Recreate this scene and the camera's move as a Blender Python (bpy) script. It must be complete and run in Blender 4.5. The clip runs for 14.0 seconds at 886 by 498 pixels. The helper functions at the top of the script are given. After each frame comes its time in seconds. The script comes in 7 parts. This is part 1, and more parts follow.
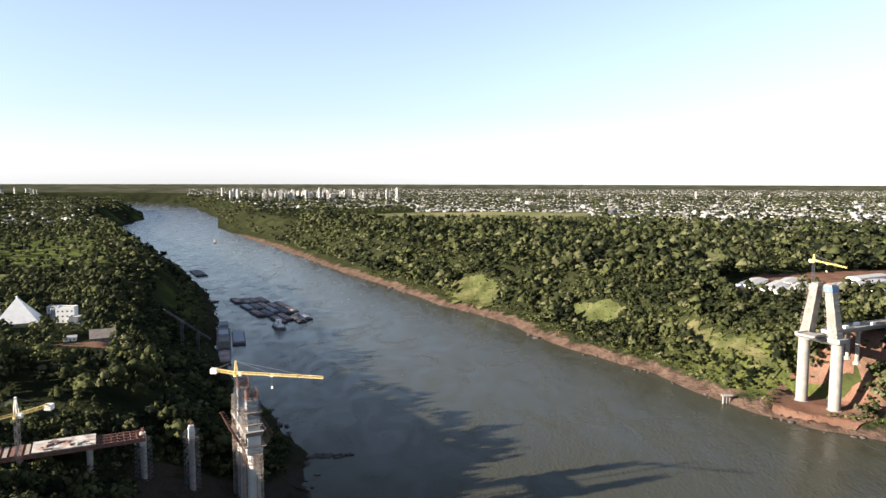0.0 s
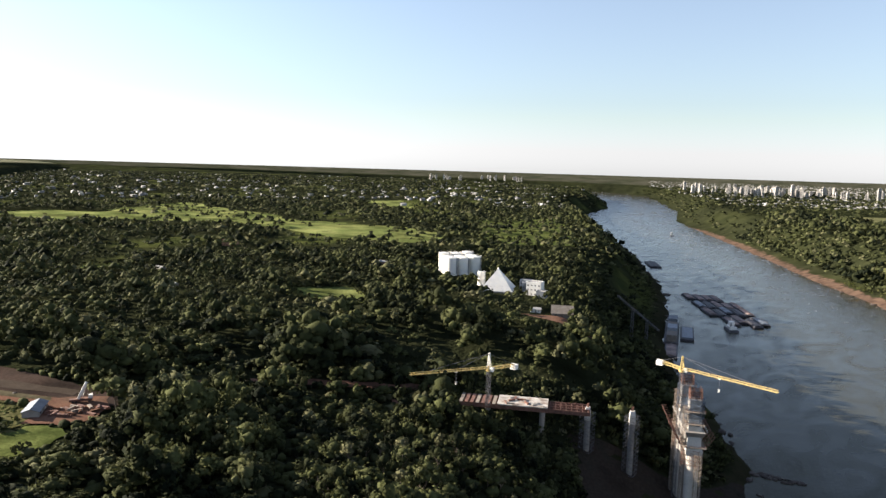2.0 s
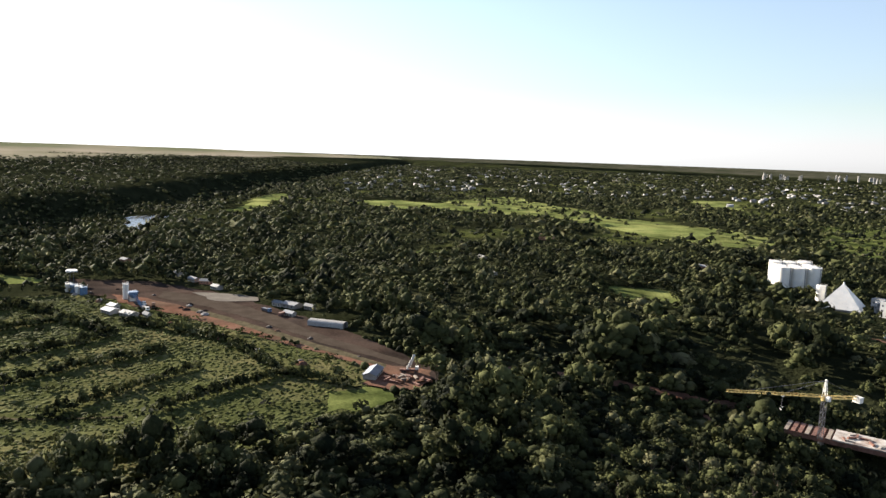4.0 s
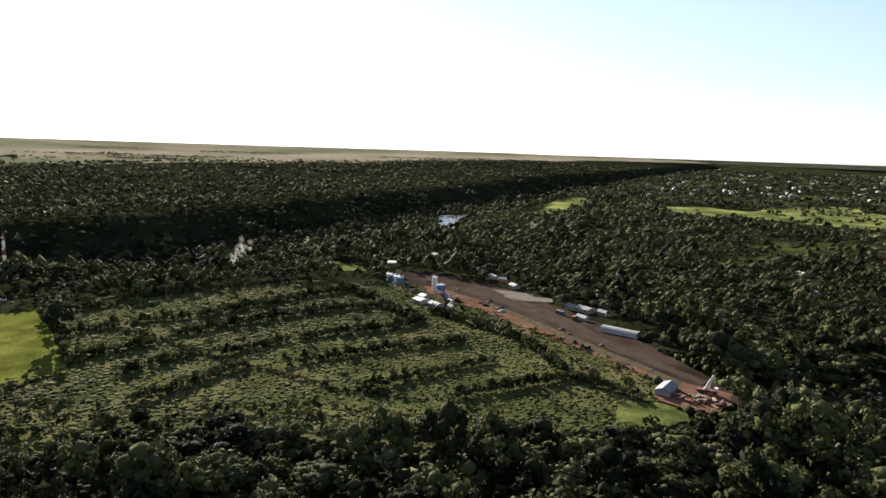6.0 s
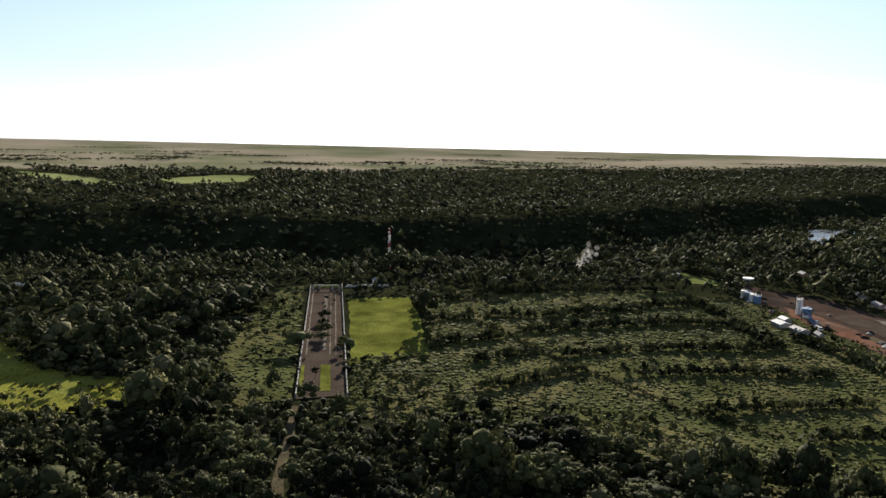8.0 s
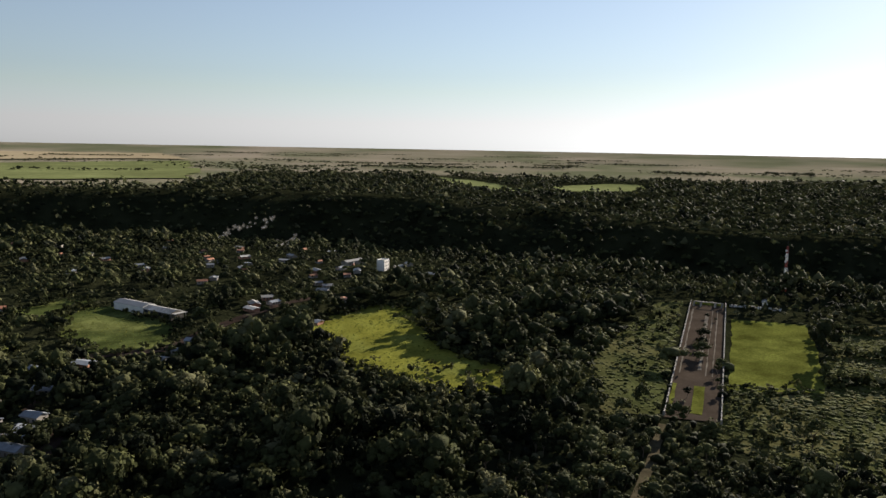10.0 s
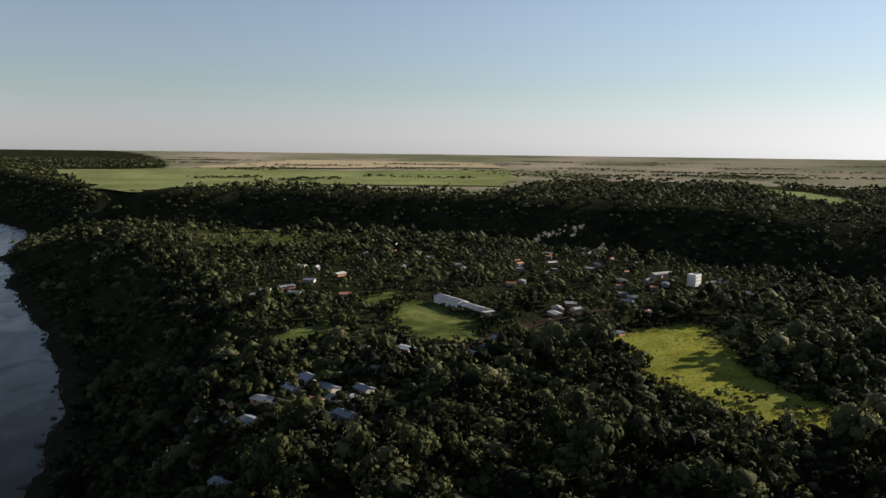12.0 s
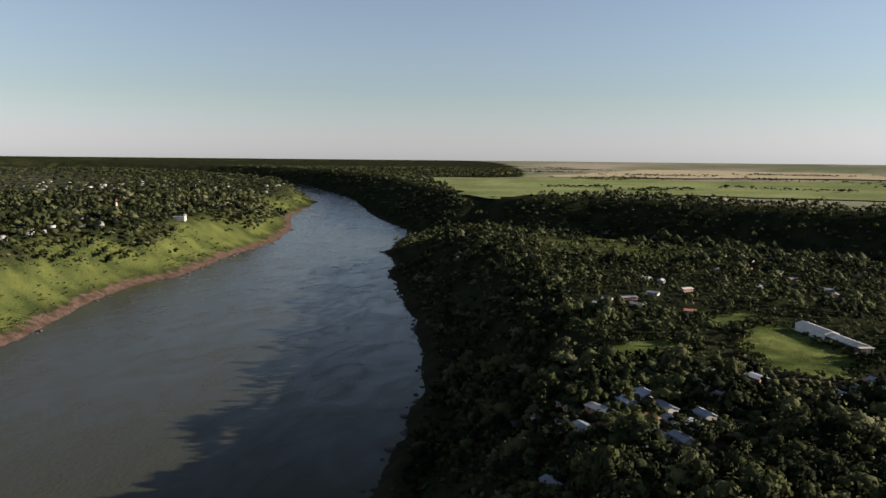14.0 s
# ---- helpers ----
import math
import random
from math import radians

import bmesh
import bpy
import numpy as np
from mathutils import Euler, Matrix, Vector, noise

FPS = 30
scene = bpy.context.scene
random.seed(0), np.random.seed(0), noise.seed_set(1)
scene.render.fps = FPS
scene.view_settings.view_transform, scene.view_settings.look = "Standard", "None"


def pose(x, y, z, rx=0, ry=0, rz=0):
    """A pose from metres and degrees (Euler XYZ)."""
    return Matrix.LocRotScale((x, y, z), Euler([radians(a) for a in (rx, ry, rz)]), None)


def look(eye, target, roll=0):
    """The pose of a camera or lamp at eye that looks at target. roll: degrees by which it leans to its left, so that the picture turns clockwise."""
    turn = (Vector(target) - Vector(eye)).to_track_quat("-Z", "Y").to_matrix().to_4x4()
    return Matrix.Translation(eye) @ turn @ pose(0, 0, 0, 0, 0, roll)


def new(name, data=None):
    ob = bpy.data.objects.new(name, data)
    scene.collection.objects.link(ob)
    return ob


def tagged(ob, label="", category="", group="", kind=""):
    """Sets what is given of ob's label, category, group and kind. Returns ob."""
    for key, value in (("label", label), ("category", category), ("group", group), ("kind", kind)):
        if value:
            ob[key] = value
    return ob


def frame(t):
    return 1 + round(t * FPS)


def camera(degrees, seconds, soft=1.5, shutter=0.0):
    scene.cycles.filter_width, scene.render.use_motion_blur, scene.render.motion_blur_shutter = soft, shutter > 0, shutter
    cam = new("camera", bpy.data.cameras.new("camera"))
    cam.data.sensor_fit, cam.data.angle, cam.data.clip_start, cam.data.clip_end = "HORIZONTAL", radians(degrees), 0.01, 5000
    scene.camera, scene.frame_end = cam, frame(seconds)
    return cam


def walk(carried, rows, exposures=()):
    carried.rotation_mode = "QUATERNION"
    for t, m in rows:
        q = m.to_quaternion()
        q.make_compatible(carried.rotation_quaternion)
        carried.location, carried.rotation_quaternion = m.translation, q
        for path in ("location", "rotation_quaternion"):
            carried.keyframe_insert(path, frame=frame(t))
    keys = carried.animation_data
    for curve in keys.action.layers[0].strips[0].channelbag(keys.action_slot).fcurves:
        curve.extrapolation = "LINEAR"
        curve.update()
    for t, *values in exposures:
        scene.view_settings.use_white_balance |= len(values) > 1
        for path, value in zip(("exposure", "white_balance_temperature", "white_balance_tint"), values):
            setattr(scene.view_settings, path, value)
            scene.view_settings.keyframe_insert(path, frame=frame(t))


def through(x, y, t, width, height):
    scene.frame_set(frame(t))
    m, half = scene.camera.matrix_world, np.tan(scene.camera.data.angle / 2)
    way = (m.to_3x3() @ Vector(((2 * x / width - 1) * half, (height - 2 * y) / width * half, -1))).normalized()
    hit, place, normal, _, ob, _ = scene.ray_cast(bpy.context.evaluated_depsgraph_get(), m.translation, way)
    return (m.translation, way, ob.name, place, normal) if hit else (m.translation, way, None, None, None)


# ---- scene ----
cam = camera(64.83, 14.0)
PATH = [
    (0.0, pose(0.00, -0.01, 199.69, 84.54, -0.11, 0.00)),
    (0.5, pose(-0.50, 0.86, 199.26, 84.44, -0.18, 4.45)),
    (1.0, pose(-0.97, 1.72, 198.85, 84.12, -0.92, 17.61)),
    (1.5, pose(-1.42, 2.57, 198.48, 83.78, -1.38, 27.12)),
    (2.0, pose(-1.90, 3.37, 198.19, 83.43, -1.66, 36.52)),
    (2.2, pose(-2.10, 3.66, 198.09, 83.18, -1.95, 40.74)),
    (4.3, pose(-4.83, 5.89, 197.84, 82.36, -2.03, 64.82)),
    (4.5, pose(-5.13, 6.05, 197.82, 82.32, -2.06, 66.82)),
    (5.0, pose(-5.93, 6.39, 197.76, 82.15, -1.91, 72.88)),
    (5.5, pose(-6.77, 6.64, 197.70, 82.03, -1.95, 79.45)),
    (6.0, pose(-7.64, 6.80, 197.64, 81.90, -1.81, 86.38)),
    (6.5, pose(-8.54, 6.87, 197.58, 81.77, -1.67, 93.37)),
    (7.0, pose(-9.46, 6.89, 197.53, 81.71, -1.52, 100.40)),
    (7.5, pose(-10.40, 6.86, 197.49, 81.68, -1.38, 107.45)),
    (8.0, pose(-11.33, 6.80, 197.44, 81.66, -1.31, 114.53)),
    (8.5, pose(-12.25, 6.74, 197.37, 81.66, -1.34, 121.99)),
    (9.0, pose(-13.14, 6.67, 197.26, 81.65, -1.17, 129.41)),
    (9.2, pose(-13.48, 6.65, 197.20, 81.68, -1.16, 132.87)),
    (11.3, pose(-16.68, 6.62, 196.05, 82.01, -0.89, 162.02)),
    (11.5, pose(-16.88, 6.53, 195.97, 82.05, -0.89, 164.27)),
    (12.0, pose(-17.31, 6.23, 195.78, 82.17, -0.73, 170.72)),
    (12.5, pose(-17.60, 5.78, 195.64, 82.34, -0.70, 178.74)),
    (13.0, pose(-17.75, 5.25, 195.53, 82.46, -0.64, 185.10)),
    (13.5, pose(-17.82, 4.68, 195.42, 82.54, -0.65, 191.84)),
    (14.0, pose(-17.84, 4.09, 195.32, 82.64, -0.59, 198.76)),
]
EXPOSURES = [(0.0, 2.14), (2.0, 1.97), (4.5, 2.02), (5.0, 2.1), (5.5, 1.95), (7.0, 1.66), (8.0, 1.46), (9.0, 1.15), (11.5, 1.04), (14.0, 1.18)]
walk(cam, PATH, EXPOSURES)

# ---- sky and sun ----
SUN_YAW, SUN_EL = 109.5, 17.8
world = bpy.data.worlds.new("sky")
scene.world = world
world.use_nodes = True
wn = world.node_tree.nodes
sky = wn.new("ShaderNodeTexSky")
sky.sky_type, sky.sun_disc = "NISHITA", False
sky.sun_elevation, sky.sun_rotation = radians(SUN_EL), radians(-SUN_YAW)
sky.air_density, sky.dust_density, sky.ozone_density, sky.altitude = 1.3, 0.16, 4.0, 200
wn["Background"].inputs["Strength"].default_value = 0.054
pale = wn.new("ShaderNodeHueSaturation")
pale.inputs["Saturation"].default_value = 0.67
haze = wn.new("ShaderNodeMix")
haze.data_type, haze.blend_type = "RGBA", "MULTIPLY"
haze.inputs["Factor"].default_value, haze.inputs["B"].default_value = 1.0, (0.985, 0.985, 1.06, 1)
split, level, join = wn.new("ShaderNodeSeparateColor"), wn.new("ShaderNodeMath"), wn.new("ShaderNodeCombineColor")
whiten, redden = wn.new("ShaderNodeMath"), wn.new("ShaderNodeMath")
level.operation, whiten.operation, redden.operation = "MULTIPLY", "MAXIMUM", "MINIMUM"
level.inputs[1].default_value = 1.0
world.node_tree.links.new(sky.outputs["Color"], pale.inputs["Color"])
world.node_tree.links.new(pale.outputs["Color"], haze.inputs["A"])
for a, b in ((haze.outputs["Result"], split.inputs[0]), (split.outputs[1], level.inputs[0]), (split.outputs[2], whiten.inputs[0]), (level.outputs[0], whiten.inputs[1]),
             (split.outputs[0], redden.inputs[0]), (split.outputs[1], redden.inputs[1]), (redden.outputs[0], join.inputs[0]), (split.outputs[1], join.inputs[1]), (whiten.outputs[0], join.inputs[2]),
             (join.outputs[0], wn["Background"].inputs["Color"])):
    world.node_tree.links.new(a, b)
sun = new("sun", bpy.data.lights.new("sun", "SUN"))
sun.data.energy, sun.data.angle, sun.data.color = 5.0, radians(0.5), (1.0, 0.90, 0.78)
sa, se = radians(SUN_YAW), radians(SUN_EL)
sun.matrix_world = look((0, 0, 600), (math.sin(sa) * math.cos(se), -math.cos(sa) * math.cos(se), 600 - math.sin(se)))

# ---- materials ----
def material(name, base, rough=0.85, metal=0.0, vary=0.25, scale=0.3, fine=6.0, bump=0.0, dirt=None, island=0.0, objects=0.0):
    """A surface with broad and fine variation at real-world size."""
    m = bpy.data.materials.new(name)
    m.use_nodes = True
    n, k = m.node_tree.nodes, m.node_tree.links
    b = n["Principled BSDF"]
    geo = n.new("ShaderNodeNewGeometry")
    val = None
    for s, w in ((scale, vary), (fine, vary * 0.6)):
        t = n.new("ShaderNodeTexNoise")
        t.inputs["Scale"].default_value, t.inputs["Detail"].default_value = s, 4
        k.new(geo.outputs["Position"], t.inputs["Vector"])
        r = n.new("ShaderNodeMapRange")
        r.inputs["From Min"].default_value, r.inputs["From Max"].default_value = 0.3, 0.7
        r.inputs["To Min"].default_value, r.inputs["To Max"].default_value = 1 - w, 1 + w
        k.new(t.outputs["Fac"], r.inputs["Value"])
        val = r.outputs[0] if val is None else mult(n, k, val, r.outputs[0])
    for amount, out in ((island, geo.outputs["Random Per Island"]), (objects, None)):
        if amount:
            if out is None:
                out = n.new("ShaderNodeObjectInfo").outputs["Random"]
            r = n.new("ShaderNodeMapRange")
            r.inputs["To Min"].default_value, r.inputs["To Max"].default_value = 1 - amount, 1 + amount
            k.new(out, r.inputs["Value"])
            val = mult(n, k, val, r.outputs[0])
    vm = n.new("ShaderNodeVectorMath")
    vm.operation = "SCALE"
    k.new(val, vm.inputs["Scale"])
    if dirt:
        t = n.new("ShaderNodeTexNoise")
        t.inputs["Scale"].default_value, t.inputs["Detail"].default_value = dirt[1], 6
        k.new(geo.outputs["Position"], t.inputs["Vector"])
        r = n.new("ShaderNodeMapRange")
        r.inputs["From Min"].default_value, r.inputs["From Max"].default_value = 0.45, 0.65
        k.new(t.outputs["Fac"], r.inputs["Value"])
        mx = n.new("ShaderNodeMix")
        mx.data_type = "RGBA"
        mx.inputs["A"].default_value, mx.inputs["B"].default_value = (*base, 1), (*dirt[0], 1)
        k.new(r.outputs[0], mx.inputs["Factor"])
        k.new(mx.outputs["Result"], vm.inputs[0])
    else:
        vm.inputs[0].default_value = base
    k.new(vm.outputs[0], b.inputs["Base Color"])
    b.inputs["Roughness"].default_value, b.inputs["Metallic"].default_value = rough, metal
    b.inputs["Specular IOR Level"].default_value = 0.3 if rough < 0.93 else 0.0
    if bump:
        t = n.new("ShaderNodeTexNoise")
        t.inputs["Scale"].default_value, t.inputs["Detail"].default_value = fine, 5
        k.new(geo.outputs["Position"], t.inputs["Vector"])
        bp = n.new("ShaderNodeBump")
        bp.inputs["Distance"].default_value = bump
        k.new(t.outputs["Fac"], bp.inputs["Height"])
        k.new(bp.outputs["Normal"], b.inputs["Normal"])
    return m


def mult(n, k, a, b):
    x = n.new("ShaderNodeMath")
    x.operation = "MULTIPLY"
    k.new(a, x.inputs[0])
    k.new(b, x.inputs[1])
    return x.outputs[0]


def leaf_material(name, dark, light, patch=0.02, through=0.16):
    """Leaves: each clump its own tone, clump self-shadow put in as fine noise, light shines through a little."""
    m = bpy.data.materials.new(name)
    m.use_nodes = True
    n, k = m.node_tree.nodes, m.node_tree.links
    b = n["Principled BSDF"]
    geo = n.new("ShaderNodeNewGeometry")
    t = n.new("ShaderNodeTexNoise")
    t.inputs["Scale"].default_value, t.inputs["Detail"].default_value = patch, 3
    k.new(geo.outputs["Position"], t.inputs["Vector"])
    t2 = n.new("ShaderNodeTexNoise")
    t2.inputs["Scale"].default_value = 0.13
    k.new(geo.outputs["Position"], t2.inputs["Vector"])
    a = n.new("ShaderNodeMath")
    a.operation = "ADD"
    k.new(t.outputs["Fac"], a.inputs[0])
    k.new(t2.outputs["Fac"], a.inputs[1])
    c = n.new("ShaderNodeMath")
    c.operation = "MULTIPLY_ADD"
    c.inputs[1].default_value = 0.22
    tone = n.new("ShaderNodeAttribute")
    tone.attribute_name = "tone"
    k.new(geo.outputs["Random Per Island"], c.inputs[0])
    k.new(a.outputs[0], c.inputs[2])
    ca = n.new("ShaderNodeMath")
    ca.operation = "MULTIPLY_ADD"
    ca.inputs[1].default_value = 1.05
    k.new(tone.outputs["Fac"], ca.inputs[0])
    k.new(c.outputs[0], ca.inputs[2])
    cb = n.new("ShaderNodeMath")
    cb.operation = "MULTIPLY_ADD"
    cb.inputs[1].default_value = 0.8
    k.new(t.outputs["Fac"], cb.inputs[0])
    k.new(ca.outputs[0], cb.inputs[2])
    # fine noise towards the dark colour imitates shadow between leaf clumps
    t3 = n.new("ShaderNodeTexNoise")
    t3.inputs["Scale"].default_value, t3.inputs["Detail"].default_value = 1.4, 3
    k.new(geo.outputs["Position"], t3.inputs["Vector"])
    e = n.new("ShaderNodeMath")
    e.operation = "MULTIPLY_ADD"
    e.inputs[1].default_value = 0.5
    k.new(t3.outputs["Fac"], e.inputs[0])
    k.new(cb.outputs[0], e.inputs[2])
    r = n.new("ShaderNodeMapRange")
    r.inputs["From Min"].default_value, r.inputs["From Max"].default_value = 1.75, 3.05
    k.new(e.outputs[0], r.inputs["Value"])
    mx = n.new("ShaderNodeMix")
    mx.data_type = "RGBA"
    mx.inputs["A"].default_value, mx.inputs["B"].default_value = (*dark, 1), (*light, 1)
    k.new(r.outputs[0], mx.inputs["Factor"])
    # a few crowns are paler and drier than the rest
    dry = n.new("ShaderNodeMapRange")
    dry.inputs["From Min"].default_value, dry.inputs["From Max"].default_value = 0.84, 0.97
    dry.inputs["To Max"].default_value = 0.38
    k.new(tone.outputs["Fac"], dry.inputs["Value"])
    leaf_mix = mx
    mx = n.new("ShaderNodeMix")
    mx.data_type = "RGBA"
    mx.inputs["B"].default_value = (0.15, 0.135, 0.085, 1)
    k.new(dry.outputs[0], mx.inputs["Factor"])
    k.new(leaf_mix.outputs["Result"], mx.inputs["A"])
    k.new(mx.outputs["Result"], b.inputs["Base Color"])
    b.inputs["Roughness"].default_value = 0.85
    b.inputs["Specular IOR Level"].default_value = 0.03
    bn = n.new("ShaderNodeTexNoise")
    bn.inputs["Scale"].default_value, bn.inputs["Detail"].default_value = 1.1, 6
    k.new(geo.outputs["Position"], bn.inputs["Vector"])
    bp = n.new("ShaderNodeBump")
    bp.inputs["Distance"].default_value = 0.5
    k.new(bn.outputs["Fac"], bp.inputs["Height"])
    k.new(bp.outputs["Normal"], b.inputs["Normal"])
    tr = n.new("ShaderNodeBsdfTranslucent")
    k.new(mx.outputs["Result"], tr.inputs["Color"])
    ms = n.new("ShaderNodeMixShader")
    ms.inputs[0].default_value = through
    k.new(b.outputs[0], ms.inputs[1])
    k.new(tr.outputs[0], ms.inputs[2])
    k.new(ms.outputs[0], n["Material Output"].inputs["Surface"])
    return m


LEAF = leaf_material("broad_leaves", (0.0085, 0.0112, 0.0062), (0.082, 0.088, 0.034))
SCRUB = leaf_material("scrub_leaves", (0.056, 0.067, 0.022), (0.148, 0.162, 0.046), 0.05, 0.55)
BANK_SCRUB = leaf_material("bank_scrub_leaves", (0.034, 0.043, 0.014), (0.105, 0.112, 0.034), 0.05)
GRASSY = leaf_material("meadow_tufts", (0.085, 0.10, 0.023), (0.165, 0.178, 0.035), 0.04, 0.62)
BARK = material("bark", (0.12, 0.09, 0.065), vary=0.3, fine=3.0)
CONCRETE = material("concrete", (0.225, 0.207, 0.184), vary=0.14, scale=0.15, fine=1.2, bump=0.05, dirt=((0.23, 0.205, 0.18), 0.12))
PALE_CONCRETE = material("new_concrete", (0.46, 0.43, 0.385), vary=0.12, scale=0.15, fine=1.2, bump=0.04, dirt=((0.36, 0.33, 0.29), 0.1))
CONCRETE_DARK = material("formwork_concrete", (0.21, 0.195, 0.18), vary=0.2, scale=0.3, fine=2.0)
STEEL_DARK = material("dark_steel", (0.09, 0.09, 0.10), 0.6, 0.4, scale=0.5)
RUST = material("rusty_steel", (0.15, 0.075, 0.054), 0.8, 0.1, vary=0.35, scale=0.5, fine=3.0, objects=0.2)
YELLOW = material("crane_yellow", (0.50, 0.37, 0.14), 0.5, vary=0.15)
WHITE = material("white_paint", (0.70, 0.665, 0.60), 0.6, vary=0.07, scale=0.2, dirt=((0.66, 0.64, 0.60), 0.25))
SLAB = material("fresh_slab", (0.36, 0.33, 0.29), 0.9, vary=0.3, scale=0.25, fine=1.5, dirt=((0.20, 0.15, 0.12), 0.22))
SHEET = material("white_sheeting", (0.32, 0.31, 0.295), 0.94, vary=0.08, scale=0.15)
ZINC = material("weathered_zinc", (0.20, 0.215, 0.235), 0.7, 0.2, vary=0.2, scale=0.3, objects=0.3)
ROOF_GREY = material("grey_fibre_roof", (0.30, 0.29, 0.27), 0.85, vary=0.25, scale=0.4, objects=0.3)
TILE = material("clay_tile_roof", (0.36, 0.16, 0.09), 0.85, vary=0.25, scale=0.8, objects=0.25)
PLASTER = material("plaster", (0.30, 0.27, 0.235), 0.9, vary=0.15, scale=0.4, objects=0.25)
BRICK = material("brickwork", (0.38, 0.19, 0.12), 0.9, vary=0.2, scale=0.6, objects=0.2)
RED_PAINT = material("red_paint", (0.24, 0.055, 0.04), 0.6, vary=0.2, scale=0.5)
SOIL = material("red_earth", (0.128, 0.068, 0.046), 0.95, vary=0.3, scale=0.05, fine=0.8, bump=0.2, dirt=((0.105, 0.068, 0.048), 0.04))
TRAIL = material("trodden_path", (0.075, 0.064, 0.04), 0.95, vary=0.3, scale=0.2, fine=1.0)
APRON = material("trodden_ground", (0.048, 0.034, 0.027), 0.95, vary=0.35, scale=0.04, fine=0.6, dirt=((0.032, 0.025, 0.021), 0.03))
PAVING = material("grey_paving", (0.056, 0.044, 0.034), 0.95, vary=0.2, scale=0.1, fine=1.0)
PITCH = material("worn_pitch", (0.056, 0.07, 0.021), 0.95, vary=0.4, scale=0.06, fine=0.7, bump=0.3, dirt=((0.10, 0.11, 0.035), 0.03))
# bare earth, its colour darkened for the shade over the pier slope
SHADED_EARTH = material("shaded_earth", (0.032, 0.025, 0.02), 0.95, vary=0.35, scale=0.05, fine=0.6, bump=0.3, dirt=((0.02, 0.018, 0.014), 0.05))
LAWN = material("lawn", (0.078, 0.085, 0.018), 0.95, vary=0.45, scale=0.05, fine=0.7, bump=0.3, dirt=((0.108, 0.118, 0.026), 0.03))
MEADOW = material("meadow", (0.092, 0.108, 0.035), 0.95, vary=0.5, scale=0.02, fine=0.4, bump=0.4, dirt=((0.165, 0.172, 0.06), 0.012))
SCRUBLAND = material("scrubland", (0.056, 0.062, 0.023), 0.95, vary=0.35, scale=0.04, fine=0.5, bump=0.4, dirt=((0.088, 0.08, 0.036), 0.02))
DRYMEADOW = material("dry_meadow", (0.12, 0.12, 0.055), 0.95, vary=0.3, scale=0.01, fine=0.1, dirt=((0.18, 0.16, 0.08), 0.006))
CROP = material("ripe_crop", (0.33, 0.27, 0.17), 0.95, vary=0.15, scale=0.005, fine=0.05)
YELLOWGRASS = material("rough_yellow_grass", (0.149, 0.149, 0.027), 0.95, vary=0.3, scale=0.06, fine=0.5, bump=0.4, dirt=((0.11, 0.12, 0.03), 0.03))
GREENCROP = material("green_crop", (0.155, 0.172, 0.07), 0.95, vary=0.3, scale=0.004, fine=0.05)
ROCK = material("river_rock", (0.055, 0.044, 0.038), 0.9, vary=0.3, scale=0.3, fine=2.0, bump=0.2)
BLUE = material("blue_sheet", (0.10, 0.165, 0.26), 0.5, vary=0.15)
HULL = material("barge_hull", (0.06, 0.055, 0.06), 0.6, 0.2, vary=0.3, scale=0.2)
CARGO = material("cargo_cover", (0.22, 0.16, 0.14), 0.8, vary=0.35, scale=0.08, fine=1.0, objects=0.5)
GLASS = material("window_glass", (0.03, 0.035, 0.04), 0.15, vary=0.05)
SHEDROOF = material("weathered_boards", (0.17, 0.145, 0.12), 0.9, vary=0.25, scale=0.4, fine=2.0)
SCAFFOLD = material("grey_timber", (0.21, 0.17, 0.135), 0.9, vary=0.3, scale=0.6)
APRON_PALE = material("worn_cement", (0.14, 0.125, 0.105), 0.95, vary=0.2, scale=0.1, fine=1.0)
BLUE_GREY = material("blue_grey_steel", (0.075, 0.095, 0.125), 0.6, 0.2, vary=0.2)
TYRE = material("tyre_rubber", (0.03, 0.03, 0.03), 0.9)


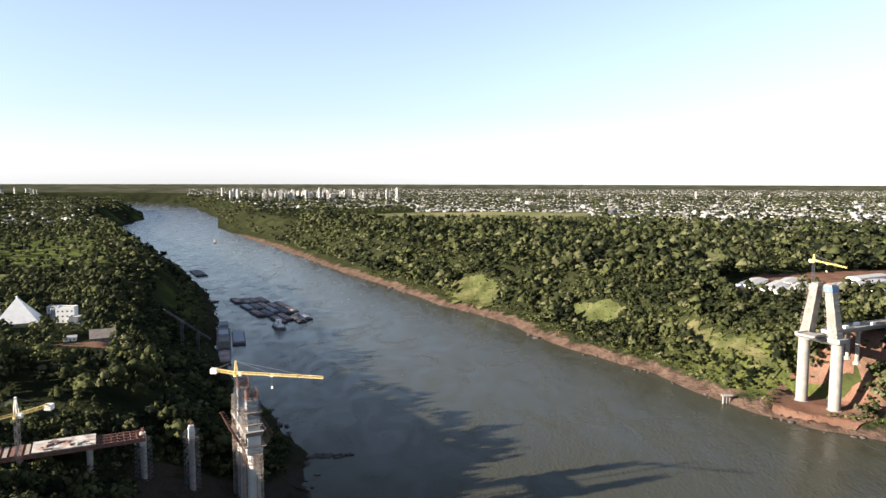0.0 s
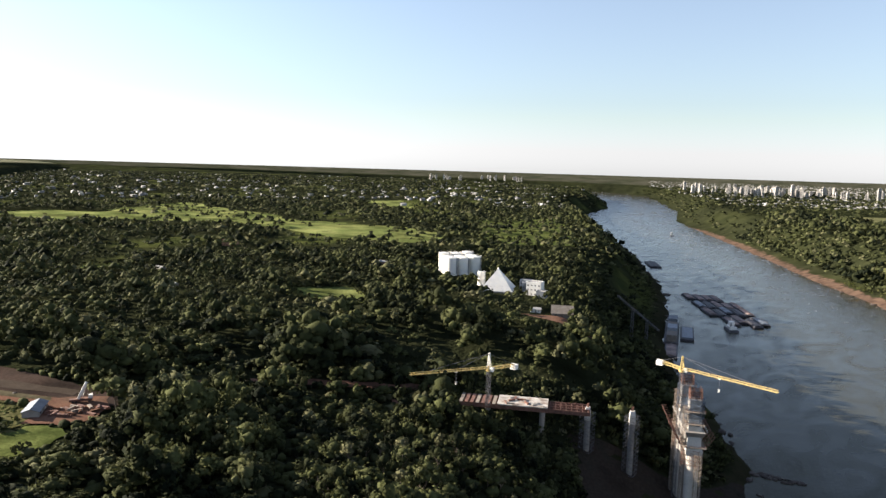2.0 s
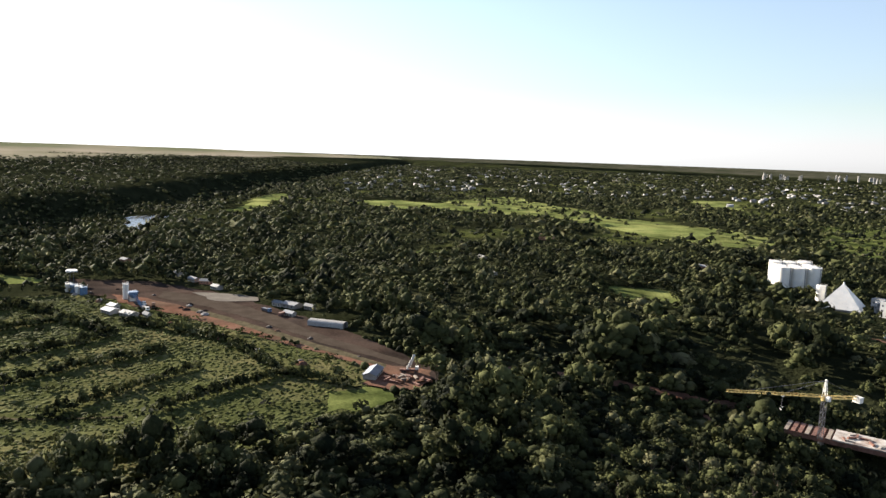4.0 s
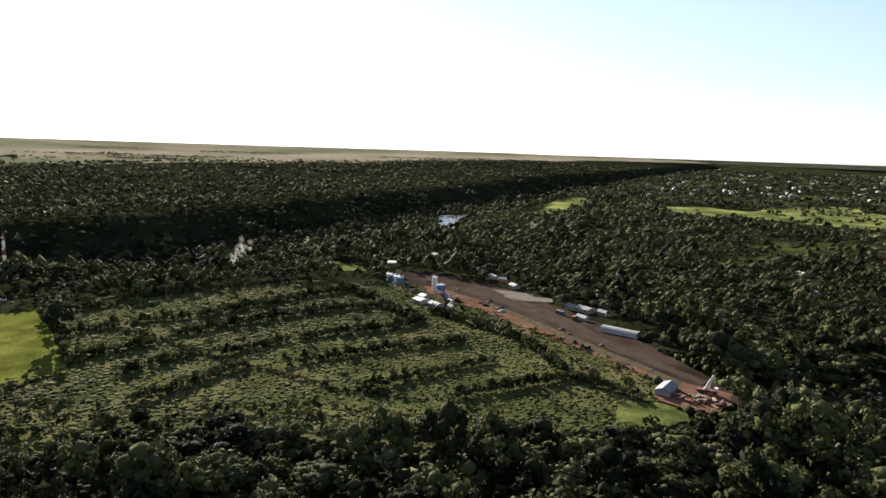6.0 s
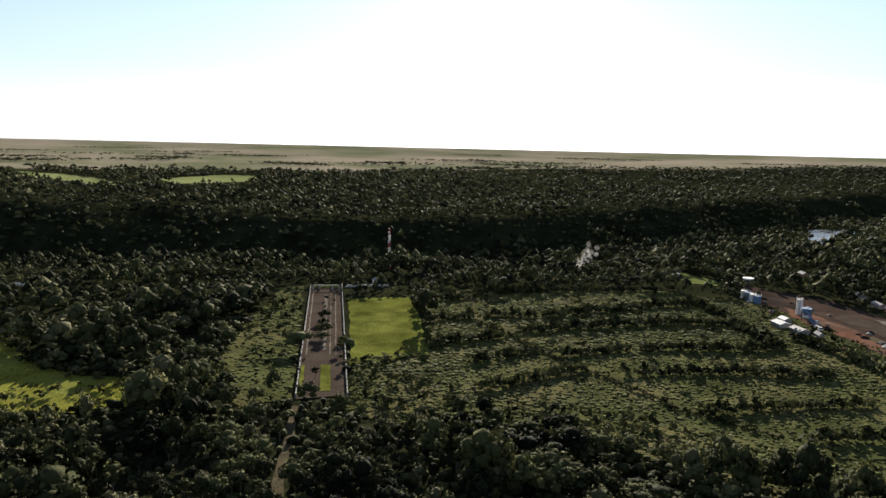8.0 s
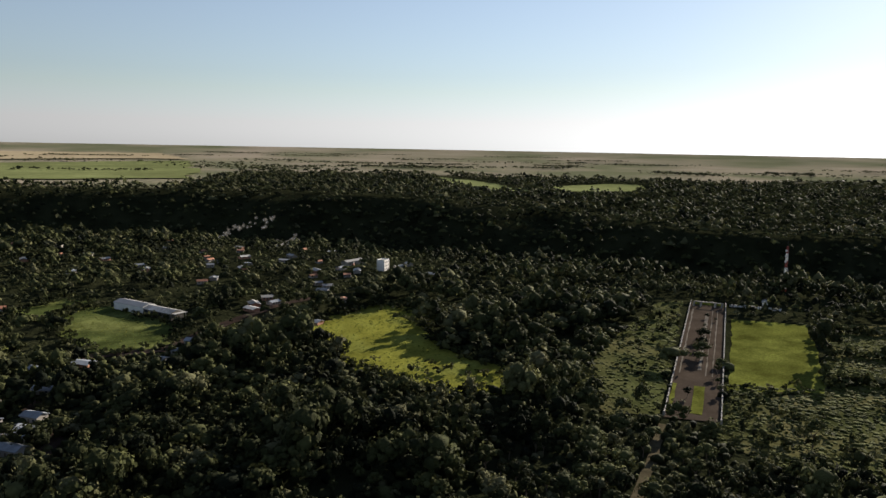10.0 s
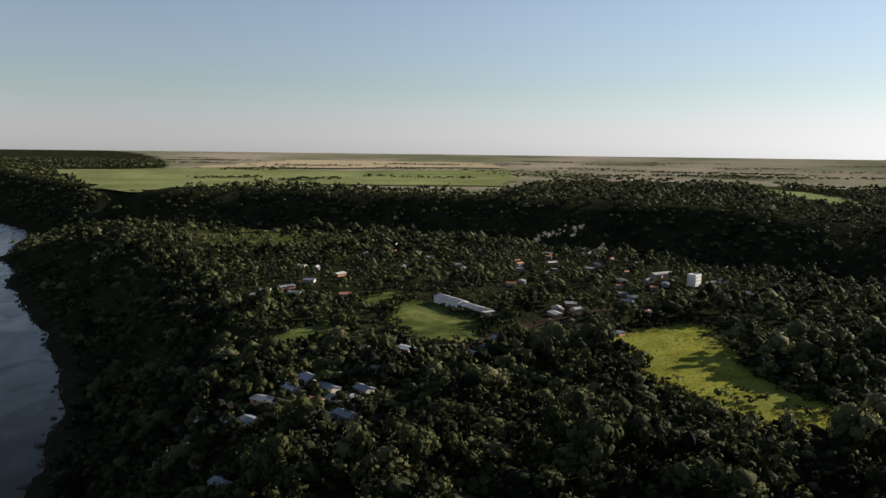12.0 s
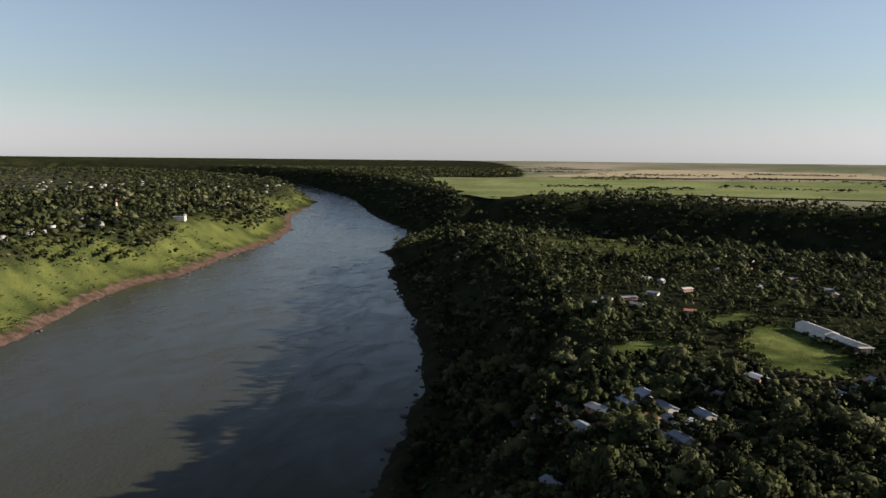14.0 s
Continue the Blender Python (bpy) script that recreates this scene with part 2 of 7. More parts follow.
def ground_material():
    """Earth, grass and bare bank, mixed by the land cover stored in the mesh."""
    m = bpy.data.materials.new("land")
    m.use_nodes = True
    n, k = m.node_tree.nodes, m.node_tree.links
    b = n["Principled BSDF"]
    geo = n.new("ShaderNodeNewGeometry")
    # floor: dark leaf litter, darkened further for the shade between trees
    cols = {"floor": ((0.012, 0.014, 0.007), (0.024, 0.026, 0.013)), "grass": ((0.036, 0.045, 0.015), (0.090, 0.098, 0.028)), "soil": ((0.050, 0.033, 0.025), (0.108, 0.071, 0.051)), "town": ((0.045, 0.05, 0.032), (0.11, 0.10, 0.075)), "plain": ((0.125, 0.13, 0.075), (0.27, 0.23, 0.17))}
    last = None
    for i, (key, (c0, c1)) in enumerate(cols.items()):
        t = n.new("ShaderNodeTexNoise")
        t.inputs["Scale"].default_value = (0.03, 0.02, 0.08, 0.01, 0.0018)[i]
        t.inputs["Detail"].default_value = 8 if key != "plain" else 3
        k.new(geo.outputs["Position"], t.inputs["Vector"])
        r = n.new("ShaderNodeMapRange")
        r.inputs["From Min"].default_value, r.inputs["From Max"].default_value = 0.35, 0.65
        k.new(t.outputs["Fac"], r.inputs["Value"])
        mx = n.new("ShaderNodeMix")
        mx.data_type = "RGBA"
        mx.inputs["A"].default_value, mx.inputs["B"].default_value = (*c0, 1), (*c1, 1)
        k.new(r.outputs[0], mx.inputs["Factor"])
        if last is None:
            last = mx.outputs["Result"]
        else:
            at = n.new("ShaderNodeAttribute")
            at.attribute_name = key
            m2 = n.new("ShaderNodeMix")
            m2.data_type = "RGBA"
            if key == "soil":
                # bare soil lies low on the bank, with an uneven upper edge
                pos, zn, band = n.new("ShaderNodeSeparateXYZ"), n.new("ShaderNodeMath"), n.new("ShaderNodeMapRange")
                k.new(geo.outputs["Position"], pos.inputs[0])
                zn.operation, zn.inputs[1].default_value = "MULTIPLY_ADD", -12.0
                k.new(t.outputs["Fac"], zn.inputs[0])
                k.new(pos.outputs["Z"], zn.inputs[2])
                band.inputs["From Min"].default_value, band.inputs["From Max"].default_value = -0.6, 1.6
                band.inputs["To Min"].default_value, band.inputs["To Max"].default_value = 1.0, 0.0
                k.new(zn.outputs[0], band.inputs["Value"])
                k.new(mult(n, k, at.outputs["Fac"], band.outputs[0]), m2.inputs["Factor"])
            else:
                k.new(at.outputs["Fac"], m2.inputs["Factor"])
            k.new(last, m2.inputs["A"])
            k.new(mx.outputs["Result"], m2.inputs["B"])
            last = m2.outputs["Result"]
    k.new(last, b.inputs["Base Color"])
    b.inputs["Roughness"].default_value = 0.95
    b.inputs["Specular IOR Level"].default_value = 0.0
    t = n.new("ShaderNodeTexNoise")
    t.inputs["Scale"].default_value, t.inputs["Detail"].default_value = 0.25, 6
    k.new(geo.outputs["Position"], t.inputs["Vector"])
    bp = n.new("ShaderNodeBump")
    bp.inputs["Distance"].default_value = 2.0
    k.new(t.outputs["Fac"], bp.inputs["Height"])
    k.new(bp.outputs["Normal"], b.inputs["Normal"])
    return m


def water_material():
    m = bpy.data.materials.new("river_water")
    m.use_nodes = True
    n, k = m.node_tree.nodes, m.node_tree.links
    b = n["Principled BSDF"]
    geo = n.new("ShaderNodeNewGeometry")
    mp = n.new("ShaderNodeMapping")
    mp.inputs["Rotation"].default_value, mp.inputs["Scale"].default_value = (0, 0, radians(-22)), (1.0, 0.5, 1.0)
    k.new(geo.outputs["Position"], mp.inputs["Vector"])
    t = n.new("ShaderNodeTexNoise")
    t.inputs["Scale"].default_value, t.inputs["Detail"].default_value, t.inputs["Distortion"].default_value = 0.03, 7, 1.6
    k.new(mp.outputs[0], t.inputs["Vector"])
    r = n.new("ShaderNodeMapRange")
    r.inputs["From Min"].default_value, r.inputs["From Max"].default_value = 0.35, 0.68
    r.inputs["To Min"].default_value, r.inputs["To Max"].default_value = 0.12, 0.30
    k.new(t.outputs["Fac"], r.inputs["Value"])
    k.new(r.outputs[0], b.inputs["Roughness"])
    mx = n.new("ShaderNodeMix")
    mx.data_type = "RGBA"
    mx.inputs["A"].default_value, mx.inputs["B"].default_value = (0.032, 0.032, 0.023, 1), (0.045, 0.044, 0.030, 1)
    k.new(t.outputs["Fac"], mx.inputs["Factor"])
    k.new(mx.outputs["Result"], b.inputs["Base Color"])
    b.inputs["IOR"].default_value = 1.33
    b.inputs["Specular IOR Level"].default_value = 0.0
    lw, steep, sheen = n.new("ShaderNodeLayerWeight"), n.new("ShaderNodeMath"), n.new("ShaderNodeMath")
    steep.operation, steep.inputs[1].default_value = "POWER", 5.9
    sheen.operation = "MULTIPLY"
    ripple = n.new("ShaderNodeMapRange")
    ripple.inputs["From Min"].default_value, ripple.inputs["From Max"].default_value = 0.32, 0.68
    ripple.inputs["To Min"].default_value, ripple.inputs["To Max"].default_value = 1.4, 0.85
    k.new(t.outputs["Fac"], ripple.inputs["Value"])
    k.new(ripple.outputs[0], sheen.inputs[1])
    k.new(lw.outputs["Facing"], steep.inputs[0])
    k.new(steep.outputs[0], sheen.inputs[0])
    mirror, mix = n.new("ShaderNodeBsdfGlossy"), n.new("ShaderNodeMixShader")
    k.new(r.outputs[0], mirror.inputs["Roughness"])
    k.new(sheen.outputs[0], mix.inputs[0])
    k.new(b.outputs[0], mix.inputs[1])
    k.new(mirror.outputs[0], mix.inputs[2])
    k.new(mix.outputs[0], n["Material Output"].inputs["Surface"])
    last = None
    for s, d in ((0.05, 0.7), (0.4, 0.32)):
        t = n.new("ShaderNodeTexNoise")
        t.inputs["Scale"].default_value, t.inputs["Detail"].default_value = s, 5
        k.new(mp.outputs[0], t.inputs["Vector"])
        bp = n.new("ShaderNodeBump")
        bp.inputs["Distance"].default_value = d
        k.new(t.outputs["Fac"], bp.inputs["Height"])
        if last is not None:
            k.new(last, bp.inputs["Normal"])
        last = bp.outputs["Normal"]
    k.new(last, b.inputs["Normal"])
    k.new(last, mirror.inputs["Normal"])
    return m


LAND, WATER = ground_material(), water_material()


# ---- geometry helpers ----
class Geo:
    """Collects vertices and faces of one mesh."""

    def __init__(self):
        self.v, self.f = [], []

    def add(self, vs, fs):
        o = len(self.v)
        self.v += [tuple(p) for p in vs]
        self.f += [tuple(i + o for i in f) for f in fs]
        return self

    def box(self, x0, y0, z0, x1, y1, z1):
        return self.add([(x0, y0, z0), (x1, y0, z0), (x1, y1, z0), (x0, y1, z0), (x0, y0, z1), (x1, y0, z1), (x1, y1, z1), (x0, y1, z1)],
                        [(3, 2, 1, 0), (4, 5, 6, 7), (0, 1, 5, 4), (1, 2, 6, 5), (2, 3, 7, 6), (3, 0, 4, 7)])

    def tube(self, p, q, r0, r1=None, n=10, caps=True):
        p, q, r1 = Vector(p), Vector(q), r0 if r1 is None else r1
        a = (q - p).normalized()
        u = a.orthogonal().normalized()
        w = a.cross(u)
        vs = [c + (u * math.cos(2 * math.pi * i / n) + w * math.sin(2 * math.pi * i / n)) * r for c, r in ((p, r0), (q, r1)) for i in range(n)]
        fs = [(i, (i + 1) % n, n + (i + 1) % n, n + i) for i in range(n)]
        if caps:
            fs += [tuple(range(n - 1, -1, -1)), tuple(range(n, 2 * n))]
        return self.add(vs, fs)

    def beam(self, p, q, w, h=None):
        """A square bar from p to q."""
        p, q, h = Vector(p), Vector(q), w if h is None else h
        a = (q - p).normalized()
        side = a.cross(Vector((0, 0, 1)))
        side = side.normalized() if side.length > 1e-3 else Vector((1, 0, 0))
        up = side.cross(a)
        vs = [c + side * (sx * w / 2) + up * (sz * h / 2) for c in (p, q) for sx, sz in ((-1, -1), (1, -1), (1, 1), (-1, 1))]
        return self.add(vs, [(3, 2, 1, 0), (4, 5, 6, 7), (0, 1, 5, 4), (1, 2, 6, 5), (2, 3, 7, 6), (3, 0, 4, 7)])

    def loft(self, rings):
        """Skin through rings of equal point count, with caps."""
        n = len(rings[0])
        vs = [p for r in rings for p in r]
        fs = [(j * n + i, j * n + (i + 1) % n, (j + 1) * n + (i + 1) % n, (j + 1) * n + i) for j in range(len(rings) - 1) for i in range(n)]
        return self.add(vs, fs + [tuple(range(n - 1, -1, -1)), tuple(range((len(rings) - 1) * n, len(rings) * n))])

    def mesh(self, name, smooth=False):
        me = bpy.data.meshes.new(name)
        me.from_pydata(self.v, [], self.f)
        if smooth:
            me.shade_smooth()
        return me


def part(name, geo, mat, parent=None, label="", smooth=False):
    me = geo if isinstance(geo, bpy.types.Mesh) else geo.mesh(name, smooth)
    if mat and not me.materials:
        me.materials.append(mat)
    ob = new(name, me)
    ob.parent = parent
    return tagged(ob, label)


def thing(name, label, category, m, group="", kind=""):
    ob = tagged(new(name), label, category, group, kind)
    ob.empty_display_size = 0.5
    ob.matrix_basis = m
    return ob


def big_mesh(name, verts, faces, mat):
    """A mesh from arrays of vertices and of faces with equal corner counts."""
    me = bpy.data.meshes.new(name)
    nf, c = faces.shape
    me.vertices.add(len(verts))
    me.vertices.foreach_set("co", np.asarray(verts, np.float32).ravel())
    me.loops.add(nf * c)
    me.loops.foreach_set("vertex_index", faces.astype(np.int32).ravel())
    me.polygons.add(nf)
    me.polygons.foreach_set("loop_start", np.arange(0, nf * c, c, dtype=np.int32))
    me.update(calc_edges=True)
    me.materials.append(mat)
    return me


# ---- the lie of the land ----
CX, CY, EYE = -9.0, 5.0, 197.5
NEAR, REACH = 2300.0, 4650.0


def warp(p):
    """Draws the far country in towards the viewpoint, so that tens of kilometres fit a few; nothing nearer than NEAR moves."""
    p = np.array(p, float).reshape(-1, 3)
    d = np.hypot(p[:, 0] - CX, p[:, 1] - CY)
    k = np.where(d > NEAR, (NEAR + (REACH - NEAR) * (1 - NEAR / np.maximum(d, NEAR))) / np.maximum(d, 1), 1.0)
    c = np.array([CX, CY, EYE])
    return c + (p - c) * k[:, None]


def far_factor(x, y):
    d = math.hypot(x - CX, y - CY)
    return 1.0 if d <= NEAR else (NEAR + (REACH - NEAR) * (1 - NEAR / d)) / d


BANK_W = [(-12000, 6600), (-7000, 6300), (-4200, 5900), (-2700, 5400), (-2142, 4920), (-1622, 3791), (-1426, 3053), (-1196, 2603), (-796, 1936), (-611, 1615), (-497, 1381), (-445, 1290), (-373, 1123), (-320, 980), (-264, 805), (-200, 670), (-131, 559), (-112, 517), (-96, 492), (-99, 470), (-80, 414), (-62, 360),
          (-30, 250), (10, 120), (55, 0), (90, -130), (125, -240), (145, -344), (150, -384), (165, -447), (178, -521), (203, -596), (245, -692), (277, -765), (372, -940), (398, -1005), (440, -1060), (452, -1100), (475, -1180), (510, -1250), (562, -1325), (572, -1400), (618, -1545), (592, -1640), (664, -1712), (700, -1800), (814, -1949), (960, -2160), (1103, -2408), (1500, -3100), (2400, -4300), (3600, -5200), (9000, -8000)]
BANK_E = [(-12000, 8200), (-7000, 7900), (-4200, 7500), (-2900, 6900), (-2249, 6200), (-1228, 3837), (-990, 3060), (-829, 2745), (-417, 1941), (-230, 1554), (-94, 1309), (-7, 1134), (75, 1010), (103, 960), (110, 920), (149, 834), (198, 755), (225, 715), (239, 660), (261, 619), (277, 586), (297, 558), (321, 537), (343, 524),
          (420, 430), (490, 300), (540, 120), (570, -100), (600, -320), (625, -460), (649, -563), (683, -623), (739, -750), (765, -859), (755, -930), (820, -1144), (866, -1377), (994, -1677), (1190, -1990), (1504, -2741), (2050, -3500), (3300, -4500), (9000, -7200)]
RIM = [(-9000, 4300), (-3600, 1320), (-1900, 490), (-1380, 235), (-1180, 150), (-1050, 85), (-960, 45), (-830, -35), (-755, -95), (-690, -150), (-615, -288), (-568, -382), (-523, -470), (-460, -552), (-396, -645), (-305, -780), (-208, -897), (-92, -1000), (127, -1070), (330, -1120), (480, -1185)]


def line_distance(x, y, line):
    """Distance to a polyline, and on which side of it: positive to the right of its run."""
    best = np.full(x.shape, 1e12)
    side = np.zeros(x.shape)
    for (ax, ay), (bx, by) in zip(line[:-1], line[1:]):
        dx, dy = bx - ax, by - ay
        t = np.clip(((x - ax) * dx + (y - ay) * dy) / (dx * dx + dy * dy), 0, 1)
        ex, ey = x - ax - t * dx, y - ay - t * dy
        d = ex * ex + ey * ey
        near = d < best
        best = np.where(near, d, best)
        cross = dy * (x - ax) - dx * (y - ay)
        # at a bend the end point is nearest to both runs: keep the first clear sign
        side = np.where(near, np.sign(cross), side)
    return np.sqrt(best) * np.where(side == 0, 1, side)


def inside(x, y, poly):
    hit = np.zeros(np.shape(x), bool)
    for (ax, ay), (bx, by) in zip(poly, poly[1:] + poly[:1]):
        cut = ((ay > y) != (by > y)) & (x < (bx - ax) * (y - ay) / (by - ay + 1e-12) + ax)
        hit ^= cut
    return hit


RIVER = BANK_W + BANK_E[::-1]
FAR_SIDE = RIM + [(700, -1400), (1100, -2300), (2400, -4400), (9000, -8100), (9000, -40000), (-50000, -40000), (-50000, 20000)]


def smooth(t):
    t = np.clip(t, 0, 1)
    return t * t * (3 - 2 * t)


_rng = np.random.default_rng(3)
_WAVES = [(_rng.uniform(0, 6.28), _rng.uniform(0, 6.28), w) for w in (900, 640, 410, 300, 170, 120)]


def wave(x, y, first=0, last=6):
    """Soft rolling relief between about -1 and 1."""
    s = 0
    for i, (ph, az, w) in enumerate(_WAVES[first:last]):
        s = s + np.sin((x * math.cos(az) + y * math.sin(az)) * 6.283 / w + ph) / (1 + 0.6 * i)
    return s / 2.2


def cover(x, y):
    """Everything known of the land at places x, y: height, and the distances to river and valley."""
    x, y = np.asarray(x, float), np.asarray(y, float)
    dw, de = np.abs(line_distance(x, y, BANK_W)), np.abs(line_distance(x, y, BANK_E))
    river = inside(x, y, RIVER)
    east = ~river & (de < dw)
    west = ~river & ~east
    beyond = inside(x, y, FAR_SIDE) & west
    s = np.abs(line_distance(x, y, RIM))
    rough = wave(x * 4, y * 4, 3, 6)
    hp = 78 + 3.0 * wave(x, y, 0, 4)
    # the near plateau and its steep bank
    dws = dw + 6 * rough
    hw = np.where(dws < 14, dws * 0.45, 6 + (hp - 6) * smooth((dws - 14) / 122))
    # the dip in which the western approach crosses the bank
    lx, ly = np.clip((x + 240) / 120, 0, 1) * 120 - 240, 0
    ly = 312 + (lx + 240) * 0.494
    dip = np.exp(-((x - lx) ** 2 + (y - ly) ** 2) / (2 * 56.0 ** 2))
    hw = hw - dip * np.clip(hw - (62 - 62 * np.clip((lx + 240) / 120 - 0.4, 0, 1)), 0, 99)
    # the side valley, its far face and the ridge
    south = smooth((-y - 650) / 600)
    face = 70 + 29 * south
    top = 112 - 11 * south + 4 * wave(x / 3, y / 3)
    start = 425 - 25 * south + 45 * wave(x, y, 2, 5)
    steep = 120 + 45 * south
    hv = np.where(s < 150, 78 - 68 * smooth(s / 150), 10.0)
    hv = hv + (face - 10) * smooth((s - start) / steep) + (top - face) * smooth((s - start - steep) / 1300)
    hv = np.minimum(hv, 6 + np.maximum(dws, 0) * (0.45 + 0.2 * south))
    hv = np.where(dws < 14, np.maximum(dws, 0) * 0.45, hv)
    # the eastern shore rises more slowly
    des = de + 5 * rough
    he = np.where(des < 16, des * 0.5, 8 + (hp - 12) * smooth((des - 16) / 125))
    # the level pad dug into the slope for the eastern pylon
    pad = 1 - smooth((np.hypot(x - 325, y - 594) - 24) / 26)
    he = he - pad * np.clip(he - 6.5, 0, 99)
    h = np.where(river, -np.minimum(5, 0.4 * np.minimum(dw, de)), np.where(east, he, np.where(beyond, hv, hw)))
    return h, dw, de, river, east, beyond, s


def wood_end(x, y):
    """How far beyond the side valley the woods reach before the fields begin."""
    az = np.degrees(np.arctan2(-(x - CX), y - CY)) % 360
    return 1700 - 1020 * smooth((az - 158) / 10) + 200 * wave(x / 2, y / 2) + 30000 * smooth((az - 191) / 6)


def height(x, y):
    return float(cover(np.array([x]), np.array([y]))[0][0])


# fields and clearings, as outlines on the plateau
LAWN_POLY = [(-326, -189), (-479, -287), (-508, -248), (-451, -210), (-391, -174), (-368, -162), (-354, -174)]
CEM_POLY = [(-270, -185), (-506, -342), (-521, -320), (-287.2, -166.7)]
CROP_POLY = [(-368, -163), (-541, -200), (-590, -140), (-630, -70), (-617, -2), (-507, 33), (-429, 88), (-358, 100), (-324, 127), (-296, 132), (-272, 62), (-300, 20), (-322, -32), (-318, -120), (-330, -178)]
APRON_POLY = [(-700, 0), (-663, 66), (-577, 118), (-520, 136), (-424, 162), (-348, 180), (-318, 176), (-340, 148), (-403, 128), (-464, 99), (-540, 64), (-614, 15)]
YELLOW_POLY = [(-178, -416), (-205, -424), (-231, -436), (-275, -450), (-291, -429), (-252, -345), (-246, -323), (-254, -266), (-236, -247), (-197, -266), (-188, -302), (-184, -334), (-195, -367), (-186, -392)]
LAWN2_POLY = [(-59, -516), (-74, -539), (-100, -545), (-114, -495), (-128, -458), (-108, -415), (-79, -411), (-61, -445)]
MEADOW_POLY = [(-1434, 620), (-1650, 900), (-1788, 1180), (-1374, 1100), (-1144, 1020), (-868, 1070), (-732, 1000), (-672, 905), (-784, 835), (-949, 845), (-1210, 890), (-1380, 740)]
CLEAR_POLY = [(-535, 452), (-485, 512), (-425, 478), (-415, 455), (-460, 425)]
ROUGH_POLY = [(-934, 1396), (-864, 1699), (-493, 1034), (-607, 943)]
SLOPE_POLY = [(-259, 305), (-222, 332), (-210, 333), (-248, 296)]
GLADE1_POLY = [(28, -439), (7, -458), (-16, -475), (-35, -447), (-6, -422), (15, -412)]
STRIP_POLY = [(149, -1047), (88, -1119), (-3, -1156), (-57, -1090), (-4, -1045), (80, -1037)]
GLADE2_POLY = [(-36, -552), (-74, -584), (-90, -556), (-50, -515)]
CLEAR2_POLY = [(-790, 362), (-768, 432), (-712, 396), (-747, 360)]
KNOLL_POLY = [(-1345, 246), (-1500, 320), (-1760, 410), (-1930, 520), (-1748, 500), (-1500, 380), (-1323, 290)]
EAST_POLY = [(-371, 2637), (-56, 2907), (609, 2936), (473, 2112), (27, 2098), (-254, 2180)]
YARD_POLY = [(352, 815), (415, 931), (640, 990), (700, 860), (520, 795), (410, 795)]
TRACK_POLY = [(-345, 176), (-338, 198), (-329, 222), (-321, 247), (-313, 262), (-297, 293), (-281, 317), (-255, 338), (-252, 331), (-274, 312), (-290, 288), (-306, 257), (-313, 243), (-321, 220), (-330, 196), (-336, 188)]
GAP_POLY = [(-617, -2), (-507, 33), (-429, 88), (-358, 100), (-324, 127), (-320, 170), (-340, 146), (-403, 126), (-464, 97), (-540, 62), (-614, 12)]
SCRUB_POLY = [(-329, -190), (-334, -197), (-375, -165), (-330, -178), (-318, -120), (-322, -32), (-300, 20), (-272, 62), (-262, 40), (-280, -24), (-294, -71), (-283, -99), (-262, -120), (-270, -160)]
SPARSE_POLY = [(-270, -241), (-348, -288), (-475, -353), (-500, -346), (-325, -225), (-268, -185), (-250, -200)]
PATH_POLY = [(-180, -125), (-198, -142), (-218, -154), (-262, -181), (-264, -178), (-220, -150.5), (-200, -138.5), (-182.5, -123.5)]
NORTH1_POLY = [(-1669, 577), (-1713, 767), (-1519, 837), (-1384, 640)]
NORTH2_POLY = [(-1721, 1837), (-1624, 1943), (-1306, 1644), (-1409, 1580)]
FAR1_POLY = [(-1336, -1964), (-1290, -1632), (-1130, -1245), (-1035, -1280), (-1200, -1740)]
FAR2_POLY = [(-1355, -1405), (-1600, -1440), (-1690, -1330), (-1500, -1225), (-1400, -1176), (-1202, -1204)]
HEADLAND_POLY = [(-368, -163), (-375, -165), (-498, -228), (-510, -252), (-560, -215), (-541, -200)]
FARM_POLY = [(1150, -3200), (850, -2500), (560, -1850), (417, -1733), (300, -1900), (120, -2000), (-116, -2040), (-542, -1960), (-1044, -3924), (39, -3531), (389, -4100)]
POND_POLY = [(-1690, 112), (-1990, 128), (-2040, 232), (-1740, 205)]
CUT_POLY = [(-168, 362), (-141, 392), (-116, 408), (-106, 450), (-97, 468), (-82, 414), (-64, 360), (-48, 305), (-94, 296), (-128, 300), (-152, 330)]
SHADY_POLY = [(-430, 560), (-317, 608), (-300, 700), (-251, 693), (-189, 571), (-133, 349), (-165, 301), (-270, 350), (-330, 430)]
WORKYARD_POLY = [(-327, 133), (-340, 144), (-348, 160), (-334, 177), (-319, 170), (-311, 159), (-312, 144)]
ROUGH2_POLY = [(-320, 114), (-322, 133), (-311, 143), (-300, 143), (-295, 131), (-294, 116), (-298, 106)]
GRASSBANK_POLY = [(790, -560), (798, -647), (812, -760), (817, -844), (812, -903), (856, -1009), (897, -1136), (933, -1179), (950, -1246), (937, -1299), (920, -1350), (970, -1500), (1109, -1797), (1180, -1990), (1120, -1960), (1040, -1827), (850, -1353), (780, -1073), (750, -905), (730, -778), (690, -577)]
SPOIL_POLY = [(-599, 90), (-583, 117), (-557, 135), (-544, 131), (-557, 101)]
CLEAR3_POLY = [(-730, -75), (-746, -63), (-712, -22), (-685, -24), (-686, -49)]
SLOPE1_POLY = [(165, 920), (177, 930), (207, 900), (225, 868), (222, 846), (194, 856), (170, 890)]
SLOPE2_POLY = [(243, 829), (269, 786), (293, 747), (308, 701), (316, 661), (316, 640), (303, 640), (299, 665), (281, 732), (252, 786)]
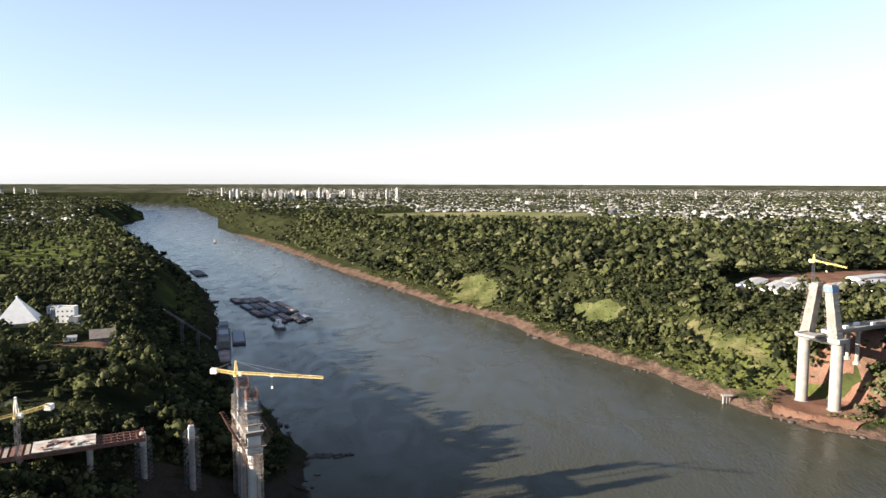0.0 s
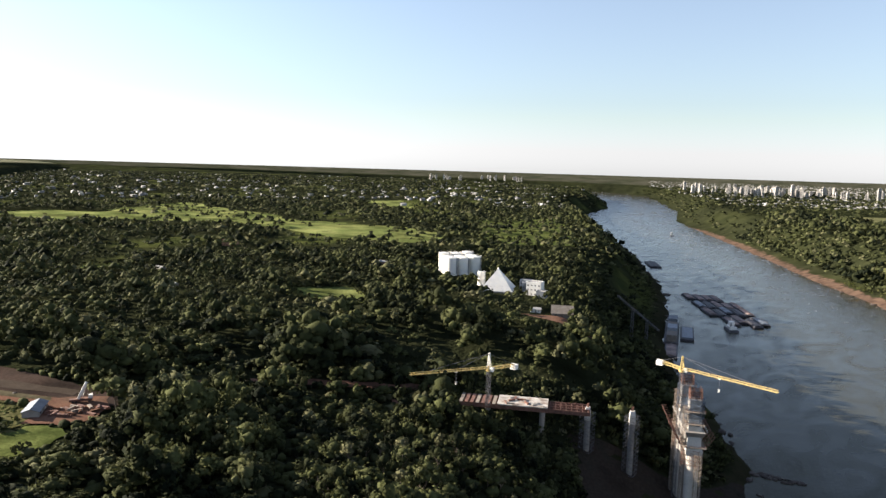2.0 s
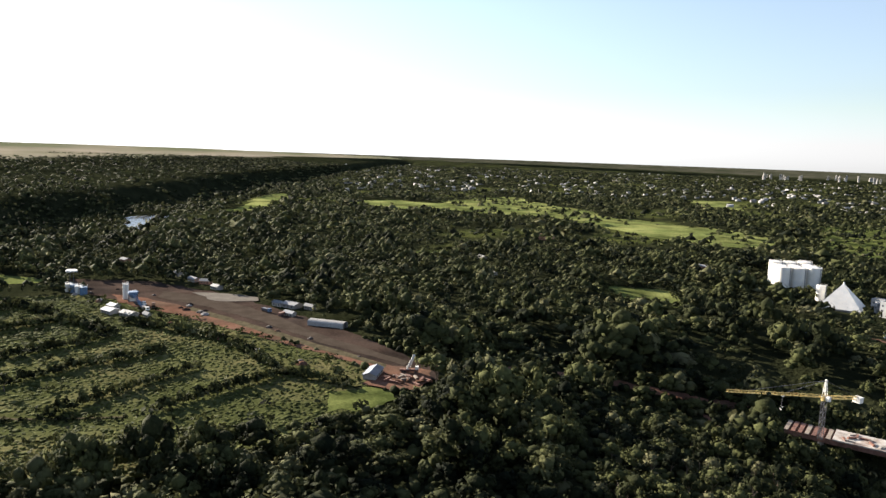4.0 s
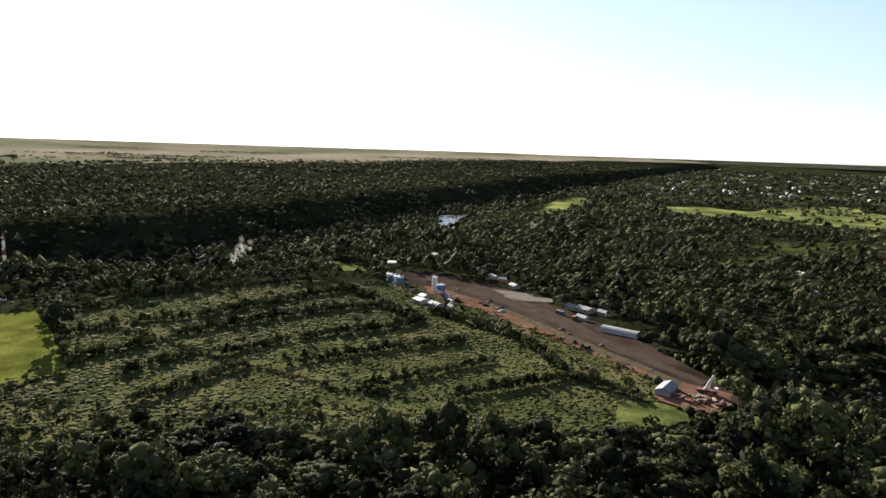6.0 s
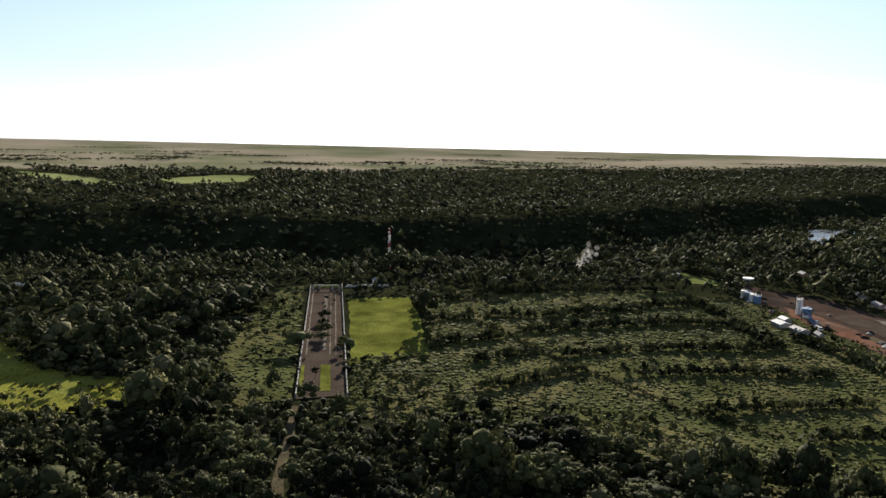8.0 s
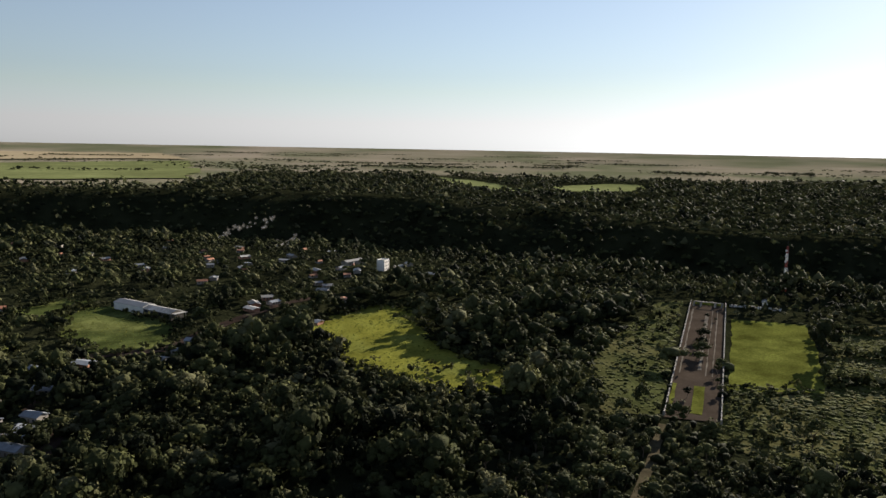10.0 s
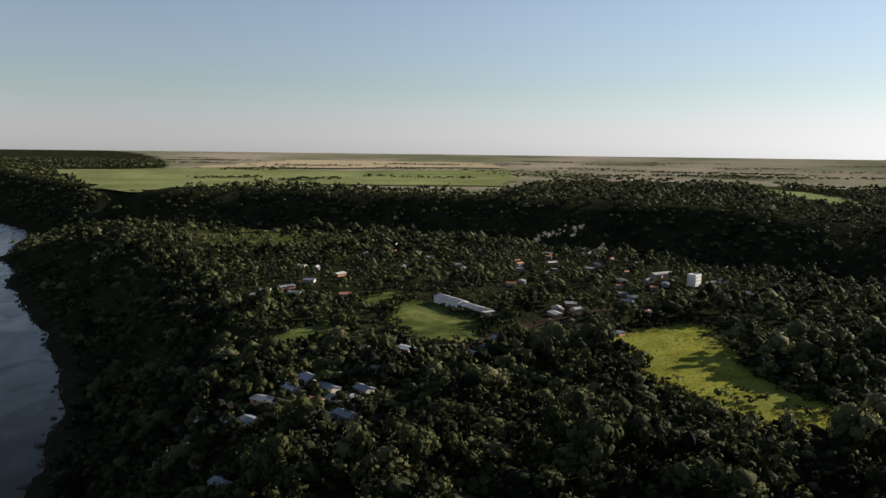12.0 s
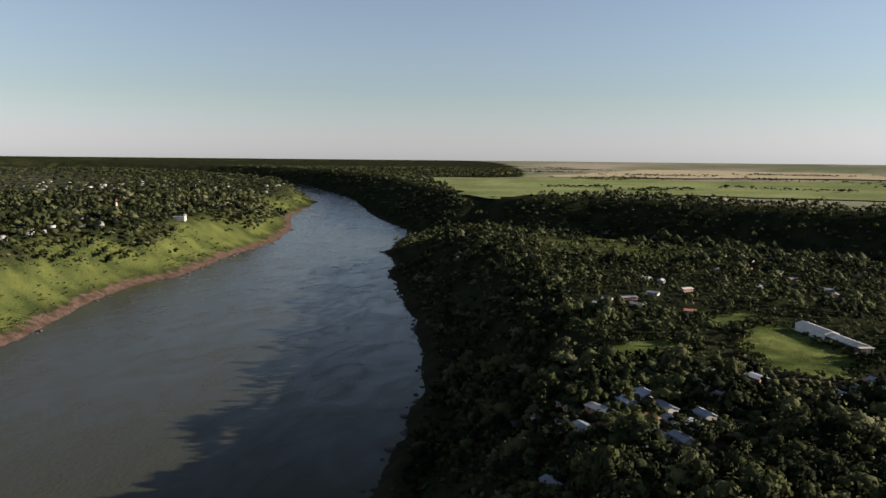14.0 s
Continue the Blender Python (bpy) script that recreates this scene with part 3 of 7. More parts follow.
SLOPE3_POLY = [(6, 1190), (20, 1216), (52, 1184), (86, 1132), (92, 1075), (62, 1060), (16, 1120)]


# ---- ground, water and fields ----
def build_ground():
    na = 520
    rings = [0.02, 1.0]
    while rings[-1] < 46000:
        rings.append(rings[-1] * 1.0245 + 0.8)
    r, a = np.array(rings), np.linspace(0, 2 * math.pi, na, endpoint=False)
    rr, aa = np.meshgrid(r, a, indexing="ij")
    x, y = (CX - np.sin(aa) * rr).ravel(), (CY + np.cos(aa) * rr).ravel()
    h, dw, de, river, east, beyond, s = cover(x, y)
    nr = len(r)
    i, j = np.meshgrid(np.arange(nr - 1), np.arange(na), indexing="ij")
    j2 = (j + 1) % na
    faces = np.stack([i * na + j, i * na + j2, (i + 1) * na + j2, (i + 1) * na + j], -1).reshape(-1, 4)
    # the dug earth round the eastern pylon lies over a hollow
    h = h - 3.5 * (1 - smooth((np.hypot(x - 325, y - 594) - 22) / 28))
    verts = warp(np.stack([x, y, h], -1))
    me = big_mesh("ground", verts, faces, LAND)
    d = np.hypot(x - CX, y - CY)
    n1, n2 = wave(x / 1.3, y / 1.3, 1, 6), wave(x * 1.7, y * 1.7, 1, 6)
    soil = np.where(de < dw, 1.0, 0.12)
    shore = np.maximum(smooth((-y - 150) / 200), 0.8 * np.exp(-((x - 310) ** 2 + (y - 640) ** 2) / (2 * 75.0 ** 2)))
    grass = east * smooth((de - 14) / 8) * (1 - smooth((de - 38 - 40 * n1 - 55 * shore) / 20)) * smooth((n2 - 0.05 + 0.9 * shore) / 0.4) * np.clip(0.1 + 0.9 * smooth((150 - y) / 200) + shore, 0, 1)
    grass = np.maximum(grass, (~east & ~river & ~beyond) * smooth((n1 - 0.35) / 0.3) * smooth((d - 750) / 200) * 0.7)
    grass = np.maximum(grass, (~east & ~river) * smooth((dw - 20) / 10) * (1 - smooth((dw - 70) / 20)) * smooth((n2 + 0.1) / 0.4) * (0.05 + 0.55 * np.exp(-((y - 1060) / 230) ** 2)))
    grass = np.maximum(grass, east * smooth((de - 30) / 60) * (0.08 + 0.12 * np.clip(n1, -1, 1)))
    grass = np.maximum(grass, east * inside(x, y, GRASSBANK_POLY) * smooth((de - 12) / 8) * np.clip(0.55 + 0.4 * n2, 0.25, 0.95))
    town = east * smooth((de - 700 - 200 * n1) / 500)
    plain = beyond * smooth((s - wood_end(x, y)) / 150) * smooth((dw - 420) / 120)
    for key, val in (("grass", grass), ("soil", soil), ("town", town * 0.5), ("plain", plain)):
        at = me.attributes.new(key, "FLOAT", "POINT")
        at.data.foreach_set("value", np.asarray(val, np.float32))
    me.shade_smooth()
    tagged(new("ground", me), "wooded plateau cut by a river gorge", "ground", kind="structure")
    # the river's surface, only where the river runs
    wet = river | (np.minimum(dw, de) < 45 + 0.03 * d)
    keep = wet[faces].all(1)
    used = np.unique(faces[keep])
    index = np.full(len(x), -1)
    index[used] = np.arange(len(used))
    wv = warp(np.stack([x[used], y[used], np.zeros(len(used))], -1))
    me = big_mesh("river", wv, index[faces[keep]], WATER)
    me.shade_smooth()
    tagged(new("water_river", me), "broad grey-brown river with current streaks", "water", kind="structure")


build_ground()


def patch(name, outline, mat, label, category="field", lift=0.35, cell=14.0, ragged=3.0, seed=1):
    """A field laid over the ground, following it, with a slightly ragged edge."""
    rng = np.random.default_rng(seed)
    edge = []
    for (ax, ay), (bx, by) in zip(outline, outline[1:] + outline[:1]):
        n = max(1, int(math.hypot(bx - ax, by - ay) / (cell * 0.6)))
        for i in range(n):
            t = i / n
            k = ragged if i else ragged * 0.3
            edge.append((ax + (bx - ax) * t + rng.uniform(-k, k), ay + (by - ay) * t + rng.uniform(-k, k)))
    bm = bmesh.new()
    bm.faces.new([bm.verts.new((px, py, 0)) for px, py in edge])
    bmesh.ops.triangulate(bm, faces=bm.faces[:])
    xs, ys = [e[0] for e in edge], [e[1] for e in edge]
    for lo, hi, no in ((min(xs), max(xs), (1, 0, 0)), (min(ys), max(ys), (0, 1, 0))):
        c = lo + cell
        while c < hi:
            bmesh.ops.bisect_plane(bm, geom=bm.verts[:] + bm.edges[:] + bm.faces[:], plane_co=(c * no[0], c * no[1], 0), plane_no=no)
            c += cell
    p = np.array([v.co[:] for v in bm.verts])
    h = cover(p[:, 0], p[:, 1])[0] + lift
    q = warp(np.stack([p[:, 0], p[:, 1], h], -1))
    for v, co in zip(bm.verts, q):
        v.co = co
    for f in bm.faces:
        if f.normal.z < 0:
            f.normal_flip()
    me = bpy.data.meshes.new(name)
    bm.normal_update()
    bm.to_mesh(me)
    bm.free()
    ob = part(name, me, mat)
    return tagged(ob, label, category, kind="structure")


patch("field_lawn", LAWN_POLY, LAWN, "mown bright green meadow beside the walled avenue", ragged=1.0, seed=2)
patch("field_scrub", CROP_POLY, SCRUBLAND, "overgrown field with contour hedges", seed=3, lift=0.3)
patch("ground_apron", APRON_POLY, APRON, "trodden brown works road and storage strip", "road", seed=4, lift=0.5)
patch("field_yellow", YELLOW_POLY, YELLOWGRASS, "sunlit yellow-green rough meadow among trees", seed=5, ragged=7.0)
patch("field_green", LAWN2_POLY, PITCH, "green sports field beside the long hall", seed=6, ragged=4.0)
patch("field_meadow", MEADOW_POLY, MEADOW, "long strip of bright green pasture", seed=7, cell=50.0, ragged=20.0, lift=0.8)
patch("field_clearing", CLEAR_POLY, MEADOW, "small green clearing in the woods", seed=8, ragged=5.0)
patch("field_clearing", CLEAR2_POLY, MEADOW, "small green clearing in the woods", seed=9, ragged=6.0)
patch("field_clearing", CLEAR3_POLY, MEADOW, "small green clearing behind the batching plant", seed=76, ragged=5.0)
patch("ground_workyard", WORKYARD_POLY, SOIL, "red earth storage yard of the bridge works", "ground", seed=84, ragged=2.0, cell=8.0, lift=0.55)
patch("field_corner", ROUGH2_POLY, PITCH, "sunlit grassy corner beside the storage yard", seed=85, ragged=3.0, cell=8.0, lift=0.45)
patch("ground_spoil", SPOIL_POLY, APRON_PALE, "grey heap of levelled spoil beside the works road", "ground", seed=77, ragged=3.0, lift=0.8)
for i, poly in enumerate((SLOPE1_POLY, SLOPE2_POLY, SLOPE3_POLY)):
    patch("field_slope", poly, SCRUBLAND, "grassy clearing on the slope of the eastern shore", seed=78 + i, cell=7.0, ragged=6.0, lift=1.6)
patch("field_knoll", KNOLL_POLY, MEADOW, "pasture on the knoll above the side valley", seed=10, cell=40.0, ragged=15.0, lift=0.8)
patch("field_east", EAST_POLY, DRYMEADOW, "pale dry meadow behind the river woods", seed=11, cell=80.0, ragged=25.0, lift=1.2)
patch("ground_yard", YARD_POLY, SOIL, "bare red earth of the eastern works yard", "ground", seed=12, ragged=8.0, lift=0.6)
patch("ground_track", TRACK_POLY, SOIL, "red earth track to the bridge works", "road", seed=13, ragged=2.0, lift=0.5)
patch("field_farm", FARM_POLY, GREENCROP, "wide green crop field beyond the gorge woods", seed=14, cell=150.0, ragged=30.0, lift=3.0)

patch("field_fallow", GAP_POLY, SCRUBLAND, "weedy strip beside the works road", seed=15, lift=0.4)
patch("field_bushes", SCRUB_POLY, SCRUBLAND, "bushy edge of the fallow field", seed=16, lift=0.25)
patch("field_sparse", SPARSE_POLY, SCRUBLAND, "thinly grown clearing beside the walled avenue", seed=17, lift=0.3)
patch("path_earth", PATH_POLY, TRAIL, "narrow earth path out of the woods", "path", seed=18, lift=0.4, ragged=0.8)
FOOT = [(-547, -208), (-507, -189), (-480, -179), (-454, -164), (-431, -131), (-408, -106), (-386, -79), (-375, -58), (-357, -34), (-344, -18), (-338, -4), (-328, 23)]
patch("path_field", FOOT + [(px + 1.2, py - 0.9) for px, py in FOOT[::-1]], TRAIL, "trodden footpath across the fallow field", "path", seed=19, lift=0.6, ragged=0.3, cell=8.0)
patch("field_stubble", [(700, -3500), (300, -7400), (-1500, -6600), (-1150, -4300), (400, -4000)], CROP, "pale brown stubble field on the far plain", "field", seed=64, cell=400.0, ragged=60.0, lift=6.0)
patch("field_rough", ROUGH_POLY, PITCH, "rough pasture with scattered trees", seed=65, cell=50.0, ragged=15.0, lift=0.6)
patch("water_pond", POND_POLY, WATER, "bend of the tributary shining in the side valley", "water", seed=70, cell=60.0, ragged=8.0, lift=0.8)
# the shade below the approach is put into this sheet's colour
patch("ground_cut", CUT_POLY, SHADED_EARTH, "bare earth slope below the approach piers, coloured dark for shade", "ground", seed=71, ragged=4.0, lift=0.5)
patch("road_works", [(-611, 31), (-593, 49), (-552, 74), (-476, 105), (-417, 129), (-369, 149), (-334, 164), (-327, 156), (-365, 140), (-408, 119), (-461, 94), (-522, 66), (-575, 34)], SOIL, "red earth lane of the works road", "road", seed=72, ragged=1.5, lift=0.7)
patch("road_gravel", [(-611, 70), (-573, 105), (-492, 129), (-413, 146), (-352, 172), (-346, 166), (-401, 139), (-468, 119), (-541, 90), (-586, 63)], PAVING, "dark gravelled lane of the works road", "road", seed=73, ragged=1.2, lift=0.65)
patch("field_verge", [(-541, 81), (-460, 113), (-402, 135), (-351, 158), (-346, 155), (-394, 131), (-450, 109), (-529, 78)], TRAIL, "grass verge between the lanes of the works road", seed=74, ragged=0.8, lift=0.75)
patch("field_headland", HEADLAND_POLY, SCRUBLAND, "weedy headland between the lawn and the fallow field", seed=75, lift=0.32)
patch("ground_slope", SLOPE_POLY, SOIL, "bare red earth behind the approach deck", "ground", seed=66, ragged=2.0, lift=0.5)
patch("field_ledge", STRIP_POLY, MEADOW, "narrow sunlit green ledge behind the village", seed=69, cell=30.0, ragged=8.0, lift=0.6)
for i, poly in enumerate((GLADE1_POLY, GLADE2_POLY)):
    patch("field_glade", poly, PITCH, "small grassy glade between the village trees", seed=67 + i, ragged=4.0)
for i, poly in enumerate((NORTH1_POLY, NORTH2_POLY)):
    patch("field_pasture", poly, MEADOW, "strip of green pasture far off in the woods", seed=60 + i, cell=50.0, ragged=20.0, lift=0.8)
for i, poly in enumerate((FAR1_POLY, FAR2_POLY)):
    patch("field_upland", poly, GREENCROP, "pale green upland field beyond the gorge", seed=62 + i, cell=60.0, ragged=12.0, lift=1.0)

# ---- trees ----
def leaf_cloud(seed, leaves, size, lobes, radius, high, low):
    """Vertices and quads of a crown: leaf clumps strewn over several uneven lobes."""
    rng = np.random.default_rng(seed)
    lc = rng.normal(0, 1, (lobes, 3)) * np.array([radius * 0.48, radius * 0.48, (high - low) * 0.20])
    lc[:, 2] += (high + low) / 2
    lr = rng.uniform(0.34, 0.62, lobes) * radius
    lc[0], lr[0] = (0, 0, (high + low) / 2 + 0.1 * (high - low)), radius * 0.62
    which = rng.integers(0, lobes, leaves)
    n = rng.normal(0, 1, (leaves, 3))
    n[:, 2] = np.abs(n[:, 2]) * 1.1 - 0.35
    n /= np.linalg.norm(n, axis=1)[:, None]
    c = lc[which] + n * lr[which][:, None] * rng.uniform(0.75, 1.12, (leaves, 1)) * np.array([1, 1, 0.8])
    c[:, 2] = np.maximum(c[:, 2], low * 0.6)
    nn = n + rng.normal(0, 0.45, (leaves, 3))
    nn /= np.linalg.norm(nn, axis=1)[:, None]
    u = np.cross(nn, rng.normal(0, 1, (leaves, 3)))
    u /= np.linalg.norm(u, axis=1)[:, None]
    w = np.cross(nn, u)
    sz = size * rng.uniform(0.55, 1.25, (leaves, 1))
    bend = nn * sz * 0.25
    v = np.stack([c - u * sz - bend, c - w * sz * 0.8, c + u * sz - bend, c + w * sz * 0.8], 1).reshape(-1, 3)
    f = np.arange(leaves * 4).reshape(-1, 4)
    return v, f


ICO = [(0, 0, -1), (0.72, -0.53, -0.45), (-0.28, -0.85, -0.45), (-0.89, 0, -0.45), (-0.28, 0.85, -0.45), (0.72, 0.53, -0.45), (0.28, -0.85, 0.45), (-0.72, -0.53, 0.45), (-0.72, 0.53, 0.45), (0.28, 0.85, 0.45), (0.89, 0, 0.45), (0, 0, 1)]
ICO_F = [(0, 1, 2), (1, 0, 5), (0, 2, 3), (0, 3, 4), (0, 4, 5), (1, 5, 10), (2, 1, 6), (3, 2, 7), (4, 3, 8), (5, 4, 9), (1, 10, 6), (2, 6, 7), (3, 7, 8), (4, 8, 9), (5, 9, 10), (6, 10, 11), (7, 6, 11), (8, 7, 11), (9, 8, 11), (10, 9, 11)]
OCT = [(1, 0, 0), (0, 1, 0), (-1, 0, 0), (0, -1, 0), (0, 0, 1), (0, 0, -0.6)]
OCT_F = [(0, 1, 4), (1, 2, 4), (2, 3, 4), (3, 0, 4), (1, 0, 5), (2, 1, 5), (3, 2, 5), (0, 3, 5)]


def crown(seed, leaves, size, lobes, radius, high, low):
    """A crown: uneven swelling lobes of foliage with loose leaf clumps round them. Triangles; lobes come first."""
    rng = np.random.default_rng(seed)
    shape, faces = (np.array(ICO), np.array(ICO_F[5:])) if leaves > 22 else (np.array(OCT), np.array(OCT_F[:4]))
    inner = (0.70 if leaves > 85 else 0.80) if leaves > 22 else 0.9
    ns = []
    vs, fs, o = [], [], 0
    mid = (high + low) / 2
    centres, radii = [], []
    for i in range(lobes):
        a = 2.4 * i + rng.uniform(-0.5, 0.5)
        d = radius * (0.0 if i == 0 else rng.uniform(0.35, 0.72))
        r = radius * (0.62 if i == 0 else rng.uniform(0.30, 0.46))
        z = mid + (high - mid) * (0.35 if i == 0 else rng.uniform(-0.55, 0.55) * (1.15 - d / radius))
        centres.append((d * math.cos(a), d * math.sin(a), z))
        radii.append(r)
        sq = min(1.0, (high - low) / (2 * radius) * 1.1)
        v = shape * (1 + rng.uniform(-0.25, 0.25, (len(shape), 1))) * r * inner * np.array([1, 1, sq]) + np.array(centres[-1])
        vs.append(v)
        ns.append(shape)
        fs.append(faces + o)
        o += len(v)
    centres, radii = np.array(centres), np.array(radii)
    w = rng.integers(0, lobes, leaves)
    n = rng.normal(0, 1, (leaves, 3))
    n[:, 2] = np.abs(n[:, 2]) * 1.1 - 0.3
    n /= np.linalg.norm(n, axis=1)[:, None]
    c = centres[w] + n * radii[w][:, None] * rng.uniform(0.82, 1.15, (leaves, 1))
    nn = n + rng.normal(0, 0.34, (leaves, 3))
    nn /= np.linalg.norm(nn, axis=1)[:, None]
    u = np.cross(nn, rng.normal(0, 1, (leaves, 3)))
    u /= np.linalg.norm(u, axis=1)[:, None]
    t = np.cross(nn, u)
    sz = size * rng.uniform(0.5, 1.25, (leaves, 1))
    q = np.stack([c - u * sz, c - t * sz * 0.8, c + u * sz, c + t * sz * 0.8], 1).reshape(-1, 3)
    k = np.arange(leaves)[:, None] * 4 + o
    f2 = np.concatenate([k + np.array([[0, 1, 2]]), k + np.array([[0, 2, 3]])])
    # the foliage is shaded by the roundness of its lobes
    ln = n * 0.75 + (c - np.array([0, 0, mid])) / radius * 0.35 + rng.normal(0, 0.22, n.shape)
    allv = np.concatenate(vs + [q])
    alln = np.concatenate([np.concatenate(ns), np.repeat(ln, 4, 0)])
    return allv, np.concatenate(fs + [f2]), alln / np.linalg.norm(alln, axis=1)[:, None]


NEAR_CROWNS = [crown(20 + i, n, 0.62, lb, r, h, l) for i, (n, lb, r, h, l) in enumerate(((150, 7, 4.4, 11, 3.0), (200, 9, 6.0, 12.5, 3.5), (90, 5, 3.0, 8.0, 2.0), (150, 7, 3.8, 14, 4.0), (220, 10, 6.8, 11.5, 3.5), (110, 5, 3.4, 9.5, 2.5)))]
HALF_CROWNS = [crown(30 + i, n, 0.9, lb, r, h, l) for i, (n, lb, r, h, l) in enumerate(((42, 4, 4.4, 11, 3.0), (56, 5, 5.8, 12.5, 3), (26, 3, 3.0, 8.0, 2.0), (42, 4, 3.8, 14.5, 3.5), (64, 6, 6.6, 11.5, 3)))]
MID_CROWNS = [crown(40 + i, n, 1.35, lb, r, h, l) for i, (n, lb, r, h, l) in enumerate(((13, 3, 4.6, 10.5, 1.5), (16, 4, 5.6, 12, 2), (8, 2, 3.2, 8.5, 1), (13, 3, 4.0, 13.5, 2), (18, 4, 6.4, 11, 2)))]
FAR_CROWNS = [crown(60 + i, 4, 2.6, 1, r * 1.35, h, l) for i, (r, h, l) in enumerate(((4.8, 10, 1), (6.2, 11, 1), (3.6, 8, 1), (5.0, 13, 1)))]
BUSHES = [leaf_cloud(80 + i, 16, 0.62, 3, r, h, 0.2) for i, (r, h) in enumerate(((1.5, 2.0), (1.9, 2.4), (1.2, 1.6)))]


def shrub(seed, r, h):
    """A low rounded shrub with an uneven outline."""
    rng = np.random.default_rng(seed)
    shape = np.array(ICO)
    v = shape * (1 + rng.uniform(-0.35, 0.35, (len(shape), 1))) * np.array([r, r, h * 0.62]) + np.array([0, 0, h * 0.36])
    return v, np.array(ICO_F[5:]), shape * np.array([1, 1, 1.3])


LOW_BUSHES = [shrub(85 + i, r, h) for i, (r, h) in enumerate(((1.6, 2.2), (2.1, 2.6), (1.3, 3.0)))]
GRASS_TUFTS = [leaf_cloud(75 + i, 6, 0.55, 2, r, h, 0.1) for i, (r, h) in enumerate(((1.2, 0.7), (1.5, 0.9)))]
TUFTS = [shrub(95 + i, r, h) for i, (r, h) in enumerate(((1.4, 0.7), (1.7, 0.8), (1.1, 1.0), (1.5, 0.6)))]


def round_off(me, normals):
    """Gives the foliage the shading of the round lobes that it covers."""
    me.shade_smooth()
    at = me.attributes.new("custom_normal", "FLOAT_VECTOR", "POINT")
    at.data.foreach_set("vector", np.asarray(normals, np.float32).ravel())


def tint(me, tones):
    """Every plant keeps one shade of green."""
    at = me.attributes.new("tone", "FLOAT", "POINT")
    at.data.foreach_set("value", np.asarray(tones, np.float32))


def strew(name, places, templates, mat, label, category, seed, lo=0.75, hi=1.25, far=False, relief=0.0):
    """One mesh of many plants at places (x, y, z, size); relief lets taller and lower stands alternate."""
    rng = np.random.default_rng(seed)
    vs, fs, o = [], [], 0
    pick = rng.integers(0, len(templates), len(places))
    nrm, tones = [], []
    for ti, (tv, tf, *round_n) in enumerate(templates):
        p = places[pick == ti]
        if not len(p):
            continue
        a = rng.uniform(0, 6.283, len(p))
        s = p[:, 3] * rng.uniform(lo, hi, len(p)) * (1 + 0.28 * np.clip(wave(p[:, 0] * 2, p[:, 1] * 2, 1, 6), -1, 1))
        sz = np.sqrt(s * p[:, 3]) * rng.uniform(0.7, 1.3, len(p))
        stand = 1 + relief * np.clip(1.5 * wave(p[:, 0] * 7, p[:, 1] * 7, 0, 6), -0.62, 1.0)
        s, sz = s * np.sqrt(stand), sz * stand
        if far:
            k = np.array([1.0] * len(p))
            d = np.hypot(p[:, 0] - CX, p[:, 1] - CY)
            k = np.where(d > NEAR, (NEAR + (REACH - NEAR) * (1 - NEAR / np.maximum(d, NEAR))) / d, 1.0)
            base = warp(p[:, :3])
            s, sz = s * k, sz * k * 0.6
        else:
            base = p[:, :3]
        ca, sn = np.cos(a)[:, None], np.sin(a)[:, None]
        x = (tv[None, :, 0] * ca - tv[None, :, 1] * sn) * s[:, None] + base[:, 0:1]
        y = (tv[None, :, 0] * sn + tv[None, :, 1] * ca) * s[:, None] + base[:, 1:2]
        z = tv[None, :, 2] * sz[:, None] + base[:, 2:3]
        vs.append(np.stack([x, y, z], -1).reshape(-1, 3))
        fs.append((tf[None] + (np.arange(len(p)) * len(tv))[:, None, None]).reshape(-1, tf.shape[1]) + o)
        tones.append(np.repeat(rng.random(len(p)), len(tv)))
        if round_n:
            tn = round_n[0]
            nrm.append(np.stack([tn[None, :, 0] * ca - tn[None, :, 1] * sn, tn[None, :, 0] * sn + tn[None, :, 1] * ca, np.tile(tn[:, 2], (len(p), 1))], -1).reshape(-1, 3))
        o += len(p) * len(tv)
    me = big_mesh(name, np.concatenate(vs), np.concatenate(fs), mat)
    tint(me, np.concatenate(tones))
    if nrm:
        round_off(me, np.concatenate(nrm))
    return tagged(new(name, me), label, category, kind="stuff")


OPEN = [LAWN_POLY, CEM_POLY, CROP_POLY, APRON_POLY, YELLOW_POLY, LAWN2_POLY, CLEAR_POLY, CLEAR2_POLY, YARD_POLY, TRACK_POLY, GAP_POLY, SCRUB_POLY, SPARSE_POLY, PATH_POLY, HEADLAND_POLY, CUT_POLY, SLOPE_POLY, GLADE1_POLY, GLADE2_POLY, STRIP_POLY, CLEAR3_POLY, SPOIL_POLY, WORKYARD_POLY, ROUGH2_POLY, SLOPE1_POLY, SLOPE2_POLY, SLOPE3_POLY]
WIDE = [POND_POLY, MEADOW_POLY, KNOLL_POLY, EAST_POLY, FARM_POLY, NORTH1_POLY, NORTH2_POLY, FAR1_POLY, FAR2_POLY]
BLOCKS = []
CLEARED = [CLEAR_POLY, CLEAR2_POLY, LAWN_POLY, YELLOW_POLY, LAWN2_POLY, KNOLL_POLY, APRON_POLY, CEM_POLY, YARD_POLY, NORTH1_POLY, NORTH2_POLY, MEADOW_POLY, FAR1_POLY, FAR2_POLY, FARM_POLY, POND_POLY, CUT_POLY, SLOPE_POLY, GLADE1_POLY, GLADE2_POLY, STRIP_POLY, CLEAR3_POLY, WORKYARD_POLY, ROUGH2_POLY]
HOUSE_SPOTS = []


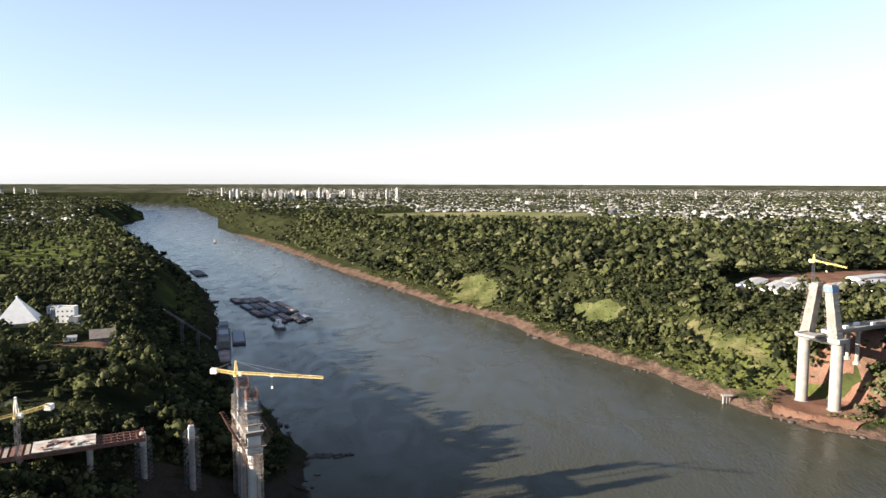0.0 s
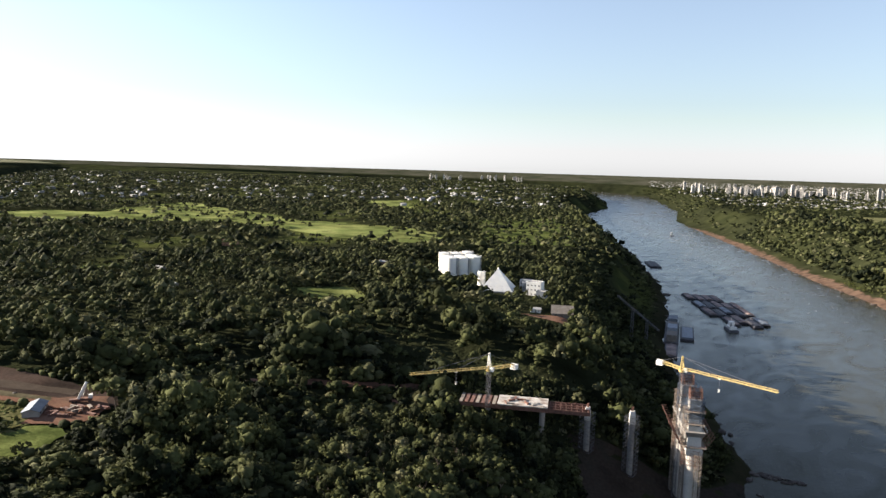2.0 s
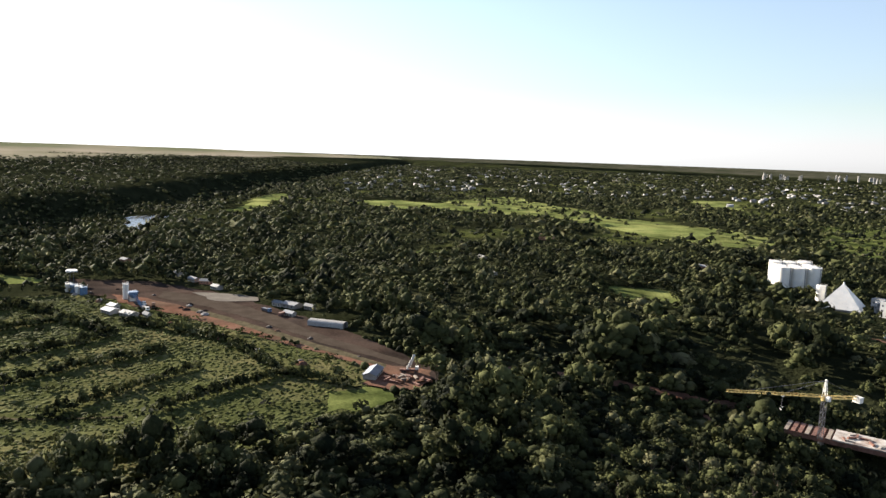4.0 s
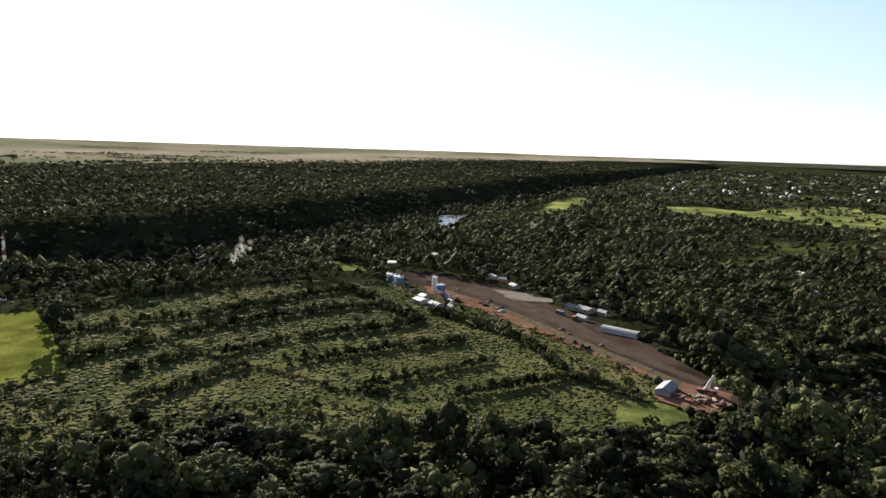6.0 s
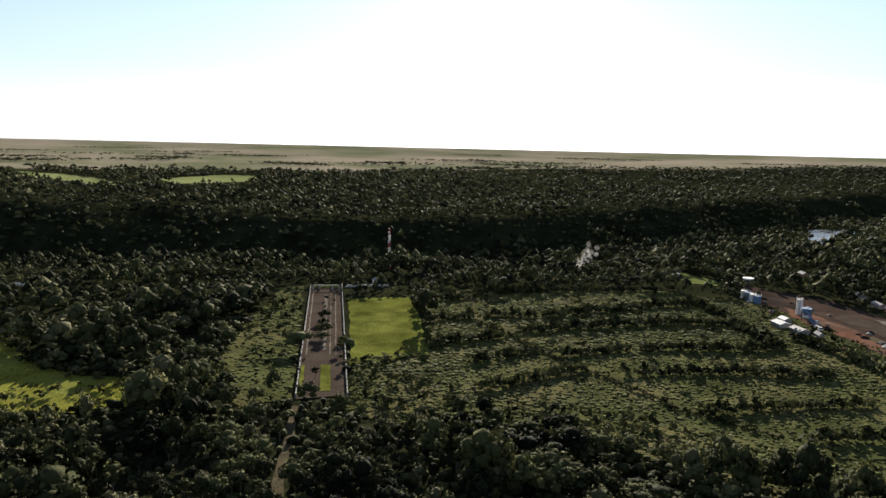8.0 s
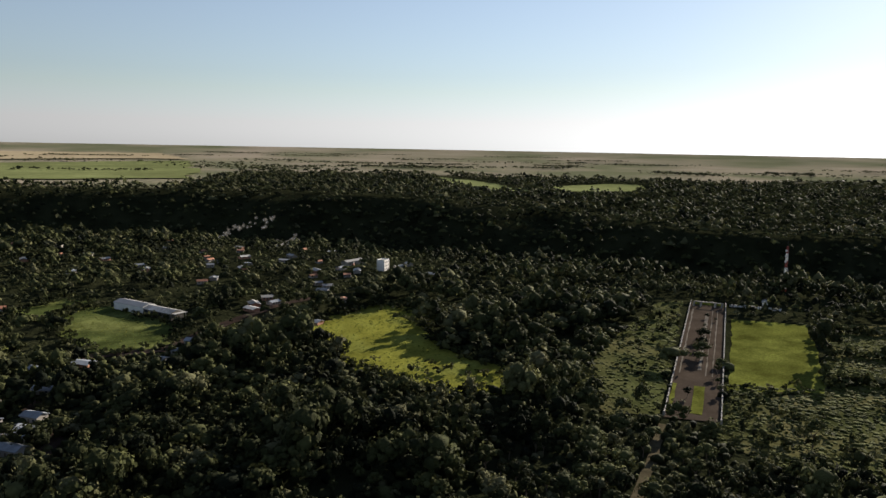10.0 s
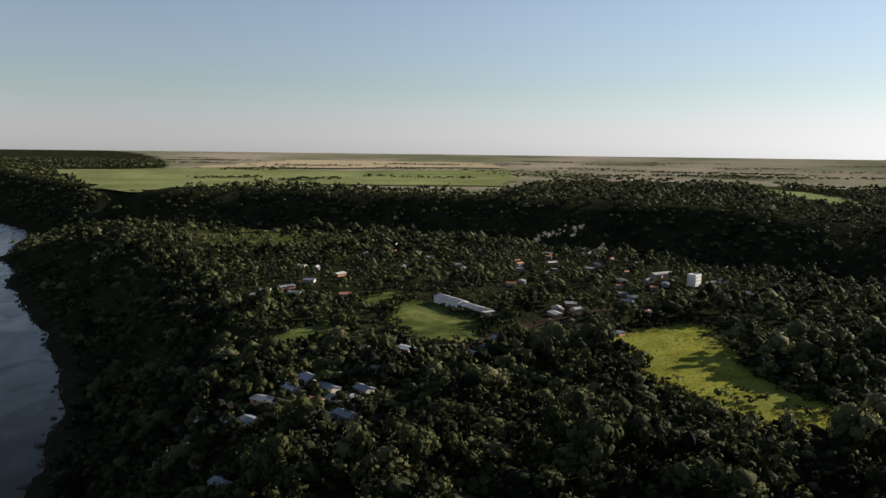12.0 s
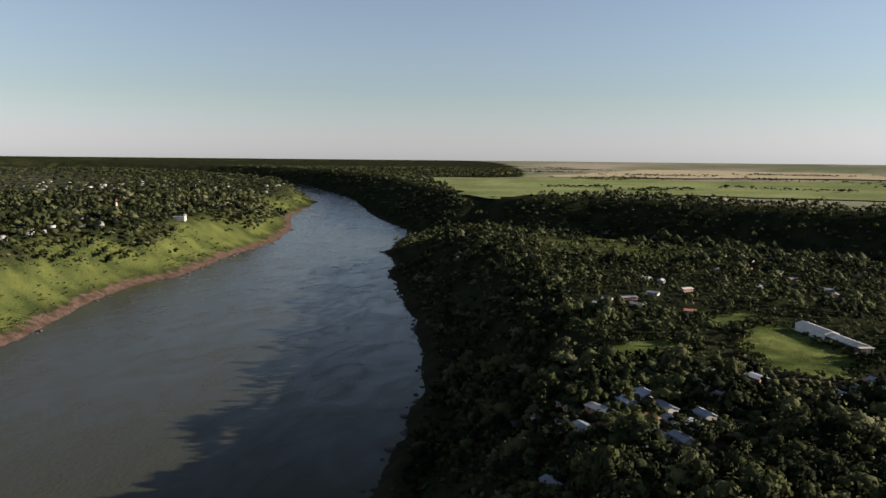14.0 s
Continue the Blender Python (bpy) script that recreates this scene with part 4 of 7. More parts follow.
def sample(r0, r1, a0, a1, spacing, seed, jitter=0.45):
    """Places strewn evenly over a sector of the plan, about spacing apart."""
    rng = np.random.default_rng(seed)
    g = np.arange(-r1, r1 + spacing, spacing)
    x, y = np.meshgrid(g, g)
    x = (x + rng.uniform(-jitter, jitter, x.shape) * spacing).ravel()
    y = (y + rng.uniform(-jitter, jitter, y.shape) * spacing).ravel()
    d, a = np.hypot(x, y), np.degrees(np.arctan2(-x, y)) % 360
    k = (d >= r0) & (d < r1) & (((a - a0) % 360) < (a1 - a0))
    return x[k] + CX, y[k] + CY, rng


def wooded(x, y, rng, edge=4.0):
    """Which of the places carry a tree, with their heights."""
    h, dw, de, river, east, beyond, s = cover(x, y)
    near_water = np.where(east, 15 + smooth((-y - 150) / 200) * (20 + 42 * np.clip(wave(x / 1.3, y / 1.3, 1, 6), -0.5, 1)), 17)
    ok = ~river & (np.minimum(dw, de) > near_water + rng.uniform(0, 10, x.shape))
    for poly in OPEN + WIDE:
        ok &= ~inside(x, y, poly) | ((poly is MEADOW_POLY) & ((rng.random(x.shape) < 0.17) | (wave(x * 3, y * 5, 2, 6) > 0.55)))
    # nothing tall stands on the near side of buildings and clearings
    d = np.hypot(x - CX, y - CY)
    ux, uy = (x - CX) / np.maximum(d, 1), (y - CY) / np.maximum(d, 1)
    shade = 11.0 * d / 120
    for bx, by, r in BLOCKS:
        ok &= (x - bx) ** 2 + (y - by) ** 2 > r * r
        for k in (0.3, 0.55):
            ok &= (x + ux * shade * k - bx) ** 2 + (y + uy * shade * k - by) ** 2 > (0.75 * r) ** 2
    for bx, by, r in HOUSE_SPOTS:
        ok &= (x - bx) ** 2 + (y - by) ** 2 > r * r
    for poly in CLEARED:
        for k in (0.35, 0.7):
            ok &= ~inside(x + ux * shade * k, y + uy * shade * k, poly) | (rng.random(x.shape) < 0.1) | ((poly is MEADOW_POLY) & inside(x, y, poly))
    n1, n2 = wave(x / 1.3, y / 1.3, 1, 6), wave(x * 1.7, y * 1.7, 1, 6)
    n2 = n2 + 0.8 * np.exp(-((x - 310) ** 2 + (y - 640) ** 2) / (2 * 75.0 ** 2))
    open_bank = np.exp(-((x - 310) ** 2 + (y - 640) ** 2) / (2 * 90.0 ** 2)) + smooth((150 - y) / 200)
    thin = east & (de < 42 + 40 * n1) & (n2 > 0.2) & (rng.random(x.shape) < 0.15 + 0.7 * np.clip(open_bank, 0, 1))
    ok &= ~thin
    bare = inside(x, y, GRASSBANK_POLY)
    ok &= ~bare | (rng.random(x.shape) < 0.03)
    ok &= ~(~east & (dw > 20) & (dw < 75) & (n2 > 0.25) & (rng.random(x.shape) < 0.6))
    ok &= ~(~east & (dw > 16) & (dw < 80) & (np.abs(y - 1060) < 240) & (n2 > -0.2) & (rng.random(x.shape) < 0.75))
    d = np.hypot(x - CX, y - CY)
    ok &= ~((~east & ~beyond) & (n1 > 0.35) & (d > 800) & (rng.random(x.shape) < 0.75))
    ok &= ~(inside(x, y, ROUGH_POLY) & (rng.random(x.shape) < 0.5))
    ok &= ~(beyond & (s > 110) & (s < 290) & (dw > 200) & (x > -1000))
    ok &= (wave(x * 5, y * 5, 2, 6) < 0.62) | (rng.random(x.shape) < 0.35)
    # the wood stands in clumps with shaded gaps, most of all above the bridge works
    clump = wave(x * 9, y * 9, 3, 6) + 0.5 * wave(x * 4, y * 4, 4, 6)
    ok &= east | beyond | (d > 620) | (clump > -0.35) | (rng.random(x.shape) < 0.35)
    ok &= ~inside(x, y, SHADY_POLY) | (clump > -0.05) | (rng.random(x.shape) < 0.3)
    ok &= ~(beyond & (s > wood_end(x, y)) & (dw > 460))
    ok &= ~(east & (de > 800) & (rng.random(x.shape) < 0.45))
    return ok, h


def village(x, y):
    """The thinly wooded parts where the houses stand."""
    return inside(x, y, [(60, -240), (-60, -235), (-80, -330), (-120, -400), (-230, -450), (-300, -470), (-420, -560), (-420, -680), (-250, -800), (-60, -760), (60, -620), (70, -400)])


# ---- the bridge works ----
AXIS = Vector((0.896, 0.443, 0)).normalized()
ACROSS = Vector((AXIS.y, -AXIS.x, 0))
YAW = math.degrees(math.atan2(AXIS.y, AXIS.x))


def lattice(geo, p, q, w, bays, bar, tri=False):
    """Four corner bars with zigzag bracing between p and q."""
    p, q = Vector(p), Vector(q)
    a = (q - p).normalized()
    side = a.cross(Vector((0, 0, 1)))
    side = side.normalized() if side.length > 1e-3 else Vector((1, 0, 0))
    up = side.cross(a)
    offs = [(-0.5, 0), (0.5, 0), (0, 0.9)] if tri else [(-0.5, -0.5), (0.5, -0.5), (0.5, 0.5), (-0.5, 0.5)]
    lines = [[p + (q - p) * (i / bays) + side * (o[0] * w) + up * (o[1] * w) for i in range(bays + 1)] for o in offs]
    for ln in lines:
        geo.beam(ln[0], ln[-1], bar * 1.5)
    for k in range(len(lines)):
        l0, l1 = lines[k], lines[(k + 1) % len(lines)]
        for i in range(bays):
            s, e = (l0[i], l1[i + 1]) if i % 2 else (l1[i], l0[i + 1])
            geo.beam(s, e, bar)
    return geo


def tower_crane(foot, slew, head, jib, counter, label, white_head=False):
    """A tower crane: mast, slewing cab, jib, counter-jib, tie rods, hook. Places are in the world."""
    fx, fy, fz = foot
    t = thing("tower_crane", label, "crane", pose(fx, fy, fz))
    o = Vector(foot)
    jib, counter = Vector(jib) - o, Vector(counter) - o
    top = Vector((0, 0, slew - fz))
    part("mast", lattice(Geo(), (0, 0, 0), top, 1.7, max(4, int((slew - fz) / 2.4)), 0.11), STEEL_DARK, t)
    part("slewing_ring", Geo().tube(top, top + Vector((0, 0, 1.2)), 1.6, 1.6, 12), YELLOW, t)
    cab = Geo()
    cab.box(1.2, -0.9, top.z + 0.2, 2.8, 0.9, top.z + 2.4)
    part("cab", cab, WHITE, t, "white operator's cab")
    apex = Vector((0, 0, head - fz))
    hd = Geo()
    for a, b in ((-0.9, -0.9), (0.9, -0.9), (0.9, 0.9), (-0.9, 0.9)):
        hd.beam(top + Vector((a, b, 1)), apex + Vector((a * 0.25, b * 0.25, 0)), 0.3)
    hd.beam(apex + Vector((-0.5, 0, 0)), apex + Vector((0.5, 0, 0)), 0.7)
    part("tower_head", hd, WHITE if white_head else YELLOW, t)
    root = top + Vector((0, 0, 1.6))
    part("jib", lattice(Geo(), root, jib, 1.3, 28, 0.13, True), YELLOW, t)
    part("counter_jib", lattice(Geo(), root, counter, 1.3, 7, 0.17), YELLOW, t)
    part("counterweight", Geo().box(counter.x - 1.8, counter.y - 1.5, counter.z - 2.2, counter.x + 1.8, counter.y + 1.5, counter.z + 0.6), WHITE, t, "pale concrete counterweight")
    for k in (0.38, 0.75):
        part("tie_rod", Geo().beam(apex, root + (jib - root) * k + Vector((0, 0, 1.5)), 0.16), STEEL_DARK, t)
    part("tie_rod", Geo().beam(apex, counter, 0.16), STEEL_DARK, t)
    hk = root + (jib - root) * 0.42
    part("trolley", Geo().box(hk.x - 0.6, hk.y - 0.6, hk.z - 0.7, hk.x + 0.6, hk.y + 0.6, hk.z - 0.1), WHITE, t)
    part("hoist_rope", Geo().beam(hk, hk - Vector((0, 0, 6)), 0.14), STEEL_DARK, t)
    part("hook_block", Geo().box(hk.x - 0.4, hk.y - 0.4, hk.z - 7.4, hk.x + 0.4, hk.y + 0.4, hk.z - 6), WHITE, t)
    return t


def rect_ring(c, u, v, a, b):
    return [c - u * a - v * b, c + u * a - v * b, c + u * a + v * b, c - u * a + v * b]


def scaffold(geo, c, half, z0, z1, lift=2.2, bar=0.18):
    """Tube scaffold round a square shaft, in storeys with planks and zigzag braces."""
    corners = [Vector((c[0] + a * half, c[1] + b * half, 0)) for a, b in ((-1, -1), (1, -1), (1, 1), (-1, 1))]
    mids = [(corners[i] + corners[(i + 1) % 4]) / 2 for i in range(4)]
    for p in corners + mids:
        geo.beam(p + Vector((0, 0, z0)), p + Vector((0, 0, z1)), bar)
    n = max(1, int((z1 - z0) / lift))
    for k in range(n + 1):
        z = Vector((0, 0, z0 + (z1 - z0) * k / n))
        z2 = Vector((0, 0, z0 + (z1 - z0) * (k + 1) / n))
        for i in range(4):
            geo.beam(corners[i] + z, corners[(i + 1) % 4] + z, bar * 2.2, bar)
            if k < n:
                a, b = corners[i], corners[(i + 1) % 4]
                geo.beam((a if k % 2 else b) + z, (b if k % 2 else a) + z2, bar)
    return geo


def east_pylon():
    c = Vector((327, 593, 0))
    t = thing("bridge_pylon", "pale concrete A-shaped bridge pylon on two round columns, unfinished", "pylon", pose(c.x, c.y, 0))
    feet = [ACROSS * -15.5, ACROSS * 15.5]
    z = [height(c.x + f.x, c.y + f.y) for f in feet]
    for f, fz in zip(feet, z):
        g = Geo().tube((f.x, f.y, fz - 4), (f.x, f.y, 66), 4.9, 4.8, 28)
        col = part("column", g, CONCRETE, t, smooth=False)
        for k in range(1, 12):
            zz = fz + k * 5
            if zz < 64:
                part("pour_joint", Geo().tube((f.x, f.y, zz), (f.x, f.y, zz + 0.25), 4.98, 4.96, 28), CONCRETE, col)
        part("footing", Geo().tube((f.x, f.y, fz - 5), (f.x, f.y, fz + 0.8), 6.5, 6.2, 24), CONCRETE_DARK, t)
    beam = Geo().loft([rect_ring(Vector((0, 0, zz)), AXIS, ACROSS, a, b) for zz, a, b in ((63.5, 4.5, 17), (65.5, 6, 21), (69, 6, 21))])
    part("crossbeam", beam, CONCRETE, t)
    for f, sgn in ((feet[0], -1), (feet[1], 1)):
        rings = []
        for zz, k, a, b in ((69, 0.86, 4.2, 4.4), (92, 0.62, 3.7, 3.8), (114, 0.40, 3.4, 3.3)):
            rings.append(rect_ring(Vector((f.x * k, f.y * k, zz)), AXIS, ACROSS, a, b))
        leg = part("leg", Geo().loft(rings), CONCRETE, t)
        g = Geo()
        rng = random.Random(5 + sgn)
        for k in range(24):
            zz = 70 + k * 1.85
            w = 0.86 - 0.46 * (zz - 69) / 45
            for s in (-1, 1):
                p = Vector((f.x * w, f.y * w, zz)) - AXIS * (4.6 - 0.02 * k)
                for m in range(5):
                    if s > 0 or rng.random() < 0.3:
                        continue
                    u, lift = -4.8 + 1.92 * m, rng.uniform(-0.5, 0.5)
                    g.beam(p + ACROSS * u - AXIS * 0.4 + Vector((0, 0, lift)), p + ACROSS * (u + rng.uniform(1.2, 2.1)) - AXIS * 0.4 + Vector((0, 0, lift)), rng.uniform(0.5, 1.1), 0.16)
                    g.beam(p + ACROSS * u - AXIS * 0.9 + Vector((0, 0, lift)), p + ACROSS * u - AXIS * 0.9 + Vector((0, 0, lift + 1.9)), 0.14)
                p = p + AXIS * 4.6 + ACROSS * (s * 5.0)
                if rng.random() < 0.6:
                    g.beam(p - AXIS * rng.uniform(1.5, 4.6), p + AXIS * rng.uniform(1.5, 4.6), 0.9, 0.16)
            q = Vector((f.x * w, f.y * w, zz)) - AXIS * 4.6
            g.beam(q + ACROSS * rng.uniform(-4, 4), q + ACROSS * rng.uniform(-4, 4) + Vector((0, 0, 1.9)), 0.18)
        part("climbing_scaffold", g, SCAFFOLD, leg, "pale timber climbing platforms")
        part("formwork", Geo().loft([rect_ring(Vector((f.x * k, f.y * k, zz)), AXIS, ACROSS, 4.4, 4.1) for zz, k in ((107.5, 0.466), (112.5, 0.418))]), BLUE if sgn > 0 else CONCRETE_DARK, leg, "formwork panels at the top")
    g = Geo()
    for k in range(9):
        a = -AXIS * 0 + ACROSS * (k - 4) * 1.5
        g.beam(Vector((a.x, a.y, 113.6)), Vector((a.x, a.y, 116.4)), 0.22)
    part("rebar", g, RUST, t, "rusty reinforcing bars")


def deck_run(start, end, width, top, depth, label, name="bridge_deck"):
    """A stretch of bridge deck along the axis; start and end are metres from the eastern pylon."""
    c = Vector((327, 593, 0))
    t = thing(name, label, "bridge deck", pose(c.x, c.y, 0))
    rings = [[c2 - ACROSS * (width / 2) + Vector((0, 0, top - 0.5)), c2 - ACROSS * (width * 0.36) + Vector((0, 0, top - depth)), c2 + ACROSS * (width * 0.36) + Vector((0, 0, top - depth)), c2 + ACROSS * (width / 2) + Vector((0, 0, top - 0.5)), c2 + ACROSS * (width / 2) + Vector((0, 0, top)), c2 - ACROSS * (width / 2) + Vector((0, 0, top))] for c2 in (AXIS * start, AXIS * end)]
    part("box_girder", Geo().loft(rings), CONCRETE, t)
    for s in (-1, 1):
        a, b = AXIS * start + ACROSS * (s * (width / 2 - 0.3)), AXIS * end + ACROSS * (s * (width / 2 - 0.3))
        part("parapet", Geo().beam(a + Vector((0, 0, top + 0.5)), b + Vector((0, 0, top + 0.5)), 0.3, 1.0), CONCRETE, t)
    return t


east_pylon()
deck = deck_run(8, 330, 15, 72.5, 3.4, "pale concrete approach deck on slender piers")
for d in (44, 88, 134, 182):
    for s in (-1, 1):
        p = AXIS * d + ACROSS * (s * 4.5)
        gz = height(327 + p.x, 593 + p.y)
        pier = part("pier", Geo().tube((p.x, p.y, gz - 2), (p.x, p.y, 69.2), 1.8, 1.8, 16), CONCRETE, deck)
        part("footing", Geo().tube((p.x, p.y, gz - 2), (p.x, p.y, gz + 1), 3.2, 3.0, 12), CONCRETE, pier)
    p = AXIS * d
    part("cap_beam", Geo().beam(p - ACROSS * 7 + Vector((0, 0, 68.4)), p + ACROSS * 7 + Vector((0, 0, 68.4)), 3, 1.6), CONCRETE, deck)
stub = deck_run(-20, -6.2, 17, 71, 1.6, "working platform of dark boards on the river side", "work_platform")
for k in range(7):
    a = AXIS * (-20 + 2.1 * k)
    part("joist", Geo().beam(a - ACROSS * 9 + Vector((0, 0, 68.9)), a + ACROSS * 9 + Vector((0, 0, 68.9)), 0.35, 0.5), STEEL_DARK, stub)
tower_crane((322, 602, 70), 131, 138, (330, 566, 130.5), (334, 628, 130.5), "yellow tower crane above the eastern pylon")
for i, (a, b, s) in enumerate(((30, 2, 2.6), (52, -3, 3.2), (66, 3, 2.4), (95, 0, 3))):
    p = Vector((327, 593, 72.55)) + AXIS * a + ACROSS * b
    h = thing("site_container", "white site container standing on the deck", "container", pose(p.x, p.y, p.z, 0, 0, YAW), "containers on the deck")
    part("body", Geo().box(-s, -1.2, 0, s, 1.2, 2.5), WHITE, h)
    part("door", Geo().box(s, -0.6, 0.1, s + 0.06, 0.6, 2.2), STEEL_DARK, h)
patch("ground_works", [(285, 583), (300, 566), (330, 541), (372, 560), (420, 600), (400, 640), (352, 640), (318, 632), (296, 622)], SOIL, "dug red earth round the pylon feet", "ground", 0.5, 5.0, 1.5, 21)


def west_pylon():
    c = Vector((-109.5, 381, 0))
    t = thing("bridge_pylon", "unfinished concrete bridge pylon wrapped in scaffolding and rusty rebar", "pylon", pose(c.x, c.y, 0))
    for f in (ACROSS * -15, ACROSS * 15):
        fz = height(c.x + f.x, c.y + f.y)
        col = part("column", Geo().tube((f.x, f.y, fz - 4), (f.x, f.y, 54), 3.7, 3.6, 28), PALE_CONCRETE, t)
        part("stair_scaffold", scaffold(Geo(), (f.x + 4.2, f.y - 3.4), 1.5, fz, 54, 2.1, 0.13), SCAFFOLD, col, "pale zigzag stair scaffold")
        part("scaffold", scaffold(Geo(), (f.x, f.y), 4.3, 48, 56, 2.2, 0.13), RUST, col, "rusty tube scaffold under the cap")
        g = Geo().loft([rect_ring(Vector((f.x * k, f.y * k, zz)), AXIS, ACROSS, a, b) for zz, k, a, b in ((53, 1.0, 3.8, 3.8), (56, 1.0, 4.4, 4.4), (58, 0.98, 3.5, 3.6), (72, 0.9, 3.2, 3.2))])
        leg = part("leg", g, PALE_CONCRETE, t)
        part("formwork", Geo().loft([rect_ring(Vector((f.x * k, f.y * k, zz)), AXIS, ACROSS, 3.1, 3.1) for zz, k in ((71, 0.9), (77, 0.87), (82, 0.85))]), CONCRETE_DARK, leg, "blue-grey formwork box")
        part("climbing_frame", scaffold(Geo(), (f.x * 0.88, f.y * 0.88), 3.9, 69, 82.5, 2.7, 0.2), BLUE_GREY, leg, "blue-grey steel climbing frame")
        part("side_scaffold", scaffold(Geo(), (f.x - 4.3, f.y - 2.0), 1.1, height(c.x + f.x, c.y + f.y), 78, 2.4, 0.13), SCAFFOLD, leg, "weathered side scaffold with ladders")
        g = Geo()
        for k in range(26):
            a = 2 * math.pi * k / 26
            p = Vector((f.x * 0.84, f.y * 0.84, 82)) + AXIS * (3.0 * max(-1, min(1, 1.3 * math.cos(a)))) + ACROSS * (3.0 * max(-1, min(1, 1.3 * math.sin(a))))
            g.beam(p, p + Vector((0, 0, 5.2 + (k % 3) * 0.6)), 0.22)
        for zz in (83.2, 84.8, 86.4):
            r = rect_ring(Vector((f.x * 0.84, f.y * 0.84, zz)), AXIS, ACROSS, 3.1, 3.1)
            for a, b in zip(r, r[1:] + r[:1]):
                g.beam(a, b, 0.3)
        for zz, a in ((57.5, 6.0), (64, 4.7), (69.5, 4.8), (76, 4.6)):
            r0, r1 = rect_ring(Vector((f.x * 0.93, f.y * 0.93, zz)), AXIS, ACROSS, a, a), rect_ring(Vector((f.x * 0.93, f.y * 0.93, zz + 1.1)), AXIS, ACROSS, a, a)
            part("work_platform", Geo().loft([r0, [(p[0], p[1], p[2] + 0.25) for p in r0]]), SCAFFOLD, leg, "boarded working platform")
            pg = Geo()
            for p, q in zip(r1, r1[1:] + r1[:1]):
                pg.beam(p, q, 0.12)
                for m in (0.0, 0.33, 0.66):
                    b = Vector(p).lerp(Vector(q), m)
                    pg.beam(b, b - Vector((0, 0, 1.0)), 0.12)
            part("platform_rail", pg, RUST, leg)
        part("rebar_cage", g, RUST, leg, "rusty reinforcement cage")
    # the crossbeam with its flared table and props
    part("crossbeam", Geo().loft([rect_ring(Vector((0, 0, zz)), AXIS, ACROSS, a, b) for zz, a, b in ((57, 3.4, 13), (62, 4.0, 17), (66, 5.0, 20))]), CONCRETE, t)
    for s in (-1, 1):
        g = Geo()
        for k in range(9):
            u = ACROSS * (-16 + 4 * k)
            a, b = Vector((u.x, u.y, 54)) + AXIS * (s * 4.4), Vector((u.x, u.y, 68 if s < 0 else 63)) + AXIS * (s * (12.5 if s < 0 else 10.5))
            g.beam(a, b, 0.26)
            for m in (0.3, 0.55, 0.8, 1.0):
                p = a.lerp(b, m)
                g.beam(p, p - AXIS * (s * 2.6), 0.14)
            if k < 8:
                for m in (0.5, 0.75, 1.0):
                    g.beam(a.lerp(b, m), a.lerp(b, m) + ACROSS * 4, 0.16)
        part("falsework", g, RUST, t, "rusty falsework flaring from the shaft")
    g = Geo()
    for k in range(14):
        for s in (-1, 1):
            p = AXIS * (s * 6.0) + ACROSS * (-18 + 2.77 * k)
            g.beam(p + Vector((0, 0, 65.8)), p + Vector((0, 0, 67.6)), 0.16)
    tagged(part("guard_rail", g, WHITE, t), kind="stuff")


west_pylon()
tower_crane((-115, 380, 20), 92, 100.5, (-64, 365.5, 95), (-128.2, 383, 95), "yellow tower crane standing by the western pylon")


